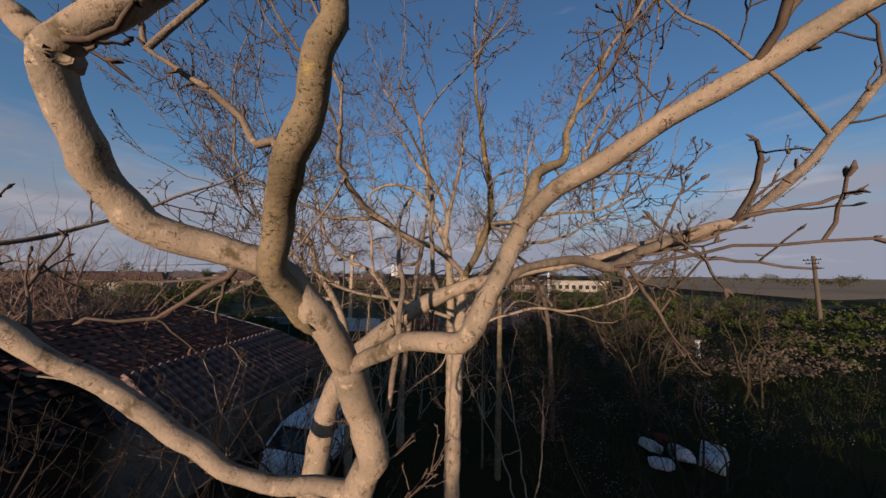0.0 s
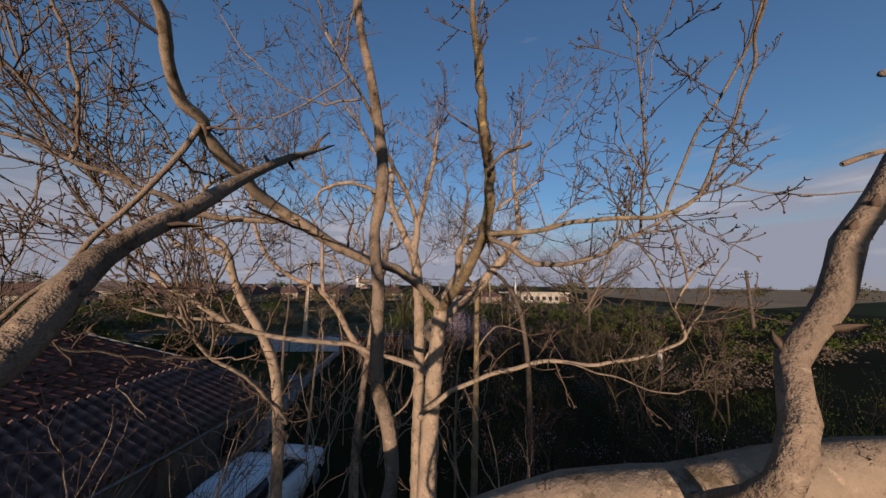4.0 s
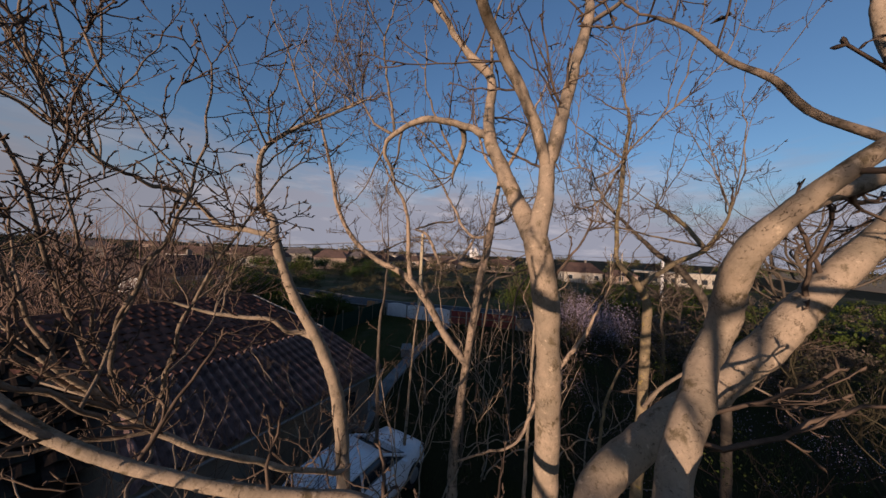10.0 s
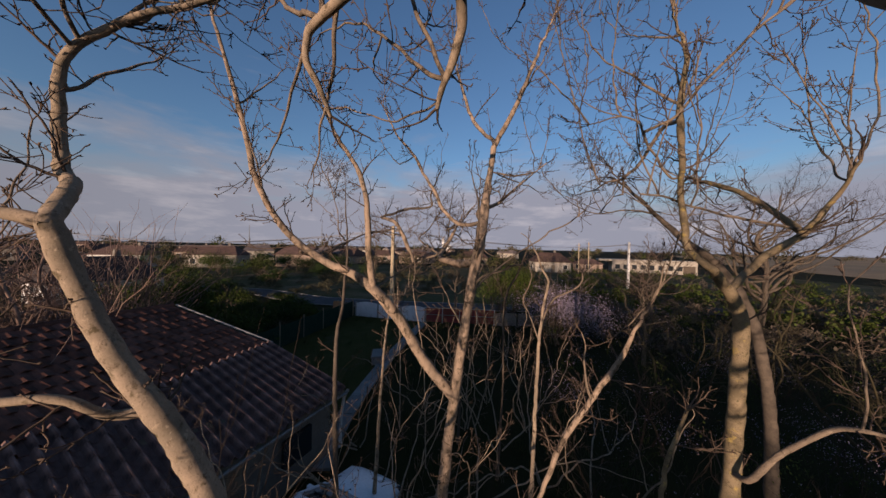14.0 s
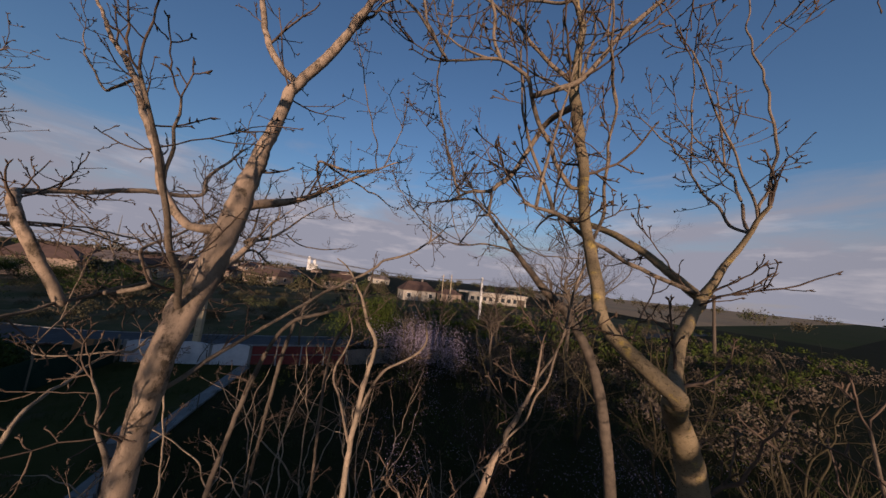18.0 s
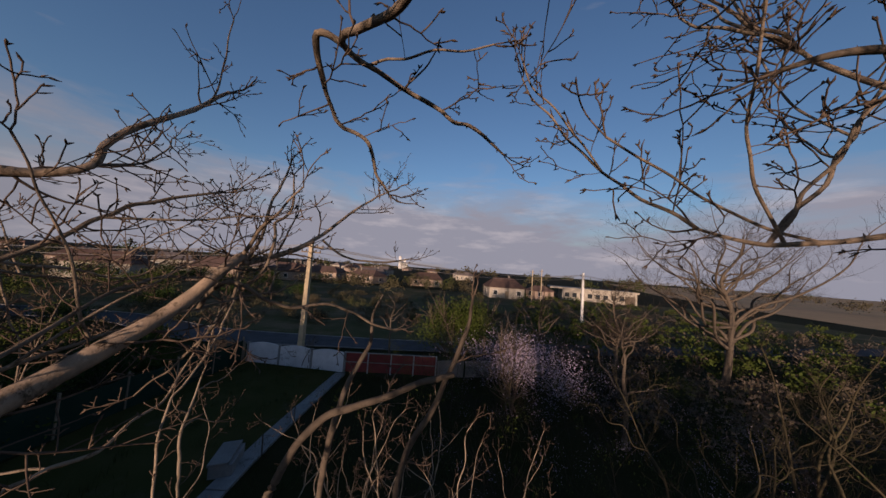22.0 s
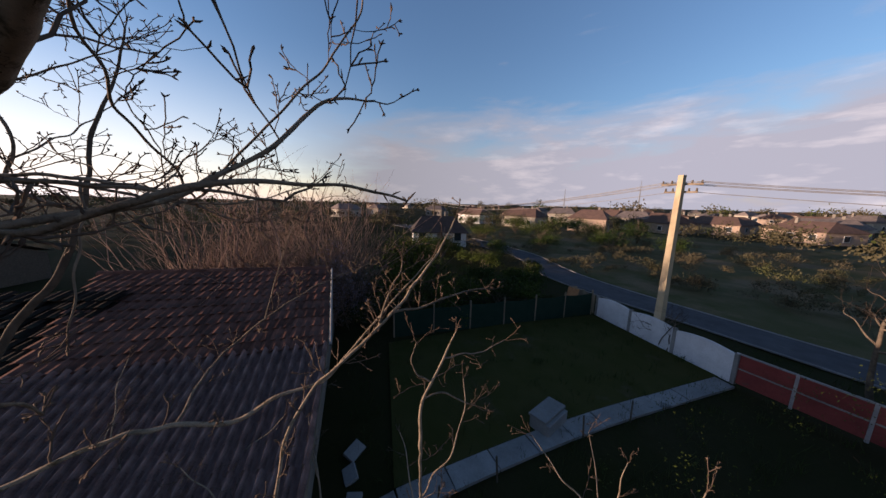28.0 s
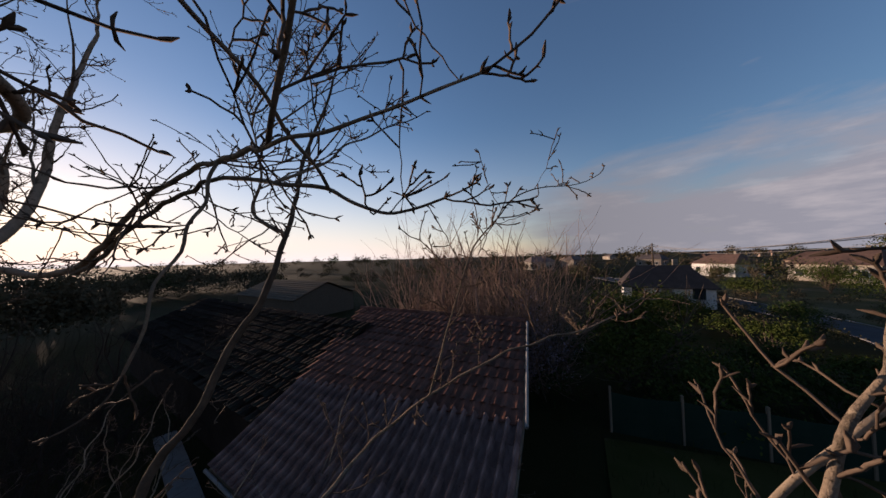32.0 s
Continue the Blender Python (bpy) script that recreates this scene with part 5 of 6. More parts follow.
limbs.append([(1.01, 8.23, 6.39, 0.033), (1.12, 8.34, 6.41, 0.033), (1.42, 8.41, 6.52, 0.034), (1.73, 8.43, 6.57, 0.034), (1.98, 8.44, 6.61, 0.031), (2.16, 8.41, 6.63, 0.028)])
limbs.append([(-0.15, 7.48, 6.06, 0.009), (-0.16, 7.48, 6.17, 0.0075), (-0.17, 7.50, 6.31, 0.007), (-0.17, 7.50, 6.32, 0.009)])
limbs.append([(-0.59, 7.08, 6.27, 0.024), (-0.80, 7.39, 6.31, 0.024), (-0.97, 7.44, 6.32, 0.026), (-1.08, 7.43, 6.31, 0.025), (-1.16, 7.40, 6.31, 0.024), (-1.24, 7.37, 6.32, 0.022)])
limbs.append([(0.61, 7.99, 5.31, 0.070), (0.63, 8.48, 5.35, 0.070), (0.98, 8.67, 5.55, 0.078), (1.32, 8.76, 5.75, 0.079), (1.62, 8.80, 6.06, 0.074), (2.18, 8.88, 6.68, 0.052), (2.19, 8.94, 6.98, 0.044), (2.20, 9.00, 7.29, 0.038), (2.20, 9.05, 7.60, 0.035)])
limbs.append([(0.58, 8.00, 4.94, 0.035), (0.48, 8.40, 4.97, 0.035), (0.13, 8.51, 5.07, 0.030), (-0.27, 8.51, 5.22, 0.030), (-0.61, 8.41, 5.29, 0.028), (-1.08, 8.32, 5.40, 0.026), (-1.32, 8.27, 5.52, 0.027), (-1.54, 8.22, 5.69, 0.026), (-1.74, 8.16, 5.84, 0.023)])
tree("walnut_tree", "wide-spreading walnut with lichen-grey twisted limbs", trunks, limbs, 25, lichen=(0, 2), boughs=0.8, crown=20, girth=0.85)
trunks = [[(0.68, 9.25, 0.00, 0.140), (0.70, 9.25, 3.50, 0.105), (0.69, 9.23, 5.21, 0.095), (0.66, 9.17, 5.60, 0.095), (0.62, 9.12, 5.98, 0.095), (0.54, 9.08, 6.33, 0.092)]]
limbs = []
limbs.append([(0.54, 9.08, 6.33, 0.085), (0.52, 9.27, 6.45, 0.082), (0.40, 9.49, 6.80, 0.075), (0.28, 9.72, 7.21, 0.065), (0.28, 9.95, 7.60, 0.059), (0.28, 9.95, 7.86, 0.052), (0.12, 9.92, 7.99, 0.048), (-0.04, 9.94, 8.21, 0.040)])
limbs.append([(0.28, 9.72, 7.21, 0.055), (0.22, 10.17, 7.44, 0.050), (-0.08, 10.58, 7.74, 0.050), (-0.47, 10.72, 7.86, 0.051), (-0.83, 10.86, 7.78, 0.042), (-1.05, 10.95, 7.62, 0.034), (-1.02, 11.05, 7.42, 0.028), (-0.97, 11.20, 7.24, 0.020)])
limbs.append([(0.54, 9.08, 6.33, 0.080), (0.59, 9.12, 6.56, 0.068), (0.61, 9.17, 6.77, 0.060), (0.68, 9.22, 7.00, 0.055), (0.78, 9.30, 7.40, 0.050), (0.90, 9.39, 7.88, 0.043), (1.00, 9.62, 8.30, 0.032), (1.14, 9.80, 8.90, 0.020)])
limbs.append([(0.61, 9.17, 6.77, 0.045), (0.48, 9.10, 7.10, 0.043), (0.33, 9.03, 7.35, 0.040), (0.10, 8.70, 7.55, 0.035), (-0.05, 8.40, 7.73, 0.030), (-0.30, 8.12, 8.00, 0.022), (-0.62, 7.90, 8.36, 0.014)])
limbs.append([(-0.06, 10.56, 7.72, 0.042), (-0.04, 10.59, 7.73, 0.042), (0.02, 10.75, 7.59, 0.040), (-0.08, 10.92, 7.36, 0.032), (-0.13, 11.04, 7.24, 0.021)])
tree("walnut_tree", "tall straight walnut with thick fissured grey trunk", trunks, limbs, 36, boughs=1.3, per_m=5.4, crown=11, girth=0.78)
trunks = [[(-1.30, 11.10, 0.00, 0.140), (-1.44, 10.89, 3.96, 0.123), (-1.56, 10.84, 4.55, 0.111), (-1.77, 10.77, 5.07, 0.099), (-2.04, 10.69, 5.57, 0.087), (-2.23, 10.63, 6.10, 0.079), (-2.27, 10.58, 6.33, 0.072)]]
limbs = []
limbs.append([(-2.27, 10.58, 6.33, 0.056), (-2.57, 10.48, 6.39, 0.046), (-2.83, 10.39, 6.43, 0.045), (-2.99, 10.32, 6.61, 0.039), (-3.14, 10.19, 6.77, 0.037), (-3.22, 10.08, 6.80, 0.032), (-3.23, 9.98, 6.80, 0.030)])
limbs.append([(-2.27, 10.58, 6.33, 0.075), (-2.52, 10.85, 6.58, 0.070), (-2.90, 11.08, 6.76, 0.064), (-3.00, 11.13, 7.12, 0.058), (-2.97, 11.12, 7.58, 0.050), (-2.60, 11.20, 7.95, 0.040), (-2.10, 11.32, 8.22, 0.030), (-1.50, 11.45, 8.55, 0.018)])
limbs.append([(-1.76, 10.77, 5.04, 0.059), (-2.10, 10.94, 5.06, 0.059), (-2.22, 10.82, 5.10, 0.042), (-2.31, 10.71, 5.25, 0.040), (-2.66, 10.55, 5.32, 0.034), (-3.00, 10.39, 5.40, 0.028), (-3.21, 10.25, 5.51, 0.022)])
limbs.append([(-1.43, 10.91, 3.54, 0.038), (-1.20, 10.60, 3.60, 0.038), (-1.44, 9.10, 4.83, 0.030), (-1.68, 8.91, 5.08, 0.027), (-1.78, 8.74, 5.34, 0.024), (-1.80, 8.63, 5.51, 0.021), (-1.81, 8.52, 5.65, 0.017)])
tree("walnut_tree", "leaning walnut with long bare limbs beside the car", trunks, limbs, 47, boughs=2.2, per_m=8.0, crown=24, girth=0.7)
trunks = [[(-0.05, 13.65, 0.00, 0.200), (-0.04, 13.62, 1.78, 0.150), (0.02, 13.51, 2.49, 0.135), (0.07, 13.40, 3.19, 0.125), (0.15, 13.29, 3.90, 0.115)]]
limbs = []
limbs.append([(0.15, 13.29, 3.90, 0.120), (-0.30, 13.21, 4.46, 0.118), (-0.66, 12.96, 5.16, 0.109), (-0.98, 12.82, 5.60, 0.111), (-1.36, 12.88, 5.85, 0.090), (-1.75, 12.92, 6.00, 0.080), (-2.30, 12.85, 6.45, 0.068), (-2.60, 12.70, 7.10, 0.058), (-2.68, 12.64, 7.58, 0.050), (-2.85, 12.60, 8.30, 0.040), (-3.05, 12.55, 9.00, 0.028)])
limbs.append([(0.15, 13.29, 3.90, 0.108), (0.22, 13.18, 4.60, 0.102), (0.30, 13.12, 5.28, 0.098), (0.38, 13.06, 5.91, 0.105), (0.47, 13.15, 6.28, 0.120)])
limbs.append([(0.47, 13.15, 6.28, 0.120), (0.52, 13.23, 6.63, 0.118), (0.58, 13.30, 7.07, 0.088), (0.65, 13.38, 7.50, 0.066), (0.73, 13.46, 7.94, 0.060), (0.91, 13.47, 8.25, 0.058), (1.13, 13.43, 8.75, 0.051), (1.32, 13.42, 9.24, 0.041)])
limbs.append([(0.73, 13.46, 7.94, 0.045), (0.49, 13.77, 8.30, 0.046), (0.33, 13.95, 8.67, 0.042), (0.20, 14.09, 9.19, 0.037)])
limbs.append([(0.52, 13.23, 6.63, 0.050), (0.20, 13.59, 6.62, 0.048), (-0.09, 13.84, 6.89, 0.045), (-0.24, 14.02, 7.22, 0.045), (-0.49, 14.23, 7.63, 0.042), (-0.69, 14.42, 8.02, 0.038), (-1.05, 14.69, 8.48, 0.030)])
limbs.append([(0.52, 13.23, 6.63, 0.060), (0.51, 13.64, 6.85, 0.062), (0.87, 13.82, 7.03, 0.042), (1.12, 14.01, 7.25, 0.032), (1.37, 14.15, 7.48, 0.022), (1.64, 14.29, 7.70, 0.015), (1.91, 14.44, 7.93, 0.010)])
limbs.append([(-1.03, 12.81, 5.64, 0.071), (-1.10, 12.80, 6.24, 0.062), (-1.12, 12.79, 6.67, 0.057), (-1.22, 12.77, 7.20, 0.048), (-1.49, 12.73, 7.62, 0.035)])
limbs.append([(-1.03, 12.81, 5.64, 0.014), (-0.50, 14.40, 6.02, 0.011), (-0.05, 15.90, 6.33, 0.009), (0.12, 16.63, 6.41, 0.008), (0.22, 16.82, 6.43, 0.009), (0.30, 17.08, 6.52, 0.008), (0.19, 17.33, 6.55, 0.006), (0.16, 17.54, 6.53, 0.005), (0.18, 17.66, 6.50, 0.004)])
limbs.append([(-0.30, 15.20, 6.20, 0.012), (-0.48, 16.13, 6.52, 0.010), (-0.37, 16.58, 6.53, 0.008), (-0.29, 16.89, 6.52, 0.007), (-0.24, 17.08, 6.52, 0.006), (-0.22, 17.22, 6.49, 0.006), (-0.21, 17.31, 6.52, 0.005), (-0.21, 17.42, 6.59, 0.003)])
limbs.append([(-0.04, 13.63, 1.60, 0.036), (-0.03, 13.60, 1.60, 0.036), (0.60, 13.00, 2.30, 0.033), (1.10, 12.60, 2.80, 0.036), (1.52, 12.52, 3.84, 0.052), (1.89, 12.53, 4.39, 0.049), (2.20, 12.54, 4.83, 0.047), (2.36, 12.49, 5.26, 0.030)])
limbs.append([(-0.01, 16.05, 6.35, 0.024), (0.21, 15.99, 6.58, 0.024), (0.38, 16.16, 6.44, 0.021), (0.52, 16.33, 6.35, 0.020), (0.78, 16.58, 6.35, 0.019), (1.01, 16.81, 6.24, 0.017), (1.28, 17.04, 6.05, 0.014), (1.59, 17.33, 5.97, 0.012)])
limbs.append([(0.28, 16.06, 6.52, 0.015), (0.39, 16.12, 6.71, 0.015), (0.40, 16.20, 6.92, 0.013), (0.38, 16.25, 7.07, 0.014), (0.44, 16.35, 7.21, 0.011), (0.41, 16.41, 7.55, 0.007)])
limbs.append([(-0.53, 14.32, 6.00, 0.030), (-0.20, 14.20, 6.10, 0.030), (-0.62, 15.06, 6.44, 0.024), (-0.43, 15.26, 6.63, 0.021), (-0.36, 15.43, 6.77, 0.018), (-0.25, 15.60, 6.97, 0.014), (-0.16, 15.74, 7.08, 0.013), (0.07, 15.97, 7.23, 0.008)])
limbs.append([(0.34, 13.09, 5.58, 0.022), (0.80, 13.50, 5.90, 0.020), (1.30, 13.62, 6.25, 0.017), (1.60, 13.67, 6.43, 0.014), (1.72, 13.72, 6.54, 0.013), (2.01, 13.78, 6.66, 0.011), (2.27, 13.80, 6.84, 0.010), (2.44, 13.80, 7.03, 0.006)])
limbs.append([(2.25, 13.80, 6.82, 0.010), (2.25, 13.79, 6.95, 0.009), (2.23, 13.80, 7.07, 0.007), (2.19, 13.81, 7.12, 0.004)])
limbs.append([(0.42, 13.09, 6.05, 0.092), (0.28, 13.40, 5.98, 0.090), (0.05, 14.10, 5.98, 0.084), (-0.15, 15.00, 6.03, 0.076), (0.05, 15.72, 6.40, 0.066), (0.22, 16.06, 6.75, 0.050), (-0.00, 16.60, 6.71, 0.044), (0.31, 16.93, 6.88, 0.038), (0.51, 17.16, 7.09, 0.032), (0.69, 17.38, 7.35, 0.026), (1.04, 17.71, 7.74, 0.018), (1.46, 18.09, 8.10, 0.010)])
limbs.append([(-0.00, 16.57, 6.71, 0.029), (0.07, 16.67, 6.96, 0.025), (0.08, 16.75, 7.29, 0.019), (0.13, 16.85, 7.56, 0.015), (0.16, 16.93, 7.86, 0.009)])
limbs.append([(0.53, 17.13, 7.01, 0.021), (0.73, 17.20, 6.86, 0.018), (1.01, 17.32, 6.81, 0.015), (1.36, 17.51, 6.83, 0.012), (1.59, 17.63, 6.89, 0.007)])
limbs.append([(-0.61, 14.07, 5.94, 0.050), (-0.90, 14.00, 6.60, 0.050), (-1.44, 15.02, 6.87, 0.039), (-1.25, 15.28, 6.97, 0.041), (-1.03, 15.50, 7.11, 0.044), (-0.39, 15.57, 7.21, 0.032), (-0.42, 15.73, 7.46, 0.030), (-0.32, 16.16, 7.93, 0.026), (-0.22, 16.40, 8.25, 0.021)])
limbs.append([(-2.19, 13.09, 6.12, 0.040), (-2.20, 13.50, 6.06, 0.040), (-2.21, 13.91, 6.11, 0.040), (-1.80, 15.25, 6.52, 0.022), (-1.60, 15.87, 6.61, 0.015), (-1.35, 16.45, 6.55, 0.011), (-1.13, 16.75, 6.47, 0.007), (-1.06, 17.07, 6.48, 0.005), (-1.11, 17.38, 6.59, 0.004)])
limbs.append([(-2.21, 13.89, 6.11, 0.030), (-2.21, 13.91, 6.07, 0.030), (-1.90, 15.19, 6.48, 0.021), (-1.68, 15.91, 6.58, 0.015), (-1.55, 16.35, 6.51, 0.011), (-1.53, 16.70, 6.44, 0.009), (-1.50, 16.98, 6.31, 0.007), (-1.49, 17.22, 6.36, 0.005)])
limbs.append([(1.65, 14.30, 7.71, 0.026), (1.37, 14.72, 7.75, 0.026), (1.08, 15.13, 7.90, 0.026), (1.26, 15.21, 7.84, 0.021), (1.45, 15.29, 7.80, 0.020), (1.73, 15.36, 7.72, 0.016), (1.89, 15.40, 7.69, 0.012), (2.10, 15.48, 7.60, 0.007)])
limbs.append([(1.08, 15.13, 7.90, 0.025), (0.96, 15.10, 7.91, 0.025), (0.95, 15.26, 7.80, 0.022), (0.99, 15.36, 7.66, 0.018), (1.06, 15.41, 7.60, 0.018), (1.20, 15.46, 7.55, 0.014), (1.27, 15.53, 7.36, 0.010), (1.35, 15.60, 7.26, 0.007)])
limbs.append([(0.17, 16.72, 6.42, 0.010), (0.08, 17.00, 6.50, 0.009), (0.00, 17.24, 6.66, 0.008), (-0.11, 17.42, 6.88, 0.007), (-0.22, 17.62, 6.95, 0.004)])
tree("walnut_tree", "massive old walnut with two heavy rising limbs", trunks, limbs, 58, boughs=0.65, per_m=6.4, gap=0.45, bark=BARK_PLATE, crown=9, girth=0.68)
trunks = [[(-1.90, 14.00, 0.00, 0.059), (-2.23, 14.64, 4.39, 0.037), (-2.27, 15.04, 4.89, 0.031), (-2.34, 15.31, 5.44, 0.028), (-2.38, 15.57, 5.84, 0.025), (-2.47, 15.79, 6.58, 0.018), (-2.54, 15.84, 7.01, 0.015), (-2.61, 16.02, 7.52, 0.011), (-2.67, 16.11, 7.97, 0.008)]]
limbs = []
limbs.append([(-2.44, 15.72, 6.35, 0.020), (-2.46, 15.73, 6.35, 0.020), (-2.51, 15.36, 6.56, 0.014), (-2.55, 15.41, 6.89, 0.011), (-2.63, 15.20, 7.52, 0.007)])
# the dark bark colour puts this trunk's shaded side into the material
tree("walnut_tree", "thin walnut with drooping budded shoots near the house", trunks, limbs, 69, gap=0.36, boughs=1.3, per_m=9.0, crown=4, top=8.4, up=0.08, bark=DARK_OR_SHADED_BARK)
trunks = [[(-0.45, 16.70, 0.00, 0.034), (-0.60, 16.90, 3.00, 0.022), (-0.92, 17.15, 4.70, 0.018), (-1.01, 17.39, 5.09, 0.018), (-0.98, 17.57, 5.22, 0.016), (-1.01, 18.03, 5.58, 0.013), (-1.06, 18.29, 5.82, 0.012), (-1.10, 18.56, 6.12, 0.009), (-1.13, 18.69, 6.35, 0.005)]]
limbs = []
limbs.append([(-1.00, 17.86, 5.45, 0.010), (-1.00, 17.87, 5.45, 0.010), (-1.02, 17.95, 5.67, 0.009), (-1.05, 18.10, 5.90, 0.006), (-1.06, 18.12, 5.99, 0.004)])
limbs.append([(-1.01, 17.98, 5.54, 0.012), (-1.01, 18.00, 5.55, 0.012), (-1.00, 18.25, 5.56, 0.010), (-0.99, 18.47, 5.60, 0.010), (-0.99, 18.69, 5.65, 0.008), (-0.98, 18.98, 5.65, 0.005)])
tree("sapling", "slim bare sapling with upright budded tips", trunks, limbs, 80, girth=0.55, boughs=0, per_m=11.0, reach=(0.1, 0.36), low=0.3)
trunks = [[(-1.50, 14.90, 0.00, 0.050), (-1.29, 15.16, 4.60, 0.020), (-1.27, 15.80, 4.83, 0.016), (-1.25, 16.27, 4.94, 0.015), (-1.22, 16.50, 4.93, 0.016), (-1.18, 16.83, 4.85, 0.016), (-1.17, 17.10, 4.96, 0.014), (-1.14, 17.44, 5.01, 0.012), (-1.16, 17.68, 5.21, 0.010), (-1.18, 18.07, 5.59, 0.008), (-1.21, 18.49, 5.96, 0.006)]]
limbs = []
limbs.append([(-1.22, 16.5, 4.93, 0.01), (-2.05, 16.57, 4.92, 0.009), (-2.11, 17.0, 5.26, 0.0077), (-2.18, 17.5, 5.53, 0.0065), (-2.24, 17.88, 5.63, 0.0052), (-2.29, 18.17, 5.73, 0.004)])
limbs.append([(-2.11, 17.0, 5.26, 0.007), (-2.12, 17.15, 5.75, 0.006), (-2.13, 17.31, 6.18, 0.005), (-2.18, 17.63, 6.52, 0.004), (-2.21, 17.88, 6.55, 0.003)])
tree("sapling", "crooked thin sapling leaning over scrub", trunks, limbs, 91, boughs=0, per_m=12.0, reach=(0.15, 0.5), low=0.3)
# three saplings in darker bark, shade of the undergrowth put into the colour
trunks = [[(0.50, 17.70, 0.00, 0.050), (0.60, 17.60, 2.50, 0.030), (0.86, 17.10, 4.96, 0.036), (0.96, 17.26, 5.35, 0.030), (1.14, 17.48, 5.73, 0.025), (1.16, 17.53, 6.11, 0.016), (1.25, 17.61, 6.36, 0.011)]]
limbs = []
tree("sapling", "straight thin grey sapling with few twigs", trunks, limbs, 102, bark=DARK_OR_SHADED_BARK, boughs=0.3, per_m=5.0, reach=(0.2, 0.55), low=0.3)
trunks = [[(0.10, 15.60, 0.00, 0.050), (0.20, 15.70, 3.00, 0.033), (0.71, 16.14, 5.20, 0.033), (1.00, 16.18, 5.52, 0.030), (1.40, 16.21, 5.62, 0.028), (1.73, 16.16, 5.79, 0.026), (2.01, 16.21, 5.83, 0.021)]]
limbs = []
tree("sapling", "curved brown sapling with forked bare top", trunks, limbs, 113, bark=DARK_OR_SHADED_BARK, boughs=0.3, per_m=5.0, reach=(0.2, 0.55), low=0.3)
trunks = [[(1.50, 16.40, 0.00, 0.050), (1.60, 16.40, 2.50, 0.024), (1.62, 16.33, 4.98, 0.029), (1.85, 16.26, 5.50, 0.026), (2.13, 16.27, 6.23, 0.019), (2.16, 16.24, 6.52, 0.013)]]
limbs = []
tree("sapling", "thin pale sapling standing in dark undergrowth", trunks, limbs, 124, bark=DARK_OR_SHADED_BARK, boughs=0.3, per_m=5.0, reach=(0.2, 0.55), low=0.3)
trunks = [[(-1.49, 18.56, 0.00, 0.027), (-1.54, 18.54, 3.00, 0.018), (-1.59, 18.56, 3.56, 0.022), (-1.66, 18.61, 4.00, 0.019), (-1.70, 18.87, 4.36, 0.016), (-1.73, 19.01, 4.57, 0.013), (-1.75, 19.15, 4.79, 0.009)]]
limbs = []
limbs.append([(-1.68, 18.76, 4.21, 0.010), (-1.69, 18.76, 4.21, 0.010), (-1.73, 18.57, 4.35, 0.009), (-1.77, 18.51, 4.55, 0.007), (-1.80, 18.59, 4.74, 0.006)])
limbs.append([(-1.72, 18.94, 4.47, 0.012), (-1.71, 18.95, 4.47, 0.012), (-1.70, 19.17, 4.49, 0.010), (-1.66, 19.47, 4.44, 0.009), (-1.63, 19.93, 4.54, 0.007)])
limbs.append([(-1.66, 18.62, 4.02, 0.012), (-1.67, 18.62, 4.02, 0.012), (-1.64, 18.92, 4.03, 0.010), (-1.59, 19.14, 3.88, 0.009), (-1.54, 19.35, 3.75, 0.006)])
tree("sapling", "small forked sapling with fat pale buds above the lawn", trunks, limbs, 135, boughs=0.3, per_m=5.0, reach=(0.2, 0.55), low=0.3)
trunks = [[(1.60, 14.05, 0.00, 0.045), (1.66, 14.00, 3.50, 0.032), (1.70, 13.95, 4.90, 0.026), (1.77, 13.95, 5.39, 0.022), (1.80, 13.90, 5.67, 0.020), (1.70, 13.90, 5.87, 0.018), (1.58, 13.91, 6.15, 0.012), (1.44, 13.91, 6.40, 0.008), (1.30, 13.93, 6.52, 0.005)]]
limbs = []
limbs.append([(1.70, 13.96, 4.85, 0.016), (1.80, 13.95, 5.15, 0.015), (1.95, 13.90, 5.40, 0.014), (2.17, 13.80, 5.53, 0.013), (2.30, 13.70, 5.74, 0.011), (2.25, 13.70, 5.96, 0.006)])
limbs.append([(1.68, 13.98, 4.60, 0.014), (1.55, 14.10, 5.00, 0.013), (1.45, 14.22, 5.25, 0.012), (1.52, 14.18, 5.50, 0.010), (1.58, 14.14, 5.73, 0.008), (1.52, 14.14, 5.92, 0.005)])
tree("sapling", "pale forked sapling with crooked stems in undergrowth", trunks, limbs, 168, boughs=0.3, per_m=5.0, reach=(0.15, 0.4), low=0.5)
trunks = [[(2.60, 11.75, 0.00, 0.130), (2.63, 11.55, 5.00, 0.085), (2.61, 11.53, 5.70, 0.076), (2.50, 11.53, 5.90, 0.068), (2.33, 11.47, 6.05, 0.056)], [(2.30, 12.20, 0.00, 0.050), (2.30, 11.90, 4.00, 0.030), (2.50, 11.90, 4.60, 0.020)]]
limbs = []
limbs.append([(2.33, 11.47, 6.05, 0.045), (2.28, 11.44, 6.08, 0.045), (2.29, 11.71, 6.27, 0.045), (2.33, 11.79, 6.46, 0.043), (2.37, 11.89, 6.79, 0.041), (2.44, 11.98, 7.12, 0.042), (2.52, 12.08, 7.46, 0.048), (2.58, 12.18, 7.81, 0.049), (2.69, 12.24, 8.53, 0.035)])
limbs.append([(2.42, 11.95, 7.02, 0.017), (2.36, 11.98, 7.02, 0.017), (2.21, 12.03, 7.26, 0.014), (2.12, 12.06, 7.45, 0.013), (2.05, 12.08, 7.64, 0.011), (1.90, 12.15, 7.75, 0.009), (1.62, 12.30, 7.72, 0.006)])
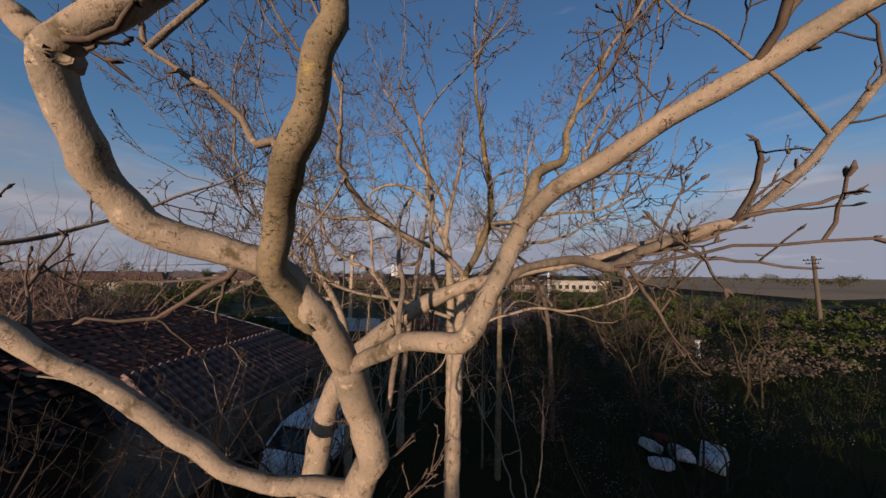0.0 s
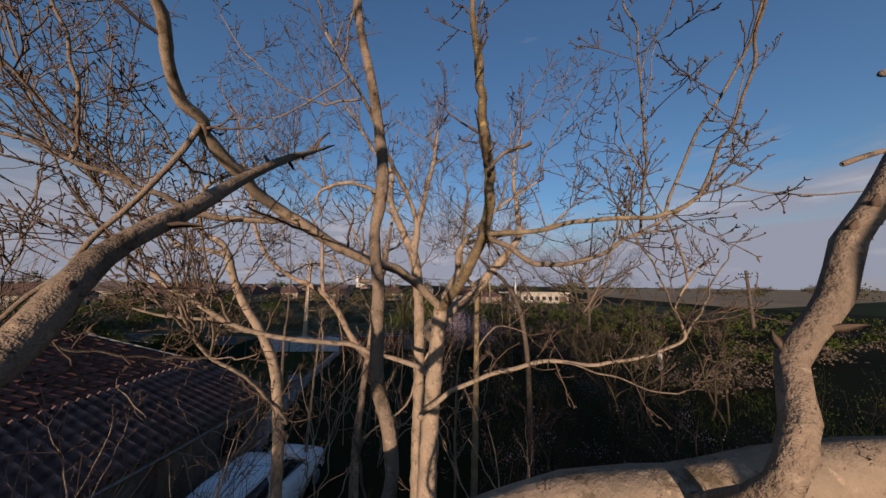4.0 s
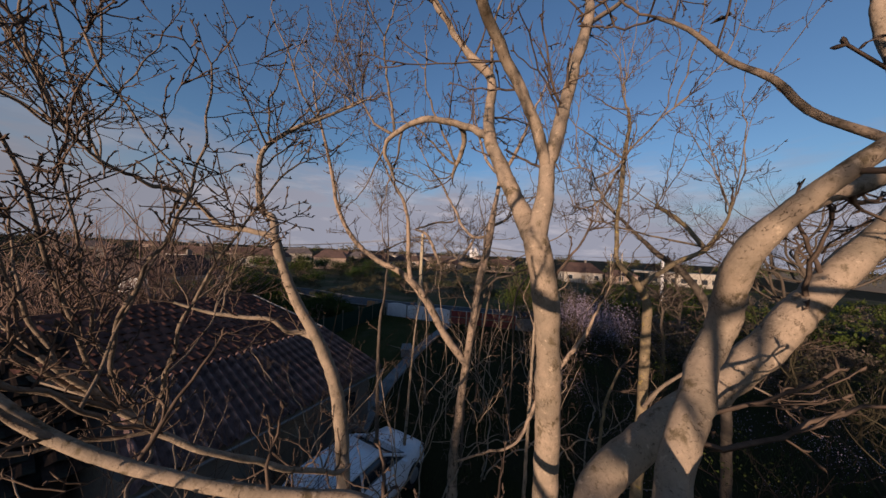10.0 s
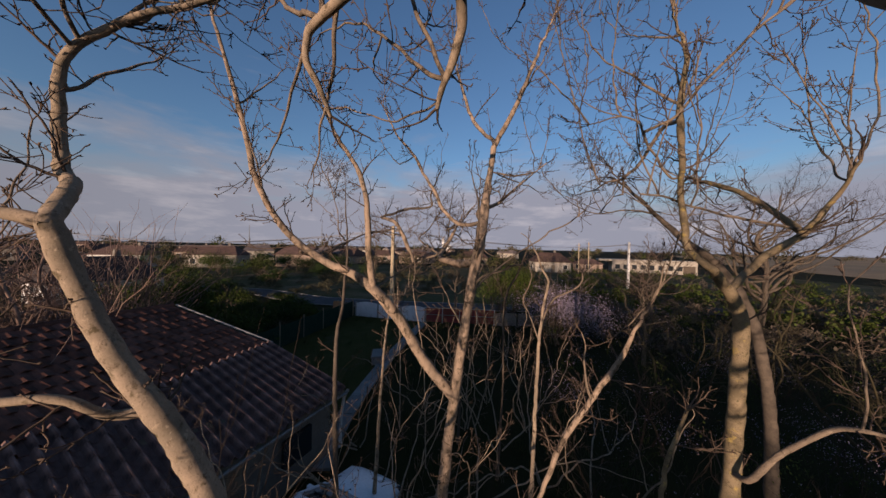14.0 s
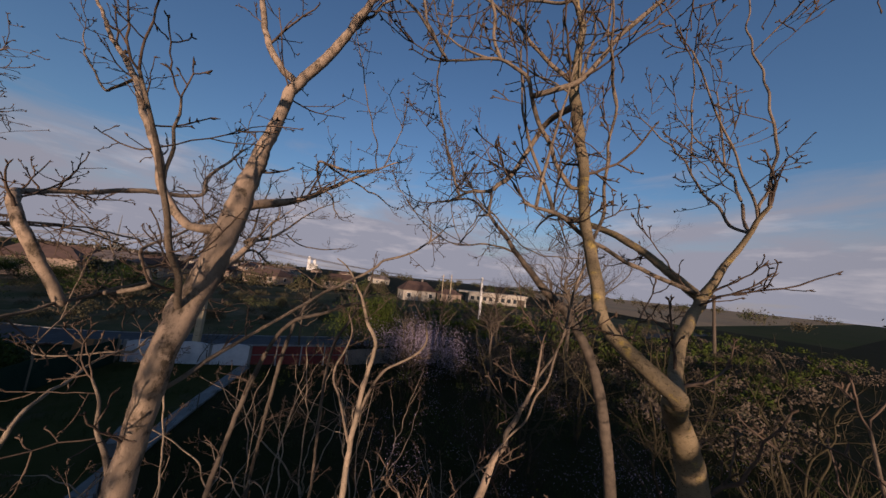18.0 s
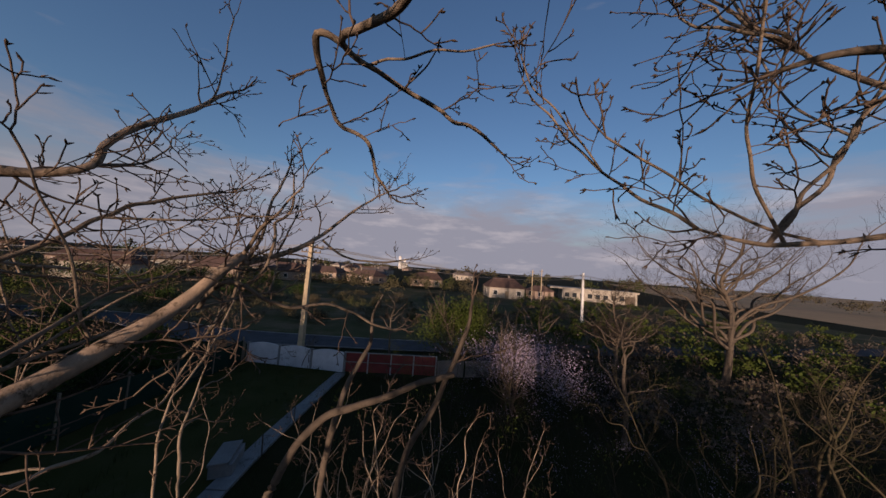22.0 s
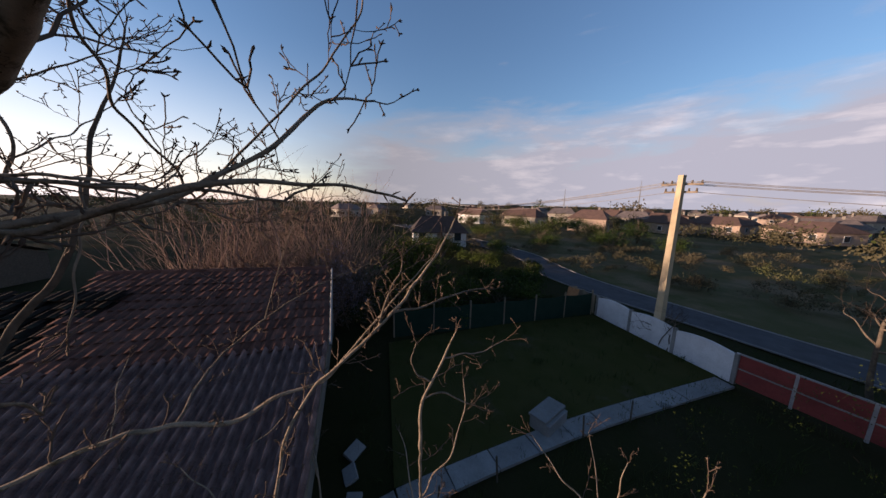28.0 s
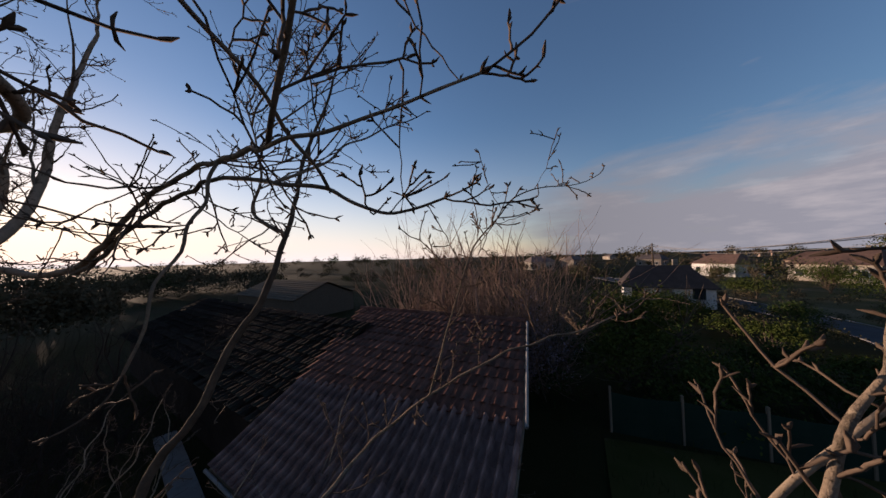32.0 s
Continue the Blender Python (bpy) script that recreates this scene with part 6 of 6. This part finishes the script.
limbs.append([(2.51, 11.53, 5.88, 0.047), (2.65, 11.60, 5.96, 0.047), (2.92, 11.72, 6.10, 0.047), (3.24, 11.81, 6.28, 0.049), (3.62, 11.87, 6.47, 0.051), (3.72, 11.79, 6.71, 0.034), (3.72, 11.66, 6.94, 0.022), (3.68, 11.55, 7.10, 0.014)])
limbs.append([(3.63, 11.87, 6.48, 0.024), (3.60, 11.88, 6.49, 0.024), (3.01, 11.96, 6.62, 0.019), (2.55, 11.97, 6.73, 0.015), (2.18, 11.95, 6.83, 0.011), (2.01, 11.98, 6.85, 0.007)])
limbs.append([(2.63, 11.58, 4.21, 0.036), (2.54, 11.35, 4.36, 0.036), (2.66, 11.27, 4.60, 0.030), (2.95, 11.14, 4.92, 0.025), (3.35, 11.05, 4.88, 0.018), (3.71, 10.97, 4.73, 0.014)])
limbs.append([(2.09, 12.07, 7.54, 0.022), (2.31, 11.93, 7.64, 0.022), (2.44, 11.85, 7.84, 0.019), (2.62, 11.74, 8.09, 0.018), (2.84, 11.60, 8.36, 0.015), (3.04, 11.49, 8.54, 0.012)])
limbs.append([(3.60, 11.87, 6.46, 0.050), (3.63, 12.30, 6.85, 0.046), (3.68, 12.75, 7.13, 0.043), (3.75, 13.18, 7.31, 0.038), (4.07, 13.71, 7.50, 0.032), (4.25, 14.05, 7.50, 0.020), (4.40, 14.36, 7.41, 0.010)])
limbs.append([(2.56, 12.15, 7.72, 0.036), (2.66, 12.55, 7.78, 0.034), (2.59, 12.80, 7.45, 0.030), (2.40, 12.87, 7.25, 0.024), (2.22, 12.91, 7.20, 0.016), (2.07, 12.96, 7.10, 0.011), (1.95, 12.99, 7.07, 0.006)])
limbs.append([(2.40, 12.87, 7.25, 0.018), (2.42, 12.89, 7.12, 0.016), (2.41, 12.89, 7.03, 0.012), (2.31, 12.92, 7.00, 0.006)])
tree("walnut_tree", "leaning forked walnut with mossy brown bark and dark crown", trunks, limbs, 146, boughs=1.3, per_m=5.4, bark=BARK_LICHEN, crown=18, girth=0.7)
trunks = [[(5.40, 13.50, 0.00, 0.120), (5.35, 13.60, 4.00, 0.100), (5.10, 13.75, 5.40, 0.090), (4.69, 13.90, 6.10, 0.078), (4.28, 13.95, 6.41, 0.070), (3.83, 14.13, 6.93, 0.047), (3.56, 14.21, 7.25, 0.035), (3.14, 14.39, 7.66, 0.020), (2.84, 14.52, 7.63, 0.010)]]
limbs = []
limbs.append([(3.83, 14.13, 6.93, 0.022), (3.70, 14.30, 7.00, 0.020), (3.45, 14.55, 7.05, 0.016), (3.15, 14.75, 7.00, 0.011), (2.95, 14.90, 7.08, 0.007)])
limbs.append([(3.50, 14.24, 7.30, 0.018), (3.50, 14.40, 7.50, 0.015), (3.35, 14.62, 7.80, 0.011), (3.30, 14.80, 8.10, 0.007)])
# shade on this trunk is painted by the darker bark
tree("walnut_tree", "narrow leaning walnut at the edge of scrub", trunks, limbs, 157, boughs=2.2, per_m=8.0, crown=6, girth=0.8, top=8.6, bark=DARK_OR_SHADED_BARK)


# ---- scrub, shrubs and further trees ----
def wild_tree(name, label, at, height, spread, seed, stems=1, material=None, twig=None, fork=0.3, n_limbs=9, r=0.14, per_m=3.0, reach=(0.5, 1.3), dense=0.6, category="tree", group="bare trees"):
    """A bare tree or shrub grown freely: stems, limbs and twigs."""
    rng = np.random.default_rng(seed)
    x, y, z = at
    root = thing(name, Matrix.Translation(at), label, category, group)
    out = ([], [], [])
    for s in range(stems):
        lean = rng.normal(size=2) * (0.05 if stems == 1 else 0.22) * height
        foot = rng.normal(size=2) * (0 if stems == 1 else 0.25)
        h = height * rng.uniform(0.75, 1.0) if stems > 1 else height
        T = []
        for i in range(7):
            t = i / 6
            w = rng.normal(size=2) * 0.02 * height * (i > 0)
            T.append((x + foot[0] + lean[0] * t ** 1.3 + w[0], y + foot[1] + lean[1] * t ** 1.3 + w[1], z + h * t, r * (1 - t) ** 0.8 + 0.008))
        put("trunk", limb_mesh("trunk", T, material or DARK_OR_SHADED_BARK, 0.12, 9, seed=seed + s), root)
        on_limb(rng, out, T, per_m * 0.6, reach, 0.4, 0.3, dense, 0.35, buds=False)
        for k in range(n_limbs if stems == 1 else max(2, n_limbs // stems)):
            t = rng.uniform(fork, 0.92)
            a = rng.uniform(0, 2 * math.pi)
            b = np.array([np.interp(t * 6, range(7), [p[j] for p in T]) for j in range(4)])
            ln = spread * (1.15 - t) * rng.uniform(0.6, 1.15)
            rise = rng.uniform(0.45, 1.1)
            L = []
            for i in range(6):
                q = i / 5
                w = rng.normal(size=3) * 0.05 * ln * (i > 0)
                L.append((b[0] + math.cos(a) * ln * q + w[0], b[1] + math.sin(a) * ln * q + w[1], b[2] + rise * ln * q ** 1.2 + w[2], b[3] * 0.6 * (1 - q) + 0.006))
            if clear(np.array(L)[:, :3], 0.7):
                put("limb", limb_mesh("limb", L, material or DARK_OR_SHADED_BARK, 0.12, 7, seed=seed + 20 + k), root)
                on_limb(rng, out, L, per_m, reach, 0.2, 0.25, dense, 0.35, buds=False)
    tagged(put("twig_spray", twig_mesh("twig_spray", out, twig or BRUSH, (4, 3, 3)), root), kind="stuff")
    return root


wild_tree("bare_tree", "tall bare roadside tree with fine spreading crown", (23.5, 29.5, 0), 11.0, 9.0, 301, n_limbs=36, r=0.22, fork=0.22, per_m=3.2, reach=(0.8, 1.9), dense=0.55)
wild_tree("bare_tree", "bare tree with rounded brown twig crown", (16.5, 31.0, 0), 6.5, 4.2, 302, n_limbs=24, r=0.15, fork=0.2, per_m=4.5, reach=(0.6, 1.4), dense=0.8)
wild_tree("bare_tree", "small bare fruit tree beside the red fence", (1.2, 34.0, 0), 4.6, 2.2, 303, n_limbs=9, r=0.08, dense=0.5)
wild_tree("bare_tree", "bare orchard tree with tangled crown", (11.0, 24.0, 0), 5.4, 2.8, 304, n_limbs=11, r=0.1, dense=0.5)
wild_tree("bare_tree", "bare tree behind the low wall", (12.5, 34.5, 0), 6.2, 2.8, 305, n_limbs=10, r=0.1, dense=0.5)
wild_tree("bare_shrub", "pinkish bare many-stemmed shrub behind the roof ridge", (-13.4, 17.2, 0), 8.0, 2.6, 306, material=PINK_TWIG, twig=PINK_TWIG, stems=7, n_limbs=18, r=0.07, category="shrub", group="bare shrubs", dense=0.6)
wild_tree("bare_shrub", "bare upright shrub behind the old roof", (-14.6, 14.2, 0), 6.8, 2.2, 307, material=PINK_TWIG, twig=PINK_TWIG, stems=5, n_limbs=12, r=0.06, category="shrub", group="bare shrubs")
wild_tree("dry_shrub", "dry straggling shrub at the pole foot", (-4.2, 32.4, 0), 2.0, 1.2, 308, stems=5, n_limbs=10, r=0.02, reach=(0.3, 0.7), category="shrub", group="bare shrubs")
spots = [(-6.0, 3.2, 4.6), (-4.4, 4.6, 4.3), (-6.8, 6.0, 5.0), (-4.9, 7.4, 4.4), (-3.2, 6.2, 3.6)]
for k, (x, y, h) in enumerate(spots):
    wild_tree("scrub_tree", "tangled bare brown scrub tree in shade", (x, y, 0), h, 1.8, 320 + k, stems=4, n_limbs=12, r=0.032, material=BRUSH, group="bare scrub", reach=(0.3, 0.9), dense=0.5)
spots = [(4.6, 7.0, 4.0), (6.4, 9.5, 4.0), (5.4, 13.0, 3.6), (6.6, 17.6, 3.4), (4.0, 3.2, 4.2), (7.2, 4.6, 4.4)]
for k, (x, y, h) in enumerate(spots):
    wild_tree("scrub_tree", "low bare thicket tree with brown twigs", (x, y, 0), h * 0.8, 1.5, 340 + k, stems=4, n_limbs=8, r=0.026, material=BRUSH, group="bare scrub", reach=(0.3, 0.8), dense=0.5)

spots = [(8.2, 12.4, 4.6), (10.6, 15.4, 5.2), (12.6, 19.6, 5.6), (8.6, 19.0, 4.2), (15.5, 14.0, 5.4), (19.0, 19.5, 6.2)]
for k, (x, y, h) in enumerate(spots):
    wild_tree("scrub_tree", "bushy scrub tree with fine olive budding twigs", (x, y, 0), h, 2.6, 380 + k, stems=4, n_limbs=14, r=0.035, material=OLIVE_TWIG, twig=OLIVE_TWIG, group="bare scrub", per_m=3.4, reach=(0.4, 1.0), dense=0.75)

bush("leafy_tree", "fresh green leafy tree beside the road", "tree", (5.8, 34.0, 0), (3.6, 3.0, 3.0), 14000, 0.07, LEAF, 401, 6)
bush("blossom_tree", "small fruit tree in pale pink blossom", "tree", (7.4, 27.0, 0), (3.6, 3.2, 2.6), 9000, 0.035, BLOSSOM, 402, 6)
bush("blossom_tree", "plum tree with white blossom behind the house", "tree", (-13.2, 19.6, 0), (2.2, 2.0, 2.6), 6000, 0.035, BLOSSOM, 403, 6)
bush("leafy_bush", "tall fresh green bush beside the net fence", "bush", (-14.0, 23.4, 0), (2.8, 2.8, 2.9), 11000, 0.07, LEAF, 404, 5, "dark bushes")
spots = [(-19.5, 34, 2.0), (-18, 39.0, 0.9), (-16, 36.5, 1.3), (-25, 40, 2.0), (-10.9, 30.6, 1.3), (-30, 36, 2.4), (-23, 34.5, 1.6), (-13.4, 20.8, 2.0), (-13.6, 27.0, 2.1), (-12.2, 29.2, 1.6), (-11.9, 24.6, 1.9), (-13.0, 32.6, 1.5), (-16.4, 24.8, 2.2), (-15.6, 30.4, 1.8), (-16.0, 19.0, 2.2), (-18.4, 27.6, 2.0), (-15.0, 33.6, 1.4), (-27, 33, 2.2), (-32, 33.5, 2.2), (-26, 50, 2.8), (-34, 58, 3.8), (-22, 60, 3.0), (-44, 62, 4.0), (-30, 68, 3.8), (-52, 70, 4.2), (-15, 62, 2.6), (-40, 50, 3.2), (-24, 72, 4.0), (-62, 62, 4.2), (-38, 76, 4.0), (-66, 72, 4.4), (-46, 78, 3.6), (-30.5, 33.8, 2.0), (-31.5, 36.5, 1.7), (-28.5, 35.6, 1.6)]
for k, (x, y, h) in enumerate(spots):
    bush("leafy_bush", "dark green bush beyond the net fence in shade" if x > -17 else "green roadside bush with fresh leaves", "bush", (x, y, 0), (h * 1.0, h * 1.0, h * 0.62), int((1300 if y < 45 else 900) * h), 0.07 if y < 45 else 0.085, LEAF_DARK if k % 2 else LEAF, 410 + k, 4, "dark bushes")


def thicket(name, label, seed, boxes, height, material, thick=0.007):
    """Tangled bare undergrowth: arching shoots with side twigs, over some stretches of ground."""
    rng = np.random.default_rng(seed)
    out = ([], [], [])
    for x0, x1, y0, y1, n in boxes:
        for _ in range(n):
            c = (rng.uniform(x0, x1), rng.uniform(y0, y1))
            h = height * rng.uniform(0.5, 1.0)
            for _ in range(3):
                z = rng.uniform(0, 0.35) * h
                d = np.array((rng.normal() * 0.55, rng.normal() * 0.55, 1.0))
                grow(rng, (c[0] + rng.normal() * 0.15, c[1] + rng.normal() * 0.15, z), d / np.linalg.norm(d), h * rng.uniform(0.6, 1.15), thick * rng.uniform(0.7, 1.5), 0, out, 0.12, 0.3, 9.0 * 0.085 / h, 0.5, buds=False)
    tagged(put(name, twig_mesh(name, out, material, (3, 3, 3))), label, "undergrowth", "", "stuff")


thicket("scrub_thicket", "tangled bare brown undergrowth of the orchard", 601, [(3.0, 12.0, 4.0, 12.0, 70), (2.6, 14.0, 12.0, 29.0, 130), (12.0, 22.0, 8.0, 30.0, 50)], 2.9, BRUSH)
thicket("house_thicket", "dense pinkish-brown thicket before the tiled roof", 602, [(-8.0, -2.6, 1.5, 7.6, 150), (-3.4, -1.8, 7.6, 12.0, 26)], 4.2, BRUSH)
thicket("ridge_thicket", "bare pinkish shrubs behind the roof ridge", 604, [(-16.0, -12.4, 13.0, 20.6, 150)], 6.4, PINK_TWIG, 0.02)


def budding_shrub(at, height, seed, stems=3, spread=0.5, label="many-stemmed bare shrub with pale opening buds"):
    """Crooked stems from one foot, each with budded side twigs."""
    rng = np.random.default_rng(seed)
    x, y = at
    root = thing("budding_shrub", Matrix.Translation((x, y, 0)), label, "shrub", "budding shrubs")
    out = ([], [], [])
    for k in range(stems):
        a = 2 * math.pi * (k + rng.uniform(-0.3, 0.3)) / stems
        d = np.array((math.cos(a) * spread, math.sin(a) * spread, 1.0))
        B = crooked(rng, (x + math.cos(a) * 0.08, y + math.sin(a) * 0.08, 0), d, height * rng.uniform(0.8, 1.1), 0.024, 0.006, 17, 0.6, 0.02)
        if not clear(np.array(B)[:, :3], 0.5):
            continue
        put("stem", limb_mesh("stem", B, BARK, 0.1, 7, seed=seed + k), root)
        on_limb(rng, out, B, 2.3, (0.22, 0.55), 0.55, 0.08, 0.9, 0.5)
        for _ in range(2):
            b = B[int(rng.integers(7, 12))]
            f = crooked(rng, b[:3], d + rand_dir(rng) * 0.9, height * rng.uniform(0.18, 0.3), b[3] * 0.8, 0.005, 8, 0.34, 0.05)
            if clear(np.array(f)[:, :3], 0.5):
                put("branch", limb_mesh("branch", f, BARK, 0.1, 6, seed=seed + 40), root)
                on_limb(rng, out, f, 2.8, (0.2, 0.5), 0.2, 0.08, 0.9, 0.5)
    tagged(put("twig_spray", twig_mesh("twig_spray", out, TWIG), root), "budding pale twigs", kind="stuff")
    return root


for k, (x, y, h) in enumerate(((-1.1, 12.1, 4.6), (-2.0, 13.3, 4.9), (-1.3, 15.0, 4.5), (-2.9, 11.6, 4.4), (-2.6, 17.4, 4.2), (-0.6, 19.2, 4.3), (0.8, 18.4, 4.3), (1.8, 17.4, 4.7), (2.7, 16.2, 4.8), (2.9, 18.4, 4.6), (1.8, 20.0, 4.5), (0.7, 15.2, 4.6), (3.3, 14.9, 4.8), (2.6, 9.8, 4.2), (-3.3, 13.6, 4.6), (-2.4, 10.2, 4.4))):
    budding_shrub((x, y), h, 700 + 7 * k, 3 if k % 3 else 4)


def leaf_specks(name, label, seed, boxes, low, high, size, material):
    """Opening leaves scattered in loose clusters through the undergrowth."""
    rng = np.random.default_rng(seed)
    Vs, Fs, base = [], [], 0
    for x0, x1, y0, y1, n in boxes:
        for _ in range(n):
            c = (rng.uniform(x0, x1), rng.uniform(y0, y1), rng.uniform(low, high))
            V, F = leafy(rng, c, (0.7, 0.7, 0.6), 60, size, 6)
            Vs.append(V)
            Fs.append(F + base)
            base += len(V)
    tagged(put(name, mesh_np(name, np.vstack(Vs), np.vstack(Fs), material, False)), label, "leaves", "", "stuff")


leaf_specks("young_leaves", "small fresh leaves opening in the undergrowth", 621, [(4, 20, 8, 30, 260), (-1, 4, 22, 30, 30)], 0.8, 2.9, 0.022, LEAF)
leaf_specks("pale_buds", "tiny pale buds on the scrub shoots", 622, [(3, 14, 10, 28, 160)], 0.6, 2.6, 0.016, BLOSSOM)


def grass_tufts():
    """Blades in tufts over the yard and scrub floor."""
    rng = np.random.default_rng(77)
    n = 26000
    c = np.stack([rng.uniform(-14, 22, 2600), rng.uniform(1.5, 36, 2600)], 1)
    c = c[~((c[:, 0] > -10.5) & (c[:, 0] < -2.0) & (c[:, 1] < 18.6) & (c[:, 1] > 7.5))]
    p = c[rng.integers(0, len(c), n)] + rng.normal(size=(n, 2)) * 0.12
    h = rng.uniform(0.08, 0.34, n)
    a = rng.uniform(0, 6.28, n)
    w = np.stack([np.cos(a), np.sin(a)], 1) * 0.008
    lean = rng.normal(size=(n, 2)) * 0.09
    z0 = np.full((n, 1), -0.03)
    V = np.stack([np.hstack([p - w, z0]), np.hstack([p + w, z0]), np.hstack([p + lean + w * 0.2, h[:, None]]), np.hstack([p + lean - w * 0.2, h[:, None]])], 1)
    tagged(put("grass", mesh_np("grass", V.reshape(-1, 3), np.arange(4 * n).reshape(-1, 4), GRASS, False)), "rough dark grass tufts over the yard floor", "grass", "", "stuff")


grass_tufts()


def far_woods(name, label, seed, count, near, far, size, material, arc, leaves=170, leaf=0.075):
    """Joined crowns of far trees and hedges."""
    rng = np.random.default_rng(seed)
    Vs, Fs, base = [], [], 0
    for _ in range(count):
        a = rng.uniform(*arc)
        d = rng.uniform(near ** 0.5, far ** 0.5) ** 2
        x, y = math.sin(a) * d, 15 + math.cos(a) * d
        if material is WOOD_FAR and 22 < x < 95 and 24 < y < 90 and rng.random() < 0.8:
            continue
        h = size * rng.uniform(0.5, 1.3)
        V, F = leafy(rng, (x, y, h * 0.5), (h * rng.uniform(0.5, 0.9), h * rng.uniform(0.5, 0.9), h * 0.55), leaves, h * leaf, 7)
        Vs.append(V)
        Fs.append(F + base)
        base += len(V)
    tagged(put(name, mesh_np(name, np.vstack(Vs), np.vstack(Fs), material, False)), label, "woods", "", "stuff")


far_woods("far_woods", "dark distant bare woods along the horizon", 501, 290, 160, 700, 10.0, WOOD_FAR, (-3.14, 3.14), 300, 0.05)
# belt added sunward so that ground and low growth lie in its shadow
far_woods("shade_belt", "dark dense tree belt added beyond the fields to block low sun", 504, 180, 62, 105, 5.2, WOOD_FAR, (-3.35, -2.25), 330, 0.045)
def hedge_row(name, label, seed, a, b, count, size, material):
    """An uneven row of twiggy hedge trees from a to b."""
    rng = np.random.default_rng(seed)
    Vs, Fs, base = [], [], 0
    for k in range(count):
        t = (k + rng.uniform(-0.5, 0.5)) / count
        x, y = lerp(a[0], b[0], t) + rng.normal() * 0.8, lerp(a[1], b[1], t) + rng.normal() * 0.8
        h = size * rng.uniform(0.82, 1.08)
        V, F = leafy(rng, (x, y, h * 0.5), (1.3, 1.3, h * 0.5), 700, 0.16, 9)
        Vs.append(V)
        Fs.append(F + base)
        base += len(V)
    tagged(put(name, mesh_np(name, np.vstack(Vs), np.vstack(Fs), material, False)), label, "hedge", "", "stuff")


# added hedge that keeps the low sun off the lower trunks and scrub
hedge_row("orchard_hedge", "dark bare hedge added on the sunward side to shade the orchard", 507, (-20.0, -15.5), (-2.0, -23.6), 22, 6.8, WOOD_FAR)
far_woods("village_trees", "bare garden trees and hedges among the houses", 502, 150, 62, 150, 4.2, WOOD_FAR, (-2.2, 0.55), 330, 0.048)
far_woods("roadside_scrub", "dark low scrub across the road", 503, 240, 30, 62, 1.5, WOOD_FAR, (-1.15, 0.5), 330, 0.045)
far_woods("field_hedge", "loose green hedge and bushes along the field edge", 505, 340, 28, 90, 1.6, LEAF, (0.45, 1.5), 110, 0.085)
far_woods("field_scrub", "low brown bare scrub along the field edge", 506, 520, 16, 70, 1.4, DARK_OR_SHADED_BARK, (0.4, 1.55), 90, 0.07)
